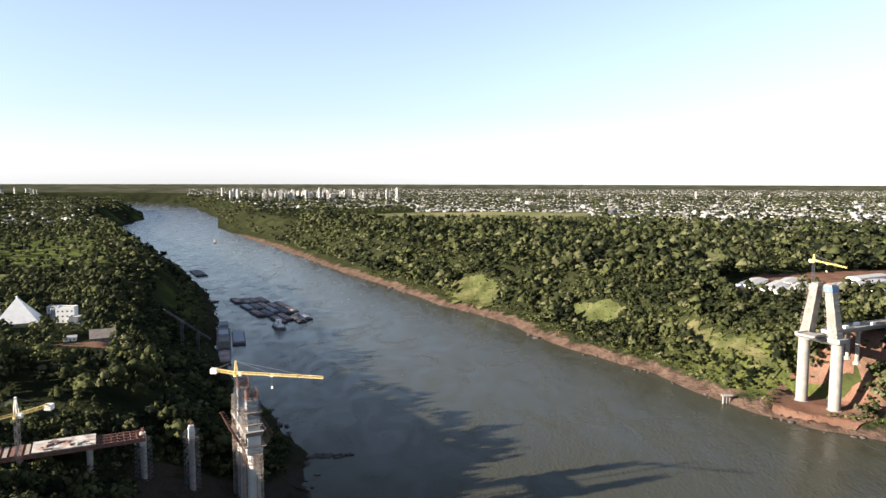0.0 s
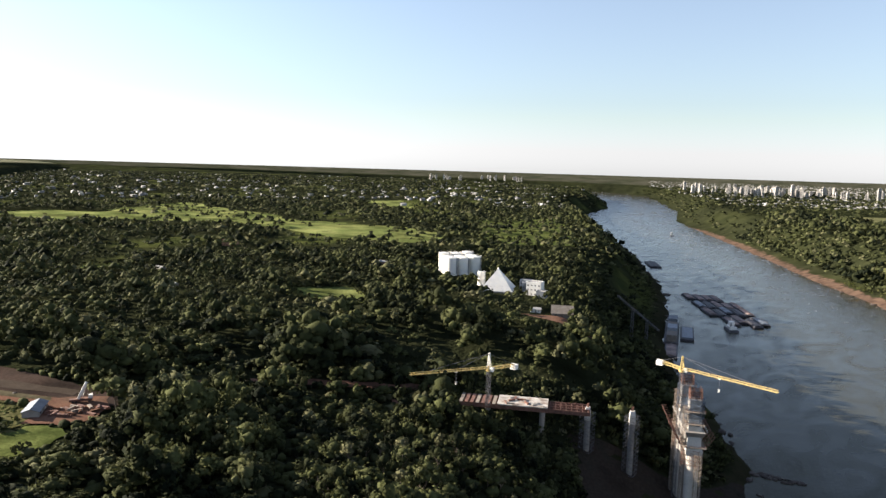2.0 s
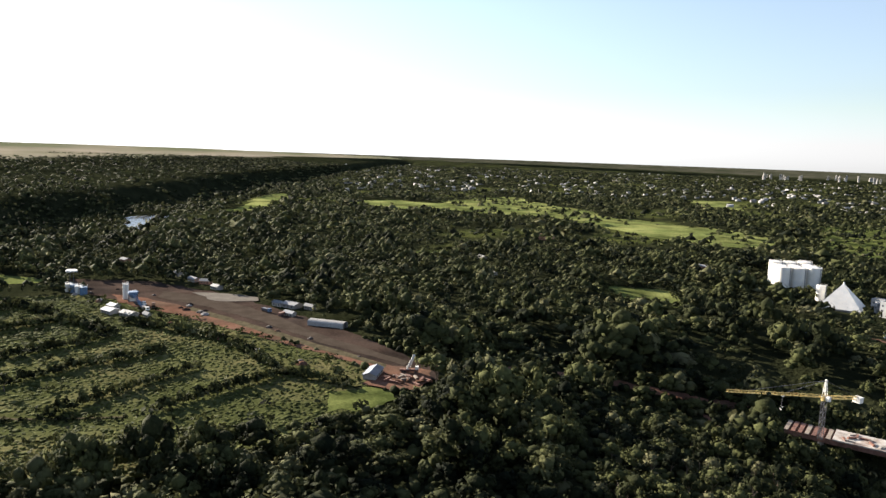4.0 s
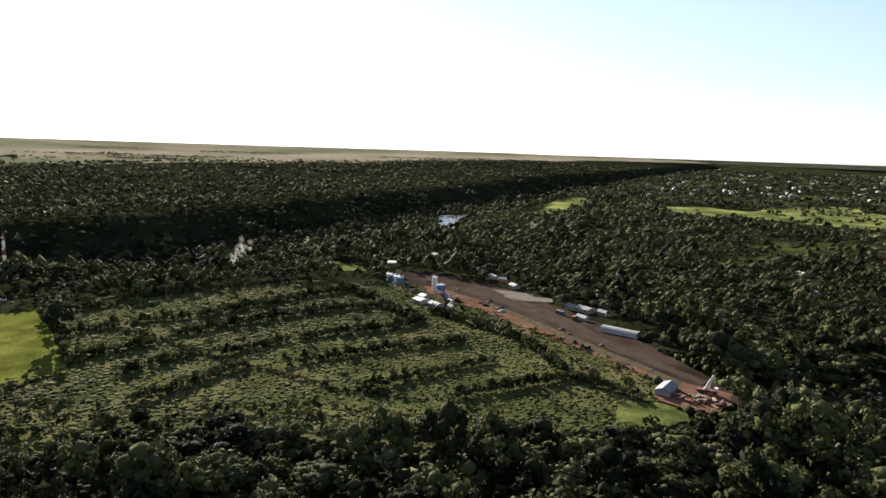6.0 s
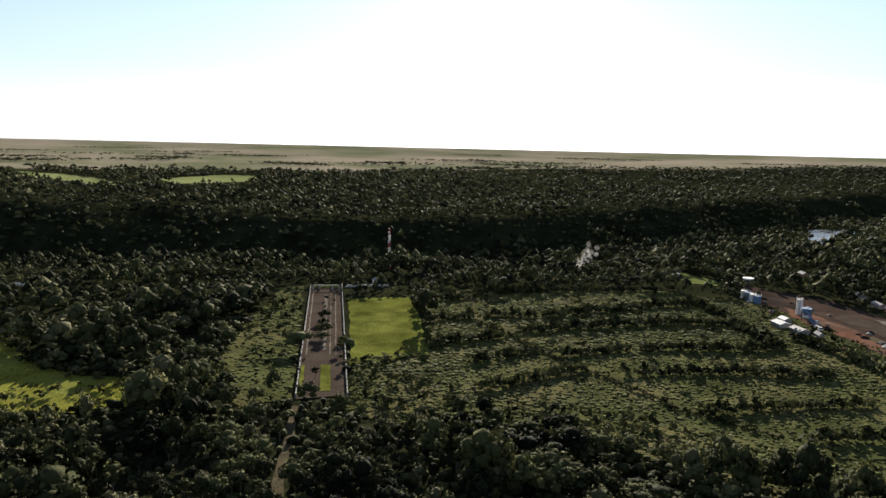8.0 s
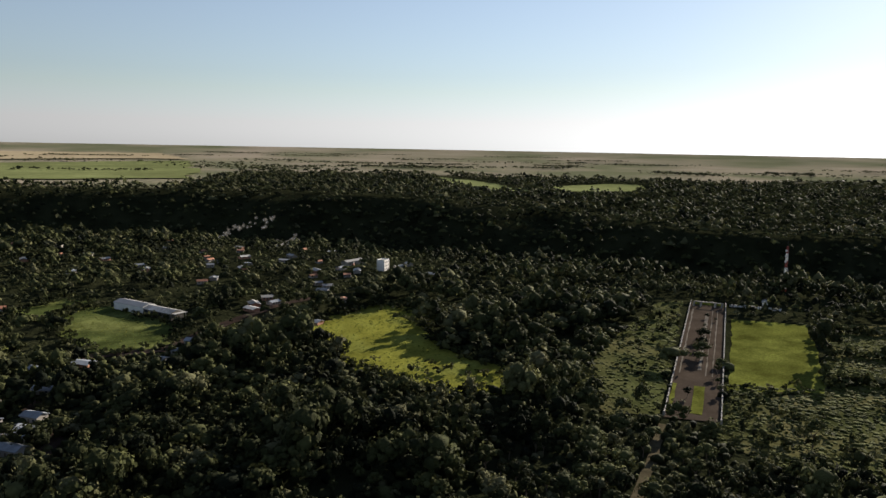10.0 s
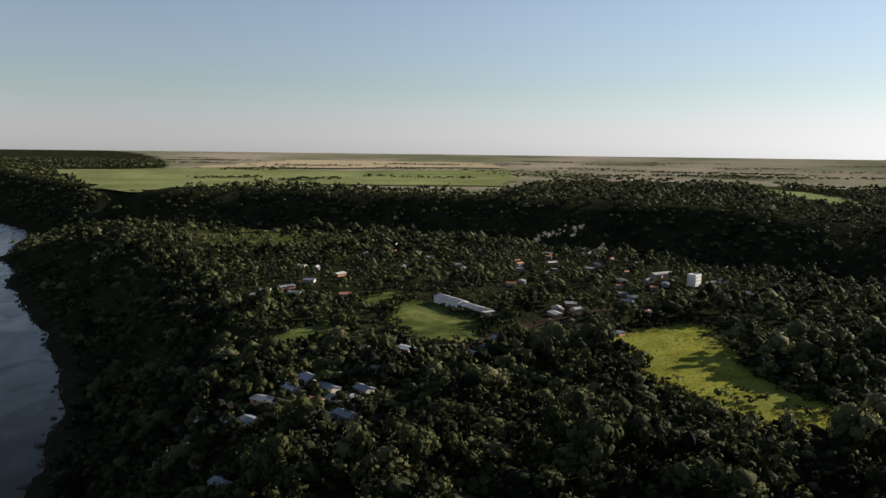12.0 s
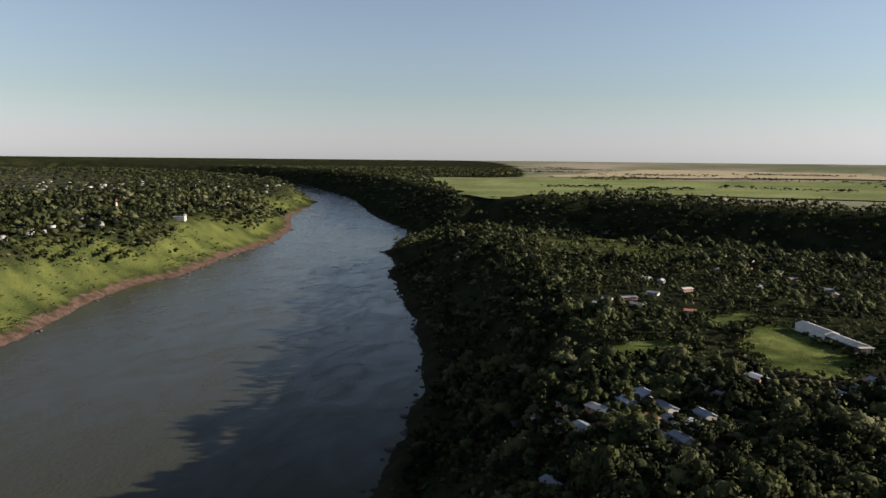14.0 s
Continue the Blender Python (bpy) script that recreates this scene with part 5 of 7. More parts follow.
def west_approach():
    c = Vector((-106, 380, 0))
    for d in (-33, -57):
        p = c + AXIS * d
        gz = height(p.x, p.y)
        t = thing("bridge_pier", "grey concrete pier inside tall tube scaffolding", "pier", pose(p.x, p.y, 0), "piers of the western approach")
        part("shaft", Geo().tube((0, 0, gz - 2), (0, 0, 65), 1.6, 1.6, 20), CONCRETE_DARK, t)
        part("pier_head", Geo().loft([rect_ring(Vector((0, 0, zz)), AXIS, ACROSS, a, b) for zz, a, b in ((62, 1.7, 1.9), (67, 1.5, 2.0), (69, 1.2, 1.3))]), PALE_CONCRETE, t)
        part("scaffold", scaffold(Geo(), (0, 0), 3.2, gz, 66, 2.4, 0.09), STEEL_DARK, t, "grey tube scaffold")
        g = Geo()
        for k in range(8):
            g.beam((-0.6 + 0.17 * k, 0.3 * (k % 3) - 0.3, 68), (-0.6 + 0.17 * k, 0.3 * (k % 3) - 0.3, 71.5), 0.14)
        part("rebar", g, RUST, t)
    start, end = -128.0, -79.0
    t = thing("bridge_deck", "western approach deck, part slab and part bare red girders", "bridge deck", pose(c.x, c.y, -2.2))
    part("slab", Geo().loft([rect_ring(AXIS * a + Vector((0, 0, 71.2)), ACROSS, Vector((0, 0, 1)), 8.2, 0.3) for a in (-107, end)]), SLAB, t, "fresh pale concrete slab")
    for k in range(5):
        o = ACROSS * (-7.0 + 3.5 * k)
        part("girder", Geo().beam(AXIS * start + o + Vector((0, 0, 69.6)), AXIS * end + o + Vector((0, 0, 69.6)), 0.6, 2.4), RUST, t)
    for k in range(7):
        a = AXIS * (-127.5 + 3.1 * k)
        part("cross_girder", Geo().beam(a - ACROSS * 7.6 + Vector((0, 0, 70.9)), a + ACROSS * 7.6 + Vector((0, 0, 70.9)), 1.9, 0.3), RUST if k % 3 else SCAFFOLD, t)
    for s in (-1, -0.33, 0.33, 1):
        part("red_girder", Geo().beam(AXIS * end + ACROSS * (6.5 * s) + Vector((0, 0, 69.4)), AXIS * -56 + ACROSS * (6.5 * s) + Vector((0, 0, 69.4)), 0.5, 2.2), RUST, t, "red-painted steel girder")
    for k in range(8):
        a = AXIS * (-78 + 3 * k)
        part("red_brace", Geo().beam(a - ACROSS * 6.5 + Vector((0, 0, 69.8)), a + ACROSS * 6.5 + Vector((0, 0, 69.8)), 0.35, 0.5), RUST, t)
    for d in (-82, -112):
        p = AXIS * d
        gz = height(c.x + p.x, c.y + p.y)
        for s in (-1, 1):
            q = p + ACROSS * (5 * s)
            part("pier", Geo().tube((q.x, q.y, gz - 2), (q.x, q.y, 68.4), 1.5, 1.5, 14), CONCRETE, t)
    for i in range(11):
        rng = random.Random(i)
        p = c + AXIS * rng.uniform(-105, -82) + ACROSS * rng.uniform(-6, 7)
        b = thing("material_stack", "stack of boards and red steel on the deck", "building material", pose(p.x, p.y, 69.32, 0, 0, rng.uniform(0, 180)), "stacks on the deck")
        for k in range(rng.randint(2, 4)):
            part("board", Geo().box(-2, -0.6 + 0.05 * k, 0.22 * k, 2 + 0.2 * k, 0.6, 0.22 * k + 0.2), RUST if i % 2 else PLASTER, b)
    BLOCKS.extend([(c.x + AXIS.x * d, c.y + AXIS.y * d, 11) for d in range(-130, -20, 8)])


west_approach()
tower_crane((-201, 320, 69), 88.5, 98.4, (-228.5, 285, 88.6), (-194, 335, 90), "yellow tower crane with a white head above the treetops", True)
BLOCKS.extend([(-201, 320, 7), (-157, 357, 11), (-135, 367, 11), (-106, 380, 26), (-115, 380, 12), (327, 593, 34), (360, 612, 16), (395, 630, 14)])


# ---- houses and sheds ----
def gable_house(name, label, category, x, y, yaw, w, d, h, roof_h, wall, roof, group="", openings=True, z=None):
    """A house with a pitched roof, door, windows; w along the ridge."""
    gz = height(x, y) if z is None else z
    t = thing(name, label, category, pose(x, y, gz - 0.1, 0, 0, yaw), group)
    t["span"] = max(w, d)
    g = Geo().box(-w / 2, -d / 2, -1.5, w / 2, d / 2, h)
    for s in (-1, 1):
        g.add([(s * w / 2, -d / 2, h), (s * w / 2, d / 2, h), (s * w / 2, 0, h + roof_h)], [(0, 1, 2) if s > 0 else (2, 1, 0)])
    part("wall", g, wall, t)
    o, th = 0.5, 0.18
    for s in (-1, 1):
        k = roof_h / (d / 2)
        e = [(-w / 2 - o, s * (d / 2 + o), h - o * k), (w / 2 + o, s * (d / 2 + o), h - o * k), (w / 2 + o, 0, h + roof_h), (-w / 2 - o, 0, h + roof_h)]
        g = Geo().add(e + [(a, b, c + th) for a, b, c in e], [(0, 1, 2, 3), (7, 6, 5, 4), (0, 4, 5, 1), (1, 5, 6, 2), (2, 6, 7, 3), (3, 7, 4, 0)])
        part("roof_slope", g, roof, t)
    if openings:
        for s in (-1, 1):
            part("door", Geo().box(-0.5, s * (d / 2) - 0.04, 0, 0.5, s * (d / 2) + 0.04, 2.05), BARK, t)
            for a in (-0.3, 0.3):
                part("window", Geo().box(a * w - 0.6, s * (d / 2) - 0.03, 1.0, a * w + 0.6, s * (d / 2) + 0.03, 2.1), GLASS, t)
    if group == "village houses" and math.hypot(x - CX, y - CY) > 480:
        BLOCKS.append((x, y, max(w, d) * 0.5 + 4.5))
    elif group == "village houses":
        HOUSE_SPOTS.append((x, y, max(w, d) * 0.42 + 0.8))
    else:
        BLOCKS.append((x, y, max(w, d) * 0.55 + 3.5))
    return t


def box_building(name, label, category, x, y, yaw, w, d, h, wall, storeys=1, group="", z=None, sc=1.0):
    """A flat-roofed block with parapet, roof tank and a row of windows to each storey."""
    gz = height(x, y) if z is None else z
    t = thing(name, label, category, pose(x, y, gz - 0.1, 0, 0, yaw), group)
    part("wall", Geo().box(-w / 2, -d / 2, -1.5, w / 2, d / 2, h), wall, t)
    g = Geo()
    for a, b, c, e in ((-w / 2, -d / 2, w / 2, -d / 2 + 0.25), (-w / 2, d / 2 - 0.25, w / 2, d / 2), (-w / 2, -d / 2 + 0.25, -w / 2 + 0.25, d / 2 - 0.25), (w / 2 - 0.25, -d / 2 + 0.25, w / 2, d / 2 - 0.25)):
        g.box(a, b, h, c, e, h + 0.8)
    part("parapet", g, wall, t)
    part("roof", Geo().box(-w / 2 + 0.3, -d / 2 + 0.3, h, w / 2 - 0.3, d / 2 - 0.3, h + 0.12), ROOF_GREY, t)
    n = max(2, int(w / 3.2))
    for k in range(storeys):
        for i in range(n):
            a = -w / 2 + w * (i + 0.5) / n
            for s in (-1, 1):
                part("window", Geo().box(a - 0.7, s * d / 2 - 0.04, k * h / storeys + 1.0, a + 0.7, s * d / 2 + 0.04, k * h / storeys + 2.3), GLASS, t)
    BLOCKS.append((x, y, max(w, d) * 0.55 + 3.5))
    return t


def tank(name, label, x, y, r, h, mat, group="", z=None):
    gz = height(x, y) if z is None else z
    t = thing(name, label, "tank", pose(x, y, gz - 0.2), group)
    part("shell", Geo().tube((0, 0, -1), (0, 0, h), r, r, 28), mat, t)
    part("roof", Geo().tube((0, 0, h), (0, 0, h + r * 0.16), r * 1.01, r * 0.12, 28), mat, t)
    for k in range(1, 5):
        part("hoop", Geo().tube((0, 0, h * k / 5), (0, 0, h * k / 5 + 0.25), r * 1.012, r * 1.012, 28, False), mat, t)
    g = Geo()
    for k in range(20):
        a = 2 * math.pi * k / 20
        b = 2 * math.pi * (k + 1) / 20
        g.beam((r * math.cos(a), r * math.sin(a), h), (r * math.cos(a), r * math.sin(a), h + 1.1), 0.09)
        g.beam((r * math.cos(a), r * math.sin(a), h + 1.05), (r * math.cos(b), r * math.sin(b), h + 1.05), 0.09)
    tagged(part("guard_rail", g, WHITE, t), kind="stuff")
    part("ladder", Geo().beam((r + 0.3, 0, 0), (r + 0.3, 0, h + 1), 0.6, 0.12), STEEL_DARK, t)
    return t


# the silo yard
U = Vector((0.605, 0.796, 0))
V = Vector((-0.796, 0.605, 0))
for i in range(3):
    for j in range(3):
        p = Vector((-461, 645, 0)) + U * (i * 14.2) + V * (j * 14.2)
        tank("storage_silo", "tall white steel silo with a railed roof", p.x, p.y, 6.9, 19 + (2.0 if j == 2 else 0) + (1.0 if i == 2 else 0), WHITE, "white silos", 79)
        BLOCKS.append((p.x, p.y, 13))
tank("storage_silo", "small white steel silo beside the tent roof", -398, 612, 4.2, 13, WHITE, "white silos", 79)


def pyramid_hall(x, y, yaw, a, h):
    gz = height(x, y)
    t = thing("pyramid_hall", "white pyramid-roofed storage hall among trees", "hall", pose(x, y, gz, 0, 0, yaw))
    base = [(-a, -a, 2), (a, -a, 2), (a, a, 2), (-a, a, 2)]
    for k in range(4):
        p, q = Vector(base[k]), Vector(base[(k + 1) % 4])
        top = Vector((0, 0, h))
        n = 7
        for i in range(n):
            u0, u1 = p + (q - p) * (i / n), p + (q - p) * ((i + 0.985) / n)
            out = (p + q) / 2 * 0.012
            part("roof_panel", Geo().add([u0, u1, top + (u1 - top) * 0.02, top + (u0 - top) * 0.02, u0 - out, u1 - out, top * 0.97], [(0, 1, 2, 3), (5, 4, 6), (1, 0, 4, 5)]), WHITE, t)
    part("wall", Geo().box(-a + 0.5, -a + 0.5, -1.5, a - 0.5, a - 0.5, 2), PLASTER, t)
    part("ridge_cap", Geo().tube((0, 0, h - 0.8), (0, 0, h + 1), 1.0, 0.4, 8), WHITE, t)
    BLOCKS.append((x, y, a * 1.35))


pyramid_hall(-374, 606, 25, 17, 23)
BLOCKS.extend([(358, 822, 14), (372, 796, 12), (352, 848, 10), (-358, 582, 16), (-350, 570, 12)])
box_building("process_building", "white box-shaped process building with grey annexes", "industrial building", -334, 612, 12, 15, 12, 13, WHITE, 3)
box_building("process_annex", "low grey annex beside the process building", "industrial building", -322, 604, 12, 9, 10, 6, ZINC, 1)
box_building("process_building", "blue-grey process building behind the pyramid roof", "industrial building", -360, 640, 12, 12, 9, 9, BLUE_GREY, 2)
box_building("process_annex", "low white annex in the silo yard", "industrial building", -345, 628, 12, 8, 7, 6, WHITE, 1)
for i in range(4):
    tank("process_tank", "small grey process tank", -352 + 5 * i, 622 - 2 * i, 2.1, 9 + i % 2 * 2, ZINC, "process tanks")
gable_house("open_shed", "long grey-roofed shed above the river bank", "shed", -268, 541, 27, 18, 15, 3.6, 5.6, SHEDROOF, SHEDROOF)
patch("ground_shedyard", [(-294, 514), (-246, 505), (-238, 545), (-256, 535), (-274, 525)], SOIL, "red earth yard before the shed", "ground", 0.5, 6.0, 1.0, 23)
BLOCKS.extend([(-264, 523, 14), (-260, 509, 12), (-256, 497, 10)])
gable_house("white_shed", "low white shed beside the silo yard", "shed", -289, 532, 30, 9, 5, 3, 1.2, WHITE, SHEET)
for i, (x, y, yaw, w) in enumerate(((-573, 657, 20, 15), (-514, 657, 30, 13), (-531, 668, 30, 9), (-599, 381, 10, 9), (-783, 52, 20, 12), (-690, 92, 20, 9), (-640, 108, 60, 9), (-718, -62, 10, 8), (-560, 690, 50, 10), (-700, 430, 0, 12))):
    gable_house("shed", "white-roofed farm shed at the wood's edge", "shed", x, y, yaw, w, 7, 3.2, 1.4, PLASTER if i % 2 else BRICK, SHEET if i % 3 else ROOF_GREY, "farm sheds")
box_building("brick_building", "unfinished two-storey brick building in the woods", "building", -867, 645, 30, 22, 12, 8, BRICK, 2)

# the loading quay and its gantries
quay = thing("floating_dock", "grey floating dock with covered barges", "dock", pose(-279, 872, 0, 0, 0, 107.6))
part("pontoon", Geo().box(-62, -8, -1, 62, 8, 2.2), HULL, quay)
for k in range(4):
    part("shelter", Geo().box(-56 + 29 * k, -6.5, 2.2, -31 + 29 * k, 5, 10 + 3 * (k % 2)), ZINC if k % 2 else SHEDROOF, quay)
for k in range(8):
    part("fender", Geo().tube((-56 + 16 * k, -8.3, -0.4), (-56 + 16 * k, -8.3, 2.4), 0.5, 0.5, 8), STEEL_DARK, quay)
side = thing("barge", "empty grey barge moored at the dock", "barge", pose(-261, 877, 0, 0, 0, 107.6), "barges")
part("hull", Geo().box(-36, -8, -1, 36, 8, 2.4), HULL, side)
part("hold_cover", Geo().box(-31, -6.3, 2.4, 30, 6.3, 3.6), ZINC, side)
ramp = thing("conveyor_bridge", "dark lattice conveyor bridge from bank to dock", "conveyor", pose(0, 0, 0))
part("truss", lattice(Geo(), (-292, 722, 66), (-276, 815, 14), 2.0, 22, 0.2), STEEL_DARK, ramp)
part("belt", Geo().beam((-292, 722, 66.3), (-276, 815, 14.3), 1.3, 0.25), ZINC, ramp)
for k in (0.35, 0.7):
    p = Vector((-292, 722, 66)).lerp(Vector((-276, 815, 14)), k)
    part("trestle", lattice(Geo(), (p.x, p.y, height(p.x, p.y) - 1), (p.x, p.y, p.z), 2.4, 8, 0.25), STEEL_DARK, ramp)
BLOCKS.extend([(-285, 740, 8), (-276, 765, 8)])

# barges on the river
def barge(x, y, yaw, length, wide, cargo, label, group="barges"):
    t = thing("barge", label, "barge", pose(x, y, 0, 0, 0, yaw), group)
    l, w = length / 2, wide / 2
    part("hull", Geo().loft([[(-l + i, -w, z), (l - i, -w, z), (l - i, w, z), (-l + i, w, z)] for z, i in ((-1.2, 3.0), (0.6, 0.6), (2.2, 0))]), HULL, t)
    for s in (-1, 1):
        part("coaming", Geo().box(-l + 3, s * (w - 1.2) - 0.2, 2.2, l - 3, s * (w - 1.2) + 0.2, 3.2), STEEL_DARK, t)
    n = 9
    for i in range(n):
        a0, a1 = -l + 3.4 + (length - 6.8) * i / n, -l + 3.4 + (length - 6.8) * (i + 0.94) / n
        part("hatch_cover", Geo().loft([[(a, -w + 1.5, 2.6), (a, w - 1.5, 2.6), (a, w - 1.5, 3.0), (a, 0, 4.0), (a, -w + 1.5, 3.0)] for a in (a0, a1)]), cargo, t)
    for s in (-1, 1):
        part("bollard", Geo().tube((s * (l - 1.5), 0, 2.2), (s * (l - 1.5), 0, 3.0), 0.35, 0.35, 8), STEEL_DARK, t)


convoy = Vector((-273, 1083, 0))
ca, cb = Vector((0.50, -0.866, 0)), Vector((0.866, 0.50, 0))
cyaw = math.degrees(math.atan2(ca.y, ca.x))
rng = random.Random(4)
for i in range(4):
    for j in range(5):
        if (i, j) in ((0, 4), (3, 0)):
            continue
        p = convoy + ca * ((i - 1.5) * 58) + cb * ((j - 2) * 13.4) + ca * (rng.uniform(-9, 9) + (8 if j % 2 else -6)) + cb * rng.uniform(-0.3, 0.3)
        mat = (CARGO, HULL, CARGO, ZINC, CARGO, HULL, CARGO)[(i * 3 + j * 2) % 7]
        barge(p.x, p.y, cyaw + rng.uniform(-0.9, 0.9), rng.uniform(47, 55), 12.6, mat, "river barge with %s hold in the convoy" % {"cargo_cover": "brown covered", "rusty_steel": "rusty open", "weathered_zinc": "pale covered", "barge_hull": "dark open"}[mat.name])
barge(-248, 778, 107.6, 60, 14, CARGO, "brown-covered barge moored below the dock")
barge(-533, 1509, 118, 95, 24, HULL, "dark moored barge under the western bank")


def pusher(x, y, yaw, s, label):
    t = thing("pusher_boat", label, "boat", Matrix.Translation((x, y, 0)) @ pose(0, 0, 0, 0, 0, yaw) @ Matrix.Scale(s, 4))
    part("hull", Geo().loft([[(-12, -4.5, z), (9, -4.5, z), (13 - i, 0, z), (9, 4.5, z), (-12, 4.5, z)] for z, i in ((-0.8, 1.5), (2, 0))]), STEEL_DARK, t)
    part("deckhouse", Geo().box(-8, -3.4, 2, 5, 3.4, 5), WHITE, t)
    part("wheelhouse", Geo().box(-3, -2.4, 5, 3, 2.4, 9), WHITE, t)
    part("window", Geo().box(3, -2.1, 7.2, 3.06, 2.1, 8.4), GLASS, t)
    for k in (-1, 1):
        part("funnel", Geo().tube((-6, k * 2, 5), (-6.4, k * 2, 8.5), 0.6, 0.5, 10), STEEL_DARK, t)
    part("mast", Geo().tube((0, 0, 9), (0, 0, 13), 0.15, 0.1, 6), WHITE, t)


pusher(-226, 946, cyaw + 180, 1.3, "white pusher tug behind the barge convoy")
pusher(-752, 2292, 110, 1.2, "small white boat out on the river")
dol = thing("mooring_dolphin", "white mooring posts standing off the eastern bank", "mooring post", pose(258, 618, 0))
for k in range(3):
    part("post", Geo().tube((k * 3.2 - 3, k * 0.8, -2), (k * 3.2 - 3, k * 0.8, 7.5), 0.8, 0.8, 12), CONCRETE, dol)
part("cap", Geo().box(-4.5, -1.2, 7.0, 5, 2.8, 7.9), CONCRETE, dol)

# the eastern works yard
for i, (x, y, yaw, w, d) in enumerate(((384, 858, 52, 56, 20), (404, 836, 52, 60, 20), (392, 804, 52, 30, 16), (428, 826, 52, 52, 20), (436, 872, 52, 40, 18), (478, 842, 30, 44, 16), (530, 862, 30, 50, 18), (512, 800, 30, 40, 14), (556, 905, 30, 50, 18), (600, 880, 30, 40, 16))):
    gable_house("works_hall", "long white-roofed works hall on red earth", "hall", x, y, yaw, w * 1.35, d, 3.6, 1.3, WHITE, SHEET, "white works halls", False)

# ---- the plant beside the works road ----
tank("mixing_silo", "slim white cement silo of the mixing plant", -588, 40, 2.2, 12.5, WHITE)
legs = thing("mixing_plant", "blue and grey mixing plant with conveyors", "mixing plant", pose(-572, 44, height(-572, 44)))
part("hopper", Geo().loft([rect_ring(Vector((0, 0, z)), Vector((1, 0, 0)), Vector((0, 1, 0)), a, a) for z, a in ((4, 1.2), (7, 3.2), (9, 3.2))]), BLUE, legs)
for a, b in ((-3, -3), (3, -3), (3, 3), (-3, 3)):
    part("leg", Geo().beam((a, b, -0.5), (a, b, 7), 0.4), STEEL_DARK, legs)
part("conveyor", lattice(Geo(), (3, 0, 8), (20, 5, 0.6), 1.4, 9, 0.18), BLUE, legs)
part("control_cabin", Geo().box(-8, -2, 0, -4, 2, 5), WHITE, legs)
for i in range(4):
    tank("water_tank", "short white and blue water tank in a row", -638 + 6.5 * i, 1 + 3.4 * i, 2.8, 6.5, BLUE if i % 2 else WHITE, "row of tanks")
wt = thing("water_tower", "slender tower carrying a flat white disc tank", "water tower", pose(-672, 3, height(-672, 3)))
for a, b in ((-1.6, -1.6), (1.6, -1.6), (1.6, 1.6), (-1.6, 1.6)):
    part("leg", Geo().beam((a, b, -1), (a * 0.7, b * 0.7, 11), 0.4), STEEL_DARK, wt)
part("tank", Geo().tube((0, 0, 11), (0, 0, 12.2), 4.6, 4.6, 24), WHITE, wt)
for i, (x, y, yaw, w, d, mat) in enumerate(((-541, 27, 30, 11, 8, ZINC), (-526, 38, 30, 12, 7, ROOF_GREY), (-556, 30, 30, 8, 6, ZINC), (-518, 49, 20, 7, 3, SHEET), (-513, 150, 28, 13, 9, SHEET), (-522, 142, 28, 9, 5, ZINC), (-500, 160, 28, 9, 4, ROOF_GREY), (-484, 140, 28, 9, 4, ZINC), (-337, 144, 142, 15, 7, ZINC), (-655, 100, 20, 12, 6, SHEET), (-610, 112, 20, 10, 6, ROOF_GREY))):
    gable_house("site_hut", "small pale-roofed site hut beside the works road", "hut", x, y, yaw, w, d, 3, 1.3, PLASTER, mat, "site huts")


def vault_shed(x, y, yaw, l, w, h):
    t = thing("vaulted_shed", "long white tunnel-roofed storage shed", "shed", pose(x, y, height(x, y), 0, 0, yaw))
    n, k = 10, 9
    for i in range(k):
        a0, a1 = -l / 2 + l * i / k, -l / 2 + l * (i + 0.97) / k
        g = Geo()
        ring = [(math.cos(math.pi * j / n) * w / 2, 2.6 + math.sin(math.pi * j / n) * (h - 2.6)) for j in range(n + 1)]
        ring = [(w / 2, -1)] + ring + [(-w / 2, -1)]
        vs = [(a, b, c) for a in (a0, a1) for b, c in ring]
        m = len(ring)
        g.add(vs, [(j, j + 1, m + j + 1, m + j) for j in range(m - 1)])
        part("sheet_bay", g, SHEET, t)
    for s in (-1, 1):
        g = Geo().add([(s * l / 2, b, c) for b, c in ring], [tuple(range(len(ring)))])
        part("end_wall", g, SHEET, t)
    part("door", Geo().box(l / 2, -2, 0, l / 2 + 0.1, 2, 4), STEEL_DARK, t)
    BLOCKS.append((x, y, l * 0.45))
    BLOCKS.append((x + math.cos(radians(yaw)) * l * 0.35, y + math.sin(radians(yaw)) * l * 0.35, 11))
    BLOCKS.append((x - math.cos(radians(yaw)) * l * 0.35, y - math.sin(radians(yaw)) * l * 0.35, 11))


vault_shed(-445, 155, 46, 26, 8, 4.3)


def truck(x, y, yaw, cab, load, label):
    t = thing("truck", label, "truck", pose(x, y, height(x, y) + 0.5, 0, 0, yaw), "site vehicles")
    part("chassis", Geo().box(-4.5, -1.0, 0.7, 4.5, 1.0, 1.1), STEEL_DARK, t)
    part("cab", Geo().loft([[(2.6, -1.2, z), (4.6 - i, -1.2, z), (4.6 - i, 1.2, z), (2.6, 1.2, z)] for z, i in ((1.0, 0), (2.2, 0.1), (3.1, 0.5))]), cab, t)
    part("load_body", Geo().box(-4.6, -1.25, 1.1, 2.3, 1.25, 2.7), load, t)
    part("windscreen", Geo().box(4.42, -1.0, 2.1, 4.56, 1.0, 2.8), GLASS, t)
    for a in (-3.4, -2.1, 3.4):
        for b in (-1.1, 1.1):
            part("wheel", Geo().tube((a, b - 0.18, 0.5), (a, b + 0.18, 0.5), 0.52, 0.52, 12), TYRE, t)


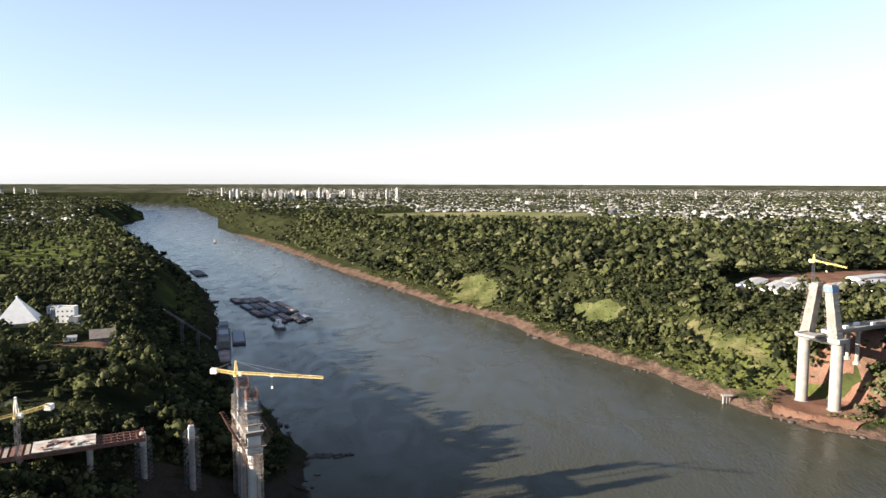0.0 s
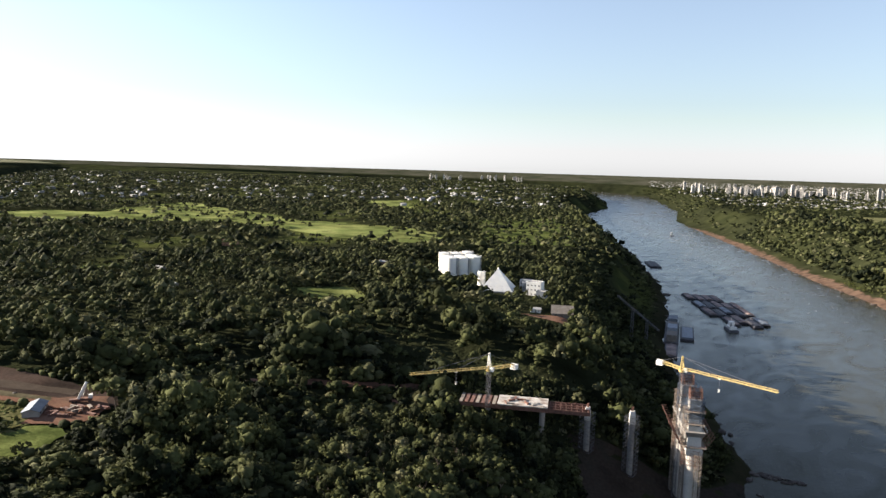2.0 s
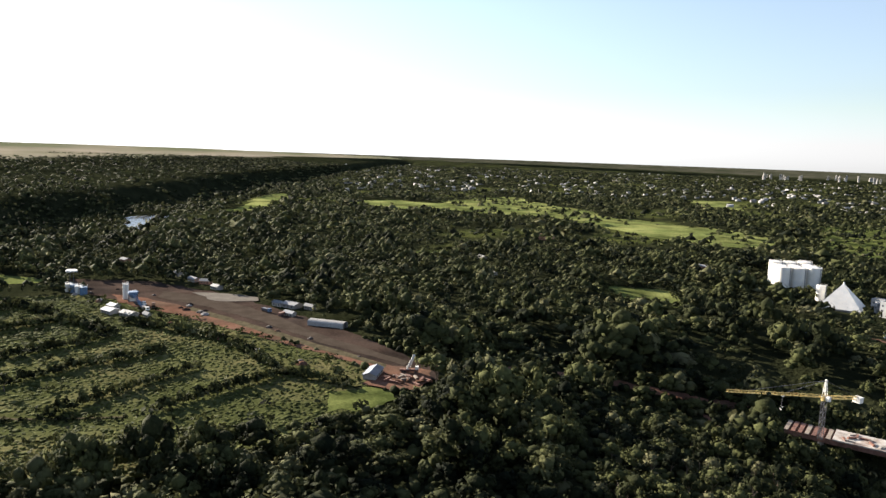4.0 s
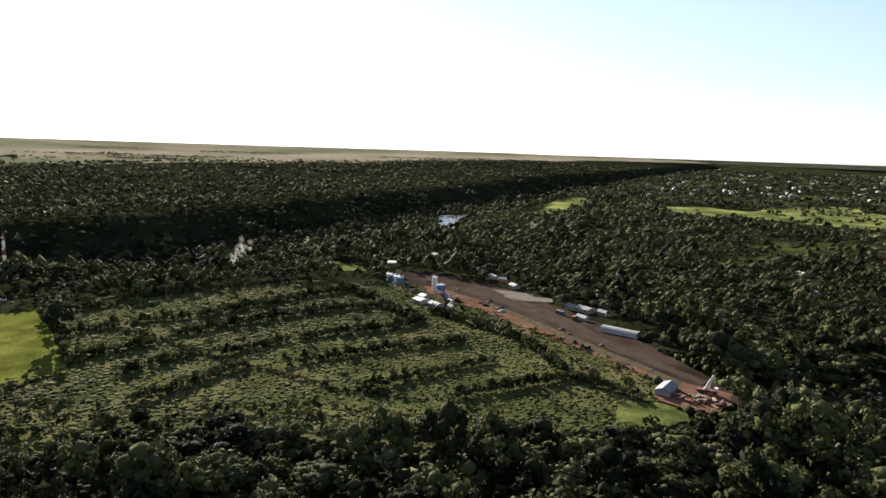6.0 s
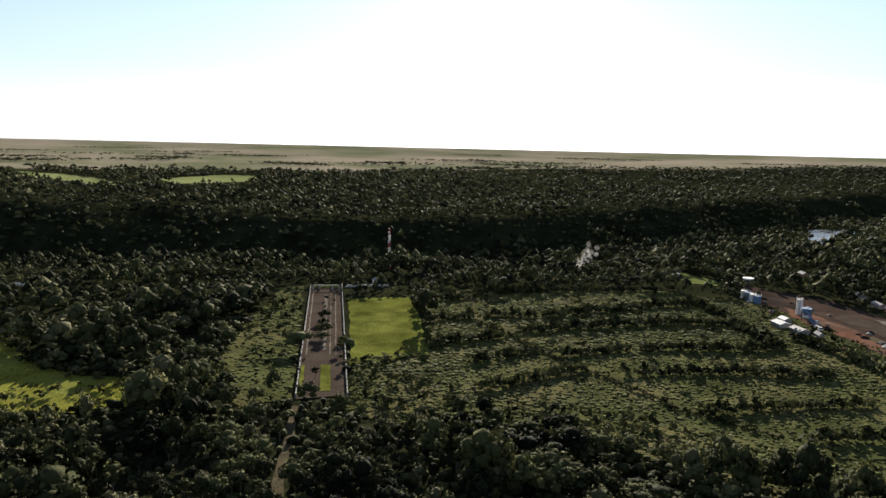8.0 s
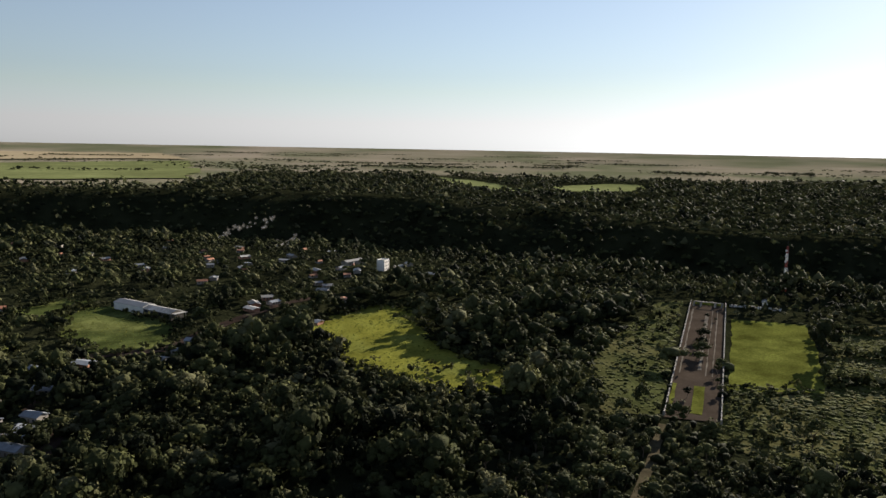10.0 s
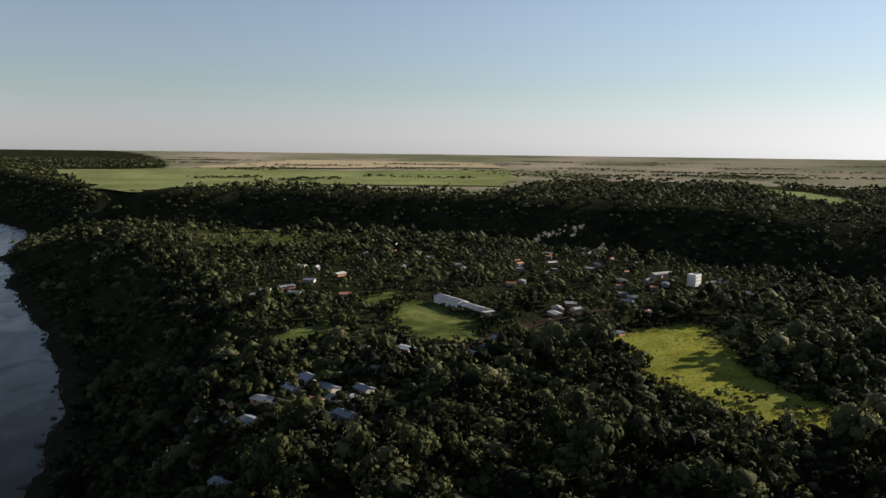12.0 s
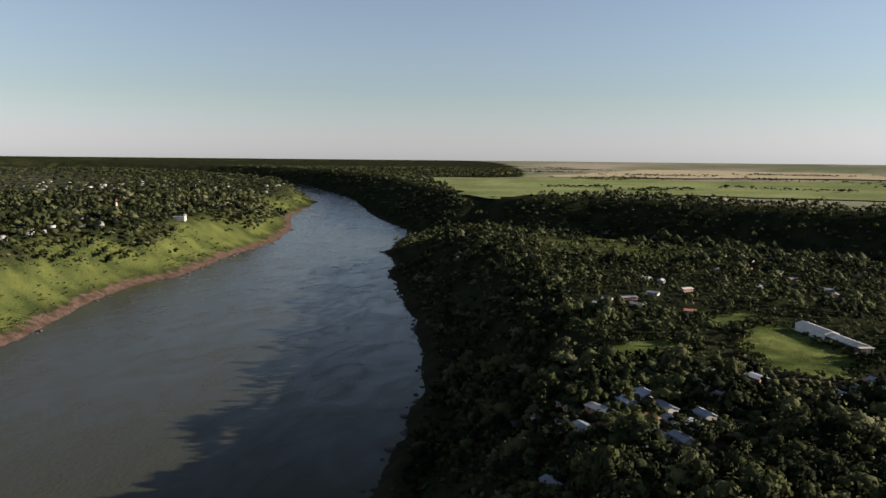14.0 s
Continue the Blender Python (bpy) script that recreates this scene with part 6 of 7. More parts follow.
rng = random.Random(8)
for i, (x, y) in enumerate(((-560, 48), (-548, 56), (-502, 128), (-486, 136), (-540, 50))):
    truck(x, y, rng.uniform(0, 180), (WHITE, RUST, BLUE, RUST)[i % 4], (STEEL_DARK, RUST, STEEL_DARK, APRON)[(i * 3) % 4], ("white", "rust-red", "blue", "rust-red")[i % 4] + " lorry parked on the works road")
pump = thing("concrete_pump", "white boom pump with its arm folded upward", "pump truck", pose(-335, 164, height(-335, 164) + 0.6, 0, 0, 60))
part("chassis", Geo().box(-5, -1.2, 0.6, 5, 1.2, 1.8), RUST, pump)
part("cab", Geo().box(3.4, -1.2, 1.8, 5.2, 1.2, 3.4), WHITE, pump)
part("boom", Geo().beam((-1, 0, 1.8), (2.6, 0, 9.6), 1.3, 1.1), WHITE, pump)
part("boom_fold", Geo().beam((2.6, 0, 9.6), (0.6, 0.9, 2.6), 0.9, 0.8), WHITE, pump)
for a in (-3.5, -2, 3.6):
    for b in (-1.15, 1.15):
        part("wheel", Geo().tube((a, b - 0.2, 0.55), (a, b + 0.2, 0.55), 0.55, 0.55, 12), TYRE, pump)
for i in range(26):
    u, v = rng.uniform(-13, 13), rng.uniform(-6, 6)
    x, y = -324 + 0.5 * u + 0.85 * v, 158 + 0.85 * u - 0.5 * v
    s = thing("steel_stack", "stack of red steel shutters and bars on the ground", "building material", pose(x, y, height(x, y) + 0.5, 0, 0, rng.uniform(0, 180)), "steel stacks")
    for k in range(rng.randint(2, 4)):
        part("bar", Geo().box(-2.5 + 0.1 * k, -0.8, 0.35 * k, 2.5, 0.8 - 0.2 * k, 0.35 * k + 0.3), (RUST, RUST, SCAFFOLD, SOIL)[i % 4], s)
for i in range(34):
    k = rng.random()
    x, y = -640 + 300 * k + rng.uniform(-8, 8), 20 + 128 * k + rng.choice((-1, 1)) * rng.uniform(10, 26)
    s = thing("rubble_heap", "low heap of earth and rubble beside the works road", "heap", pose(x, y, height(x, y) + 0.3, 0, 0, rng.uniform(0, 180)), "heaps by the works road")
    r = rng.uniform(1.6, 4.0)
    ring = lambda rr, z: [(rr * math.cos(a * 0.7) * rng.uniform(0.8, 1.2), rr * math.sin(a * 0.7) * rng.uniform(0.7, 1.1), z) for a in range(9)]
    part("mound", Geo().loft([ring(r, -0.4), ring(r * 0.7, r * 0.3), ring(r * 0.25, r * 0.5)]), (SOIL, APRON, ROCK, CONCRETE_DARK)[i % 4], s)

# ---- the walled avenue ----
def avenue():
    a, b = Vector((-278.6, -175.8, 0)), Vector((-513.5, -331, 0))
    run = (b - a).normalized()
    out = Vector((run.y, -run.x, 0))
    length = (b - a).length
    patch("road_avenue", CEM_POLY, PAVING, "paved double avenue inside a walled garden", "road", 0.45, 12.0, 0.2, 31)
    half0, half1 = 12.2, 13.3

    def at(d, s):
        """d metres along, s from -1 to 1 across."""
        p = a + run * d + out * (s * (half0 + (half1 - half0) * d / length))
        return p.x, p.y

    for s in (-1, 1):
        w = thing("garden_wall", "pale rendered boundary wall with pillars along the avenue", "wall", pose(0, 0, 0), "avenue walls")
        n = 26
        for i in range(n):
            x0, y0 = at(length * i / n, s)
            x1, y1 = at(length * (i + 1) / n, s)
            z0, z1 = height(x0, y0), height(x1, y1)
            part("wall_panel", Geo().beam((x0, y0, z0 + 1.0), (x1, y1, z1 + 1.0), 0.3, 2.4), CONCRETE_DARK, w)
            part("pillar", Geo().box(x0 - 0.35, y0 - 0.35, z0 - 0.5, x0 + 0.35, y0 + 0.35, z0 + 2.6), PLASTER, w)
        BLOCKS.extend([(*at(length * i / n, s), 5) for i in range(n + 1)])

    def strip(name, d0, d1, s0, s1, mat, label, lift):
        patch(name, [at(d0, s0), at(d1, s0), at(d1, s1), at(d0, s1)], mat, label, "lawn", lift, 12.0, 0.3, int(abs(d0) + 10 * abs(s0)))

    strip("lawn_median", 8, 50, -0.10, 0.32, LAWN, "strip of lawn between the lanes", 0.62)
    strip("lawn_side", 4, 50, -0.95, -0.78, LAWN, "grass verge inside the wall", 0.62)
    strip("lawn_end", length - 12, length - 2, -0.9, 0.9, LAWN, "grass before the end gate", 0.62)
    strip("path_median", 80, length - 40, -0.06, 0.10, APRON_PALE, "pale paved median of the avenue", 0.62)
    strip("lane_edge", 70, length - 30, -0.82, -0.76, APRON_PALE, "pale kerb line along the avenue", 0.60)
    strip("lane_edge", 70, length - 30, 0.55, 0.60, APRON_PALE, "pale kerb line along the avenue", 0.60)
    strip("lane_edge", 70, length - 30, 0.28, 0.32, APRON_PALE, "pale kerb line along the avenue", 0.60)
    gate = thing("entrance_gate", "pale gateway with pillars at the avenue's end", "gate", pose(0, 0, 0))
    for s in (-0.8, -0.4, 0.4, 0.8):
        x, y = at(length - 18, s)
        part("pillar", Geo().box(x - 0.6, y - 0.6, height(x, y) - 0.5, x + 0.6, y + 0.6, height(x, y) + 4), PLASTER, gate)
    x0, y0 = at(length - 18, -0.85)
    x1, y1 = at(length - 18, 0.85)
    part("lintel", Geo().beam((x0, y0, height(x0, y0) + 4.3), (x1, y1, height(x1, y1) + 4.3), 0.9, 0.6), PLASTER, gate)
    rg = random.Random(6)
    for d, s, k in ((96, -0.05, 0.75), (112, 0.02, 0.95), (131, -0.03, 0.8), (150, 0.0, 1.0), (163, 0.04, 0.7), (188, -0.02, 0.6), (74, 0.78, 0.8), (92, 0.86, 0.6), (58, 0.8, 0.7), (40, 0.9, 0.8), (30, -0.3, 0.7), (214, 0.5, 0.55), (222, 0.05, 0.5)):
        AVENUE_TREES.append((*at(d, s), k * rg.uniform(0.8, 0.95)))
    for i in range(12):
        x, y = at(length - 6, 1.3 + 0.24 * i)
        if i in (4, 8):
            continue
        gr = thing("niche_wall", "low white wall segment behind the meadow", "wall", pose(x, y, height(x, y) + 0.2, 0, 0, math.degrees(math.atan2(out.y, out.x))), "white wall segments")
        part("slab", Geo().box(-1.3, -0.3, -0.4, 1.3, 0.3, 1.7), WHITE, gr)
        part("coping", Geo().box(-1.45, -0.4, 1.7, 1.45, 0.4, 1.85), CONCRETE, gr)
    gable_house("garden_house", "small white garden house behind the meadow", "house", *at(length + 12, 3.2), 30, 7, 4, 3, 1, WHITE, SHEET)


AVENUE_TREES = []
LONE_TREES = [(-314, 170, 1.6, "large round-crowned tree beside the red works road"), (-385, -26, 0.8, "dark tree standing alone in the fallow field"), (-297, -131, 1.1, "tall dark tree at the edge of the fallow field"), (-345, -262, 0.75, "shade tree in the thin clearing beside the avenue"), (-388, -300, 0.85, "shade tree in the thin clearing beside the avenue"), (-430, -322, 0.8, "shade tree in the thin clearing beside the avenue"), (-402, -284, 0.7, "shade tree in the thin clearing beside the avenue")]
BLOCKS.extend([(-314, 170, 15), (-323, 187, 11), (-385, -26, 6), (-297, -131, 7)])
avenue()


def radio_mast(x, y, h, label, w=2.2, bar=0.22):
    gz = height(x, y)
    t = thing("radio_mast", label, "mast", pose(x, y, gz))
    n = 7
    for i in range(n):
        z0, z1 = h * i / n, h * (i + 1) / n
        part("section", lattice(Geo(), (0, 0, z0 - (1 if i == 0 else 0)), (0, 0, z1), w * (1 - 0.55 * i / n), 5, bar), WHITE if i % 2 else RED_PAINT, t, "white section" if i % 2 else "red section")
    part("antenna", Geo().tube((0, 0, h), (0, 0, h + 5), 0.12, 0.06, 6), STEEL_DARK, t)
    for k in range(3):
        part("dish", Geo().tube((1.2, 0, h - 4 - 5 * k), (1.8, 0, h - 4 - 5 * k), 0.9, 1.1, 12), WHITE, t)


radio_mast(-632, -334, 46, "thin red and white lattice radio mast at the plateau's edge")
radio_mast(938, -992, 42, "red and white lattice radio mast on the eastern plateau", 3.4, 0.36)
BLOCKS.extend([(936, -990, 12), (932, -1150, 17)])
box_building("clifftop_house", "white flat-roofed house above the grassy bank", "house", 941, -1161, 20, 24, 10, 7, WHITE, 2)

# ---- the village ----
HOUSES = [(26, -268), (9, -272), (-7, -261), (-27, -317), (-14, -301), (-3, -348), (13, -328), (19, -308), (29, -318), (49, -355), (63, -365), (-18, -366), (-62, -398), (-111, -395), (-123, -412), (-189, -493), (-205, -509), (-217, -704), (-245, -665), (-266, -756), (-285, -594), (-264, -525), (-252, -472), (-332, -618), (-312, -596), (-381, -585),
          (-380, -743), (-372, -528), (19, -595), (0, -623), (-204, -820), (-185, -992), (-131, -954), (-40, -400), (-192, -604), (-254, -707), (-262, -540), (-195, -509), (-274, -781), (-347, -768), (-230, -640), (-300, -690), (-150, -700), (-90, -690), (-60, -780), (-120, -800), (10, -700), (-230, -770), (-170, -880), (-100, -880), (40, -560), (-30, -560), (-300, -560), (-310, -640)]
HOUSES += [(3, -338), (-11, -319), (-10, -288), (13, -317), (7, -267), (-8, -256), (-24, -363), (43, -347), (32, -349), (25, -264), (-63, -389), (24, -596), (11, -570), (35, -580), (57, -363), (-32, -319), (-41, -366), (-221, -728), (-208, -670), (-225, -687), (-281, -664), (-251, -975), (-220, -878), (-271, -571), (-253, -511), (-246, -461), (-318, -575),
           (-414, -735), (-204, -420), (-203, -490), (-182, -477), (-179, -593), (-118, -397), (-98, -384), (-60, -918), (-364, -576), (-368, -738), (-95, -805), (-128, -756), (-151, -675), (-5, -687), (-27, -652)]
VILLAGE = [((9, 7), ZINC, PLASTER, "zinc-roofed plastered"), ((12, 8), ROOF_GREY, BRICK, "grey-roofed brick"), ((8, 6), TILE, PLASTER, "clay-tiled plastered"), ((11, 7), ROOF_GREY, PLASTER, "grey-roofed plastered"), ((14, 8), ZINC, BRICK, "long zinc-roofed brick")]
rng = random.Random(12)
BUILT = []
for i, (x, y) in enumerate(HOUSES):
    if any(math.hypot(x - p, y - q) < 13 for p, q in BUILT):
        continue
    BUILT.append((x, y))
    (w, d), roof, wall, words = VILLAGE[rng.randrange(5)]
    near = math.hypot(x, y) < 450
    if near and rng.random() < 0.6:
        roof, words = ZINC, words.split("-")[0] and "weathered zinc-roofed"
    gable_house("house", "small %s village house among trees" % words, "house", x, y, rng.uniform(0, 180) if not near else 130 + rng.uniform(-12, 12), w * rng.uniform(0.7, 1.1), d * 0.9, rng.uniform(2.3, 2.7), rng.uniform(0.7, 1.2), wall, roof, "village houses")
for x, y, w, d in ((-29, -313, 15, 10), (-20, -318, 9, 7), (-16, -335, 12, 7), (-6, -352, 10, 7), (-24, -298, 10, 6), (2, -338, 9, 6), (-34, -330, 9, 6)):
    gable_house("house", "village house under wide pale zinc roofing", "house", x, y, 128, w, d, 3.1, 1.1, PLASTER, ZINC, "village houses")
box_building("apartment_block", "white three-storey apartment block beside the meadow", "building", -346, -575, 35, 11, 8, 10, WHITE, 3)
gable_house("flat_hall", "low pale hall at the end of the village street", "hall", -335, -618, 20, 24, 8, 4, 1.2, PLASTER, SHEET)


def long_hall():
    x, y = -117, -507
    t = thing("long_hall", "very long hall with a pale shallow roof in two lengths", "hall", pose(x, y, height(x, y), 0, 0, 115.5))
    for a0, a1, h, wall, roof in ((-30, 2, 5.6, WHITE, SHEET), (2, 31, 4.8, APRON_PALE, ROOF_GREY)):
        g = Geo().box(a0, -5.2, -1.5, a1, 5.2, h)
        for a, rev in ((a0, 0), (a1, 1)):
            g.add([(a, -5.2, h), (a, 5.2, h), (a, 0, h + 1.5)], [(0, 1, 2) if rev else (2, 1, 0)])
        part("wall", g, wall, t)
        for s in (-1, 1):
            for k in range(6):
                b0, b1 = a0 + (a1 - a0) * k / 6, a0 + (a1 - a0) * (k + 0.985) / 6
                e = [(b0, s * 5.8, h - 0.15), (b1, s * 5.8, h - 0.15), (b1, 0, h + 1.55), (b0, 0, h + 1.55)]
                part("roof_sheet", Geo().add(e + [(p, q, r + 0.15) for p, q, r in e], [(0, 1, 2, 3), (7, 6, 5, 4), (0, 4, 5, 1), (1, 5, 6, 2), (2, 6, 7, 3), (3, 7, 4, 0)]), roof, t)
    for k in range(4):
        for s in (-1, 1):
            part("window", Geo().box(3 + 7.0 * k, s * 5.2 - 0.05, 2.6, 7 + 7.0 * k, s * 5.2 + 0.05, 4), GLASS, t)
    for b in (-4, 0, 4):
        part("post", Geo().beam((34.5, b, -1), (34.5, b, 4.6), 0.3), CONCRETE, t)
    part("canopy", Geo().box(31.1, -5, 4.6, 35, 5, 4.85), ROOF_GREY, t)
    for k in range(-32, 33, 8):
        BLOCKS.append((x + math.cos(radians(115.5)) * k, y + math.sin(radians(115.5)) * k, 13))


long_hall()
patch("road_village", [(-60, -412), (-105, -402), (-150, -440), (-200, -478), (-260, -500), (-262, -508), (-200, -488), (-148, -450), (-104, -412), (-62, -420)], APRON, "trodden brown village lane", "road", 0.45, 8.0, 0.8, 41)
BLOCKS.extend([(-80, -409, 8), (-125, -425, 8), (-150, -445, 8), (-175, -463, 8), (-200, -482, 8), (-230, -492, 8)])
patch("road_street", [(-20, -280), (-35, -300), (-30, -345), (-60, -400), (-66, -396), (-38, -345), (-42, -300), (-28, -276)], APRON, "rutted brown earth street between the houses", "road", 0.45, 8.0, 0.8, 42)
patch("ground_yards", [(35, -300), (12, -300), (-20, -312), (-36, -320), (-20, -330), (14, -315), (30, -310)], SOIL, "bare earth yards between the village houses", "ground", 0.4, 8.0, 1.5, 43)


# ---- the far town ----
SIZES = ((16, 14, 50), (20, 16, 62), (14, 14, 42), (26, 14, 36), (18, 18, 74))
TOWERS = []
for k, (w, d, h) in enumerate(SIZES):
    ms = []
    ms.append(("wall", Geo().box(-w / 2, -d / 2, -8, w / 2, d / 2, h).mesh("wall"), PALE_CONCRETE))
    g = Geo()
    for s in range(int(h / 3.2)):
        for sg in (-1, 1):
            z0, z1, a, b = 3.2 * s + 1, 3.2 * s + 2.4, w / 2 + 0.06, d / 2 + 0.06
            g.add([(-a + 1, sg * b, z0), (a - 1, sg * b, z0), (a - 1, sg * b, z1), (-a + 1, sg * b, z1)], [(0, 1, 2, 3) if sg < 0 else (3, 2, 1, 0)])
            g.add([(sg * a, -b + 1, z0), (sg * a, b - 1, z0), (sg * a, b - 1, z1), (sg * a, -b + 1, z1)], [(0, 1, 2, 3) if sg > 0 else (3, 2, 1, 0)])
    ms.append(("glazing", g.mesh("glazing"), GLASS))
    ms.append(("roof_house", Geo().box(-w / 4, -d / 4, h, w / 4, d / 4, h + 5).mesh("roof_house"), PLASTER))
    for _, me, mat in ms:
        me.materials.append(mat)
    TOWERS.append(ms)


def place_tower(yaw, dist, s, k, turn):
    x, y = CX - math.sin(radians(yaw)) * dist, CY + math.cos(radians(yaw)) * dist
    f = far_factor(x, y)
    q = warp([(x, y, 82)])[0]
    t = thing("high_rise", "pale high-rise block of the distant town", "high-rise", Matrix.LocRotScale(Vector(q), Euler((0, 0, turn)), Vector((s * f, s * f, s * f))), "high-rise blocks")
    for nm, me, _ in TOWERS[k]:
        part(nm, me, None, t)


rng = random.Random(21)
for i in range(100):
    u = rng.random()
    px = 385 + 330 * (0.5 + (rng.random() + rng.random() - 1) * 0.5) if i > 6 else (398, 418, 446, 689, 706, 512, 570)[i]
    place_tower(math.degrees(math.atan((784 - px) / 1234)), rng.uniform(4700, 6200), rng.uniform(0.75, 1.05), rng.choice((0, 1, 2, 3, 0, 2)) if i > 6 else (4, 1, 2, 4, 4, 1, 4)[i], rng.uniform(0, 1.5))
for i in range(24):
    place_tower(rng.uniform(30, 38), rng.uniform(7500, 9500), rng.uniform(0.7, 1.0), rng.randrange(4), rng.uniform(0, 1.5))
for i in range(14):
    place_tower(-rng.uniform(2, 34), rng.uniform(5500, 8000), rng.uniform(0.5, 0.8), rng.randrange(4), rng.uniform(0, 1.5))


TOWN = material("town_houses", (0.25, 0.24, 0.225), 0.8, vary=0.1, scale=0.02, island=0.45)


def sprawl(name, n, yaw0, yaw1, d0, d1, label, seed, size=1.0, bunch=0.35):
    """Thousands of small far houses in one mesh."""
    rg = np.random.default_rng(seed)
    d = np.sqrt(rg.uniform(d0 * d0, d1 * d1, n * 4)) if d1 < 2500 else np.exp(rg.uniform(math.log(d0), math.log(d1), n * 4))
    a = np.radians(rg.uniform(yaw0, yaw1, n * 4))
    x, y = CX - np.sin(a) * d, CY + np.cos(a) * d
    h, dw, de, river, east, beyond, s = cover(x, y)
    ok = ~river & (np.minimum(dw, de) > 120) & ~inside(x, y, EAST_POLY) & (wave(x / 1.5, y / 1.5, 2, 6) > bunch - 0.7)
    ok = np.flatnonzero(ok)[:n]
    vs, fs = [], []
    base = np.array([(-1, -1, 0), (1, -1, 0), (1, 1, 0), (-1, 1, 0), (-1, -1, 1), (1, -1, 1), (1, 1, 1), (-1, 1, 1), (-1, 0, 1.45), (1, 0, 1.45)])
    quads = np.array([(0, 1, 5, 4), (1, 2, 6, 5), (2, 3, 7, 6), (3, 0, 4, 7), (4, 5, 9, 8), (8, 9, 6, 7)])
    for j, i in enumerate(ok):
        f = far_factor(x[i], y[i])
        p = warp([(x[i], y[i], h[i] + 1)])[0]
        w, l, z = rg.uniform(4, 9) * size, rg.uniform(4, 7) * size, rg.uniform(3, 6) * size
        t = rg.uniform(0, 3.14)
        c, sn = math.cos(t), math.sin(t)
        b = base * np.array([w, l, z]) * f
        vs.append(np.stack([b[:, 0] * c - b[:, 1] * sn + p[0], b[:, 0] * sn + b[:, 1] * c + p[1], b[:, 2] + p[2]], -1))
        fs.append(quads + 10 * j)
    me = big_mesh(name, np.concatenate(vs), np.concatenate(fs), TOWN)
    tagged(new(name, me), label, "town", kind="stuff")


sprawl("town", 6500, -36, 2, 2100, 14000, "white low houses of the town strewn among trees", 51, 0.72, 0.2)
sprawl("town", 1500, 2, 20, 3400, 14000, "white low houses of the far town", 52, 0.9)
sprawl("town", 500, 24, 70, 2200, 8000, "scattered white houses on the far western plateau", 53, 1.2)
sprawl("town", 450, 205, 245, 900, 3600, "small houses among trees on the eastern plateau", 54, 0.9)
sprawl("warehouses", 46, -34, -6, 2300, 5000, "long white warehouses of the town's edge", 55, 2.3)

for (ax, ay), (bx, by) in zip(((-342, 186), (-342, 197), (-332, 225), (-320, 253), (-302, 267), (-271, 282)), ((-342, 197), (-332, 225), (-320, 253), (-302, 267), (-271, 282), (-239, 302))):
    BLOCKS.extend([(ax, ay, 6), ((ax + bx) / 2, (ay + by) / 2, 6)])


# the gap in the woods above the bend of the tributary
BLOCKS.extend([(-1020, 84, 26), (-1065, 95, 32), (-1120, 112, 36), (-1175, 120, 36)])


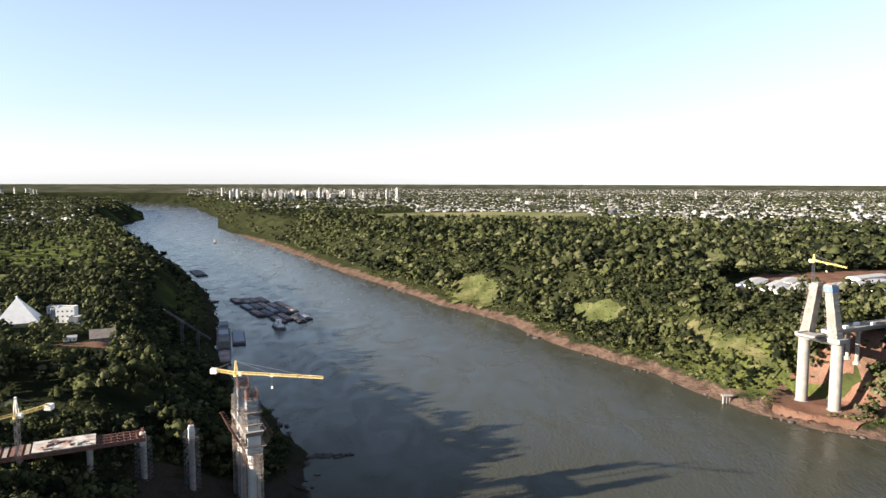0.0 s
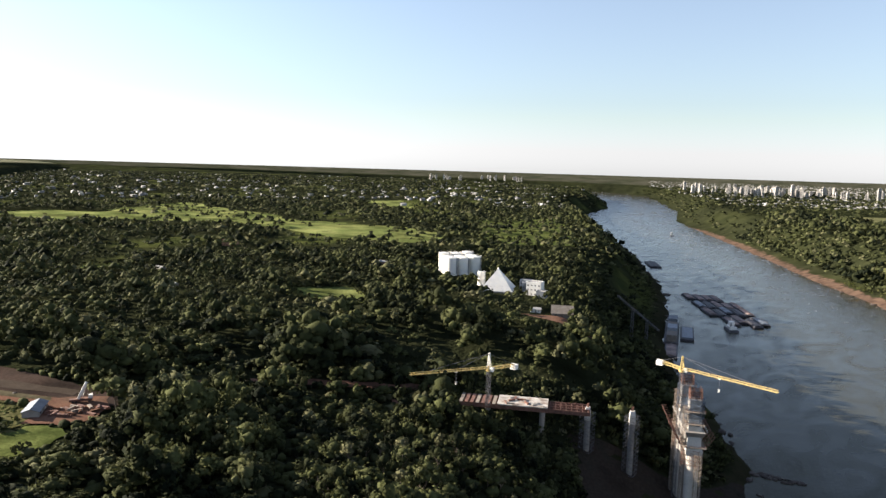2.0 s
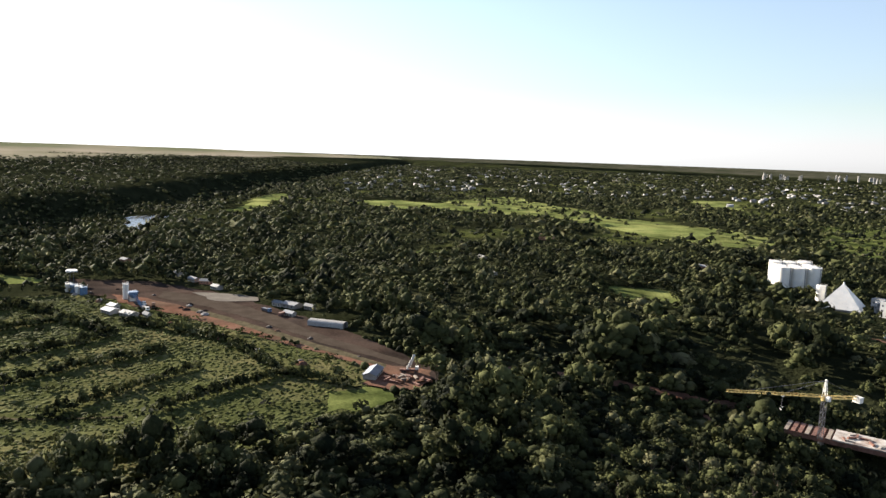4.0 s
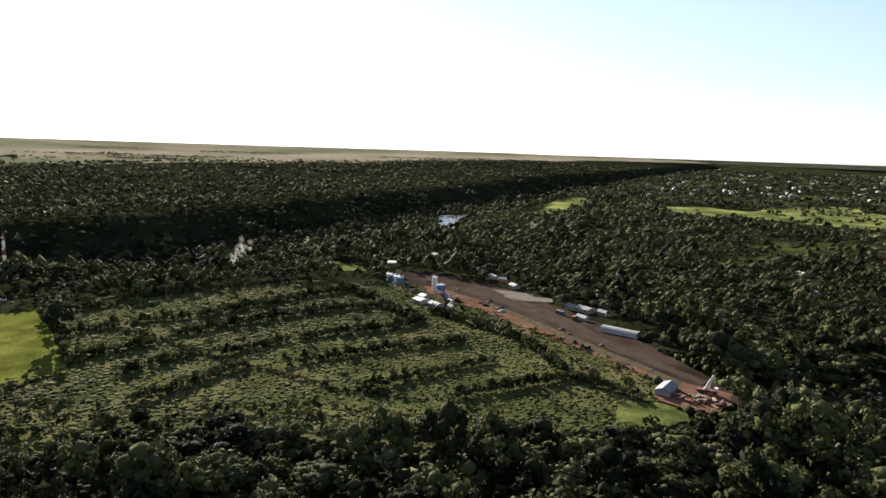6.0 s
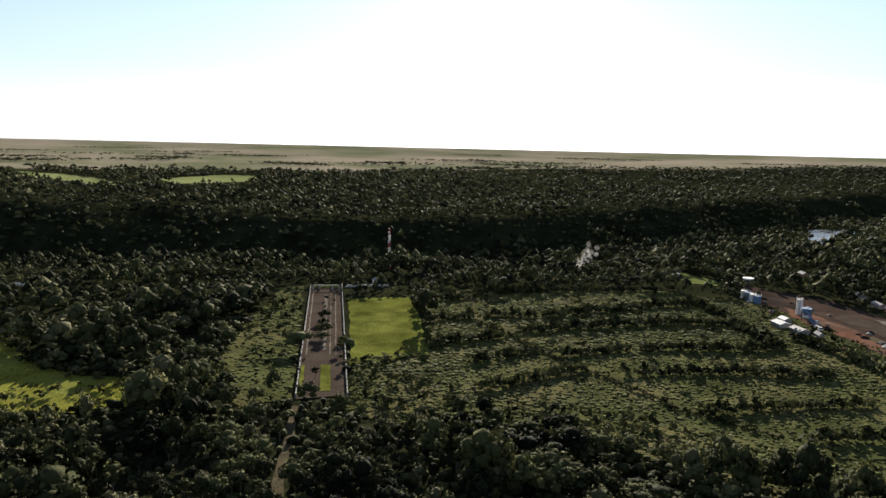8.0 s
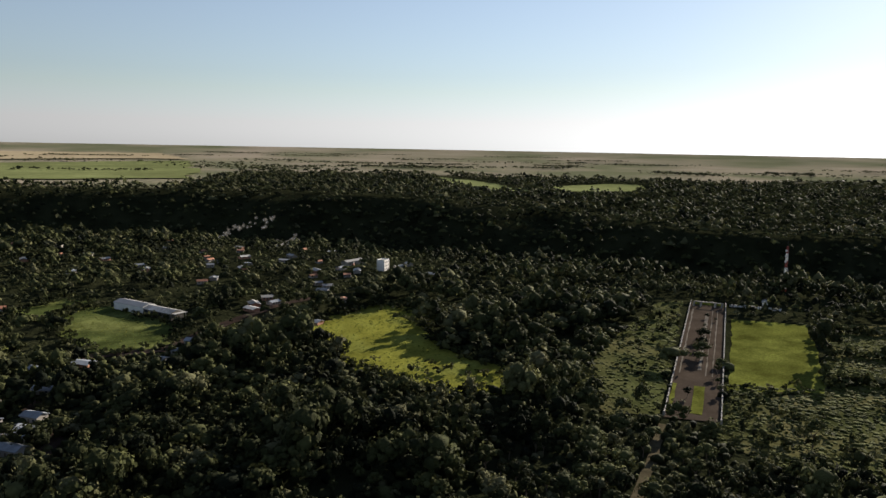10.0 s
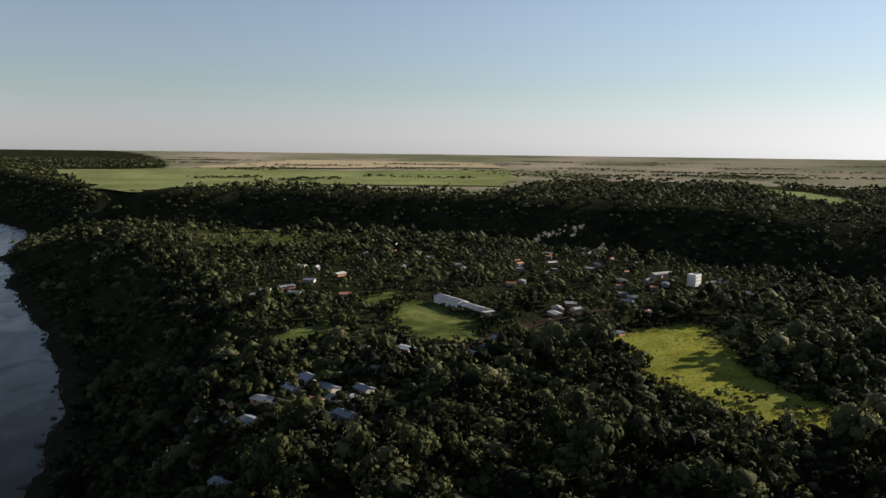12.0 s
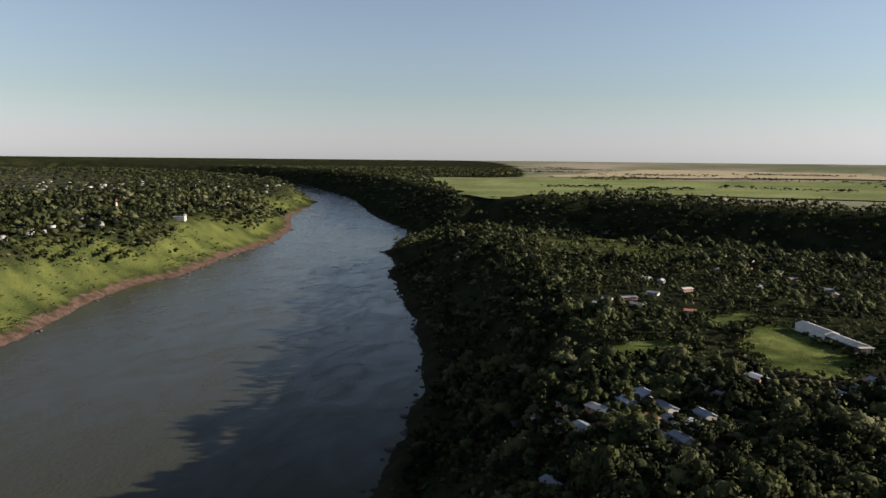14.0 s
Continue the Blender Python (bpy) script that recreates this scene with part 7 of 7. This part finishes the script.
def forests():
    rng = np.random.default_rng(5)
    # the nearest trees, each a thing of its own
    x, y, rg = sample(150, 330, 20, 226, 7.4, 31)
    ok, h = wooded(x, y, rg)
    x, y, h = x[ok], y[ok], h[ok]
    d = np.hypot(x - CX, y - CY)
    # a stretch of wood on the bank below the bridge works and a stretch behind it
    own = inside(x, y, [(-60, 190), (-190, 150), (-235, 215), (-150, 300), (-90, 290)]) | inside(x, y, [(-150, -60), (-215, -60), (-250, -150), (-170, -205)])
    chosen = np.flatnonzero(own)[:290]
    own[:] = False
    own[chosen] = True
    trunk = Geo()
    trunk.tube((0, 0, -1.5), (0.15, 0.1, 5.5), 0.32, 0.2, 8, False)
    for k in range(5):
        a = k * 1.3
        trunk.tube((0.1, 0.08, 3.2 + 0.4 * k), (math.cos(a) * 2.2, math.sin(a) * 2.2, 6.2 + 0.5 * k), 0.14, 0.06, 6, False)
    trunk_mesh = trunk.mesh("trunk")
    trunk_mesh.materials.append(BARK)
    meshes = []
    for v, f, rn in NEAR_CROWNS:
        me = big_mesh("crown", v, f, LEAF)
        tint(me, np.full(len(v), len(meshes) / 5))
        round_off(me, rn)
        meshes.append(me)
    for i in chosen:
        stand = 1 + 0.42 * min(1.0, max(-0.62, 1.5 * float(wave(x[i] * 7, y[i] * 7, 0, 6))))
        s = rng.uniform(0.55, 1.2) * math.sqrt(stand)
        m = Matrix.LocRotScale((x[i], y[i], h[i] - 0.2), Euler((0, 0, rng.uniform(0, 6.28))), Vector((s, s, math.sqrt(s * stand) * rng.uniform(0.75, 1.15))))
        t = thing("tree", "broad-leaved tree with a rounded dark green crown", "tree", m, "trees of the plateau wood")
        part("trunk", trunk_mesh, None, t)
        part("crown", meshes[int(rng.integers(0, len(meshes)))], None, t)
    for tx, ty, s in AVENUE_TREES:
        m = Matrix.LocRotScale((tx, ty, height(tx, ty)), Euler((0, 0, rng.uniform(0, 6.28))), Vector((s, s, s * 0.95)))
        t = thing("tree", "young shade tree in the walled avenue", "tree", m, "avenue trees")
        part("trunk", trunk_mesh, None, t)
        part("crown", meshes[int(rng.integers(0, len(meshes)))], None, t)
    for tx, ty, s, words in LONE_TREES:
        m = Matrix.LocRotScale((tx, ty, height(tx, ty)), Euler((0, 0, rng.uniform(0, 6.28))), Vector((s, s, s * 0.95)))
        t = thing("tree", words, "tree", m)
        part("trunk", trunk_mesh, None, t)
        part("crown", meshes[4 if s > 1.2 else 3], None, t)
    rest = ~own
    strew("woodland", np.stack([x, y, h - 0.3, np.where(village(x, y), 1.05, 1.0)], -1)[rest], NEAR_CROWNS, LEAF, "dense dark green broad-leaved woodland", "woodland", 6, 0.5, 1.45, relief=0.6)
    # the woods further off
    for r0, r1, gap, crowns, lo, hi, seed, keep in ((330, 560, 8.0, HALF_CROWNS, 0.6, 1.55, 32, 0.05), (560, 950, 8.7, MID_CROWNS, 0.65, 1.55, 33, 0.1), (950, 2300, 14.6, FAR_CROWNS, 0.85, 1.75, 34, 0)):
        x, y, rg = sample(r0, r1, -36, 235, gap, seed)
        ok, h = wooded(x, y, rg)
        ok &= ~(village(x, y) & (rg.random(x.shape) < keep))
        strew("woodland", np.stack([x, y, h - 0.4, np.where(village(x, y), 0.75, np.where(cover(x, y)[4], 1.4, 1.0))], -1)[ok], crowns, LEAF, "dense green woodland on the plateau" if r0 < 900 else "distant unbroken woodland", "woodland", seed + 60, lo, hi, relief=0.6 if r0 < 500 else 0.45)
    x, y, rg = sample(2300, 7000, -36, 235, 48, 35)
    ok, h = wooded(x, y, rg)
    strew("woodland", np.stack([x, y, h - 0.5, np.full(len(x), 2.3)], -1)[ok], FAR_CROWNS, LEAF, "far woodland towards the horizon", "woodland", 9, 0.6, 1.5, far=True)
    # a second, closer layer of crowns in the woods of the eastern shore
    x, y, rg = sample(560, 1500, -36, 24, 10.5, 41)
    ok, h = wooded(x, y, rg)
    ok &= cover(x, y)[4]
    strew("woodland", np.stack([x, y, h - 0.5, np.full(len(x), 1.2)], -1)[ok], MID_CROWNS, LEAF, "close-grown woodland on the eastern shore", "woodland", 101, 0.7, 1.35, relief=0.42)
    # bushes on the banks
    x, y, rg = sample(150, 1500, -36, 235, 6.5, 35)
    h, dw, de, river, east, beyond, s = cover(x, y)
    d = np.hypot(x - CX, y - CY)
    ok = ~river & (np.minimum(dw, de) > 14) & (np.minimum(dw, de) < np.where(east, 120, 60)) & (rg.random(x.shape) < np.where(east, 0.85, 0.7))
    ok &= ~((d > 900) & (rg.random(x.shape) < 0.5)) & ~inside(x, y, CUT_POLY)
    for bx, by, r in BLOCKS:
        ok &= (x - bx) ** 2 + (y - by) ** 2 > r * r
    for poly in (SLOPE1_POLY, SLOPE2_POLY, SLOPE3_POLY):
        ok &= ~inside(x, y, poly) | (rg.random(x.shape) < 0.25)
    ok &= ~inside(x, y, GRASSBANK_POLY) | (rg.random(x.shape) < 0.3)
    # western bushes use the darker leaf colour in place of the bank's shade
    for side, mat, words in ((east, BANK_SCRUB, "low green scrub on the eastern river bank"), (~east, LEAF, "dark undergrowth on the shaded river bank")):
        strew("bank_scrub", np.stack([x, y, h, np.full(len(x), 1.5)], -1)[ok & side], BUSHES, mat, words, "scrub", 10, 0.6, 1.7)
    # low growth filling the gaps under and between the trees
    x, y, rg = sample(150, 430, 20, 226, 5.0, 40)
    h, dw, de, river, east, beyond, s = cover(x, y)
    ok = ~river & (dw > 60) & (rg.random(x.shape) < 0.85)
    for poly in OPEN:
        ok &= ~inside(x, y, poly)
    for bx, by, rr in HOUSE_SPOTS + BLOCKS:
        ok &= (x - bx) ** 2 + (y - by) ** 2 > (0.8 * rr) ** 2
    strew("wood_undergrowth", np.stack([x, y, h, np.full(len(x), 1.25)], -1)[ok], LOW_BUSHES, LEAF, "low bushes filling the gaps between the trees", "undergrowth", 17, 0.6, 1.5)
    # rough growth in the overgrown field
    x, y, rg = sample(200, 720, 60, 140, 2.25, 36)
    ok = (inside(x, y, CROP_POLY) | inside(x, y, GAP_POLY) | inside(x, y, SCRUB_POLY) | inside(x, y, SPARSE_POLY) | inside(x, y, HEADLAND_POLY)) & ~inside(x, y, WORKYARD_POLY) & ~inside(x, y, ROUGH2_POLY) & (rg.random(x.shape) < np.where(inside(x, y, SPARSE_POLY), 0.4, 0.82))
    ok &= np.abs(line_distance(x, y, FOOT)) > 3.0
    h = cover(x, y)[0]
    strew("field_scrub_growth", np.stack([x, y, h, np.full(len(x), 1.12)], -1)[ok], TUFTS, SCRUB, "knee-high weeds and bushes of the fallow field", "weeds", 11, 0.5, 1.1)
    x, y, rg = sample(200, 620, 95, 190, 3.0, 37)
    ok = (inside(x, y, YELLOW_POLY) | inside(x, y, LAWN2_POLY) ) & (rg.random(x.shape) < 0.5)
    h = cover(x, y)[0]
    x2, y2, rg = sample(500, 1300, -36, 12, 3.4, 42)
    ok2 = (inside(x2, y2, SLOPE1_POLY) | inside(x2, y2, SLOPE2_POLY) | inside(x2, y2, SLOPE3_POLY)) & (rg.random(x2.shape) < 0.4)
    strew("slope_growth", np.stack([x2, y2, cover(x2, y2)[0] + 1.6, np.full(len(x2), 1.3)], -1)[ok2], GRASS_TUFTS, BANK_SCRUB, "tall pale grass on the eastern slope", "grass", 18, 0.5, 1.2)
    strew("meadow_growth", np.stack([x, y, h + 0.1, np.full(len(x), 0.75)], -1)[ok], GRASS_TUFTS, GRASSY, "sunlit tufts of rough meadow grass", "grass", 12, 0.5, 1.1)
    x, y, rg = sample(200, 720, 60, 170, 6.5, 38)
    ok = (inside(x, y, SCRUB_POLY) & (rg.random(x.shape) < 0.9)) | (inside(x, y, HEADLAND_POLY) & (rg.random(x.shape) < 0.12)) | (inside(x, y, SPARSE_POLY) & (rg.random(x.shape) < 0.2)) | (inside(x, y, GAP_POLY) & (rg.random(x.shape) < 0.35)) | (inside(x, y, CROP_POLY) & (rg.random(x.shape) < 0.06))
    ok &= ~inside(x, y, WORKYARD_POLY) & ~inside(x, y, ROUGH2_POLY)
    ok |= inside(x, y, YELLOW_POLY) & (wave(x * 5, y * 5, 1, 6) > 0.3) & (rg.random(x.shape) < 0.6)
    h = cover(x, y)[0]
    strew("thicket", np.stack([x, y, h, np.full(len(x), 1.6)], -1)[ok], BUSHES, LEAF, "bushes scattered over the fallow land", "bushes", 14, 0.5, 1.5)
    # bushes crowding in on the edges of the clearings
    pts = []
    for poly in (YELLOW_POLY, LAWN2_POLY, CLEAR_POLY, CLEAR2_POLY, GLADE1_POLY, GLADE2_POLY, STRIP_POLY):
        for (ax, ay), (bx, by) in zip(poly, poly[1:] + poly[:1]):
            n = int(math.hypot(bx - ax, by - ay) / 1.3)
            t = rng.uniform(0, 1, n)
            pts.append(np.stack([ax + (bx - ax) * t + rng.normal(0, 3.2, n), ay + (by - ay) * t + rng.normal(0, 3.2, n)], -1))
    pts = np.concatenate(pts)
    strew("clearing_edge", np.stack([pts[:, 0], pts[:, 1], cover(pts[:, 0], pts[:, 1])[0], np.full(len(pts), 1.5)], -1), BUSHES, LEAF, "bushes crowding the edges of the clearings", "bushes", 16, 0.5, 1.6)
    x, y, rg = sample(150, 620, -5, 60, 3.6, 39)
    h, dw, de, river, east, beyond, sv = cover(x, y)
    ok = inside(x, y, [(-40, 300), (-130, 270), (-230, 270), (-260, 330), (-190, 400), (-150, 480), (-130, 560), (-60, 480)]) & ~river & ~inside(x, y, CUT_POLY) & (dw > 12) & (rg.random(x.shape) < 0.75)
    for bx, by in ((-106, 380), (-157, 357), (-135, 367)):
        ok &= (x - bx) ** 2 + (y - by) ** 2 > 64
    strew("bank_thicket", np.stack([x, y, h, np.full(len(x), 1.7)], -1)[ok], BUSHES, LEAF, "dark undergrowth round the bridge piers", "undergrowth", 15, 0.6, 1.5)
    # a strip of scrub between the lawn, the avenue and the woods
    rows = [[(-500, -230), (-513, -211), (-529, -197)], [(-441, -199), (-453, -185), (-464, -172)], [(-473, -167), (-485, -132), (-519, -98), (-559, -61), (-579, -36)], [(-382, -170), (-397, -161), (-424, -133)],
            [(-440, -129), (-461, -105), (-489, -71), (-515, -30), (-527, -3)], [(-365, -133), (-385, -120), (-404, -109)], [(-400, -92), (-412, -75), (-429, -61), (-447, -28), (-460, 6), (-475, 23)], [(-323, -113), (-347, -97), (-370, -82), (-381, -73)],
            [(-382, -50), (-396, -26), (-414, 7), (-426, 50)], [(-339, -6), (-344, -5), (-361, 21), (-386, 63)], [(-328, 35), (-343, 65), (-352, 90), (-360, 104)],
            [(-507, 33), (-460, 70), (-429, 88), (-358, 102), (-324, 127)], [(-597, -38), (-560, -18), (-527, -3), (-474, 27)], [(-541, -205), (-590, -140), (-630, -70)], [(px + 2.6, py - 1.9) for px, py in FOOT[3:]]]
    for i, row in enumerate(rows):
        pts = []
        for (ax, ay), (bx, by) in zip(row[:-1], row[1:]):
            n = int(math.hypot(bx - ax, by - ay) / 1.0)
            for k in range(n):
                t = k / n
                if wave(ax * 3 + k * 9, ay * 3, 2, 6) > -0.7:
                    pts.append((ax + (bx - ax) * t + rng.normal(0, 1.3), ay + (by - ay) * t + rng.normal(0, 1.3)))
        pts = np.array(pts)
        h = cover(pts[:, 0], pts[:, 1])[0]
        ob = strew("hedge", np.stack([pts[:, 0], pts[:, 1], h, np.full(len(pts), 1.0 if row[0][0] == FOOT[3][0] + 2.6 else 2.0)], -1), BUSHES, LEAF, "dark contour hedge of bushes across the fallow field", "hedge", 13 + i, 0.6, 1.3)
        tagged(ob, group="hedges of the fallow field")


forests()


def tree_belts():
    """Windbreaks and copses on the far plain."""
    rng = np.random.default_rng(17)
    strips = []
    for k in range(46):
        yaw, d, span = radians(rng.uniform(78, 205)), math.exp(rng.uniform(math.log(3000), math.log(9500))), rng.uniform(0.02, 0.13)
        far_end = d * rng.uniform(0.93, 1.07)
        strips.append(((CX - math.sin(yaw) * d, CY + math.cos(yaw) * d), (CX - math.sin(yaw + span) * far_end, CY + math.cos(yaw + span) * far_end), int(40 + span * 900), rng.choice((14, 25, 60, 110))))
    strips = [q for q in strips if all(inside(np.array([q[e][0]]), np.array([q[e][1]]), FAR_SIDE)[0] for e in (0, 1)) and not inside(np.array([q[0][0]]), np.array([q[0][1]]), FARM_POLY)[0]]
    for k, ((ax, ay), (bx, by), n, wide) in enumerate(strips + [((420, -3900), (60, -3750), 70, 60), ((-330, -4000), (-640, -3800), 60, 70), ((-820, -3600), (-1160, -3300), 70, 90), ((420, -2350), (190, -2420), 60, 8), ((480, -3500), (200, -3550), 50, 12), ((190, -2150), (-60, -2350), 60, 10), ((-100, -2600), (-520, -2500), 60, 14), ((-900, -2500), (-1300, -2900), 120, 60), ((-1700, -2900), (-2600, -2700), 110, 80), ((-2400, -1900), (-3300, -1500), 120, 90), ((-3500, -900), (-4200, 0), 130, 100), ((-2800, -3900), (-4200, -3100), 120, 90)]):
        t = rng.uniform(0, 1, n)
        x, y = ax + (bx - ax) * t + rng.normal(0, wide, n), ay + (by - ay) * t + rng.normal(0, wide, n)
        h = cover(x, y)[0]
        ob = strew("tree_belt", np.stack([x, y, h, np.full(n, 1.6)], -1), FAR_CROWNS, LEAF, "dark belt of trees between the far fields", "trees", 90 + k, 0.7, 1.4, far=True)
        tagged(ob, group="tree belts on the plain")


tree_belts()


def bank_rocks():
    """Dark broken rocks along the western waterline and the low spit."""
    rng = np.random.default_rng(23)
    vs, fs, o = [], [], 0
    shape, faces = np.array(ICO), np.array(ICO_F)
    spots = []
    for (ax, ay), (bx, by) in zip(BANK_W[8:-6], BANK_W[9:-5]):
        n = int(math.hypot(bx - ax, by - ay) / 7)
        for _ in range(n):
            t = rng.uniform()
            spots.append((ax + (bx - ax) * t + rng.normal(0, 2.8), ay + (by - ay) * t + rng.normal(0, 2.5), rng.gamma(1.6, 0.7) + 0.4))
    for _ in range(60):
        t = rng.uniform()
        spots.append((-98 + 30 * t + rng.normal(0, 2), 492 + 5 * t + rng.normal(0, 2.0), rng.uniform(0.8, 2.4)))
    for (ax, ay), (bx, by) in zip(BANK_E[8:-6], BANK_E[9:-5]):
        n = int(math.hypot(bx - ax, by - ay) / 9)
        for _ in range(n):
            t = rng.uniform()
            spots.append((ax + (bx - ax) * t + rng.normal(0, 4), ay + (by - ay) * t + rng.normal(0, 4), rng.gamma(2.0, 0.6) + 0.3))
    for x, y, r in spots:
        v = shape * (1 + rng.uniform(-0.3, 0.3, (12, 1))) * np.array([r * rng.uniform(0.8, 1.8), r, r * 0.5])
        a = rng.uniform(0, 6.28)
        v = np.stack([v[:, 0] * math.cos(a) - v[:, 1] * math.sin(a) + x, v[:, 0] * math.sin(a) + v[:, 1] * math.cos(a) + y, v[:, 2] + 0.2], -1)
        vs.append(v)
        fs.append(faces + o)
        o += 12
    me = big_mesh("bank_rocks", np.concatenate(vs), np.concatenate(fs), ROCK)
    tagged(new("bank_rocks", me), "dark broken rocks along the waterline", "rocks", kind="stuff")


bank_rocks()


def smoke_material():
    m = bpy.data.materials.new("thin_smoke")
    m.use_nodes = True
    n, k = m.node_tree.nodes, m.node_tree.links
    b = n["Principled BSDF"]
    b.inputs["Base Color"].default_value, b.inputs["Roughness"].default_value = (0.88, 0.90, 0.92, 1), 1.0
    b.inputs["Specular IOR Level"].default_value = 0.0
    lit, clear, veil, half = n.new("ShaderNodeBsdfTranslucent"), n.new("ShaderNodeBsdfTransparent"), n.new("ShaderNodeMixShader"), n.new("ShaderNodeMixShader")
    half.inputs[0].default_value, veil.inputs[0].default_value = 0.9, 0.027
    k.new(b.outputs[0], half.inputs[1])
    k.new(lit.outputs[0], half.inputs[2])
    k.new(clear.outputs[0], veil.inputs[1])
    k.new(half.outputs[0], veil.inputs[2])
    k.new(veil.outputs[0], n["Material Output"].inputs["Surface"])
    return m


SMOKE = smoke_material()


def smoke(x, y, tall, drift, seed):
    """A thin plume of many faint puffs drifting off."""
    rng = np.random.default_rng(seed)
    z0 = height(x, y) + 6
    vs, fs, o = [], [], 0
    shape, faces = np.array(ICO), np.array(ICO_F)
    for i in range(70):
        t = rng.uniform() ** 1.3
        r = 0.7 + 2.4 * t * rng.uniform(0.4, 1.2)
        c = np.array([x + drift[0] * t * t, y + drift[1] * t * t, z0 + tall * t]) + rng.normal(0, 0.6 + 3.4 * t, 3)
        vs.append(shape * (1 + rng.uniform(-0.25, 0.25, (12, 1))) * r + c)
        fs.append(faces + o)
        o += 12
    me = big_mesh("smoke", np.concatenate(vs), np.concatenate(fs), SMOKE)
    me.shade_smooth()
    ob = tagged(new("smoke", me), "thin pale smoke rising from a fire in the trees", "smoke", kind="stuff")
    ob.visible_shadow = False


smoke(-688, -152, 16, (-6, 14), 71)
smoke(-275, -890, 34, (-80, 14), 72)
smoke(-330, -860, 20, (-40, 15), 73)
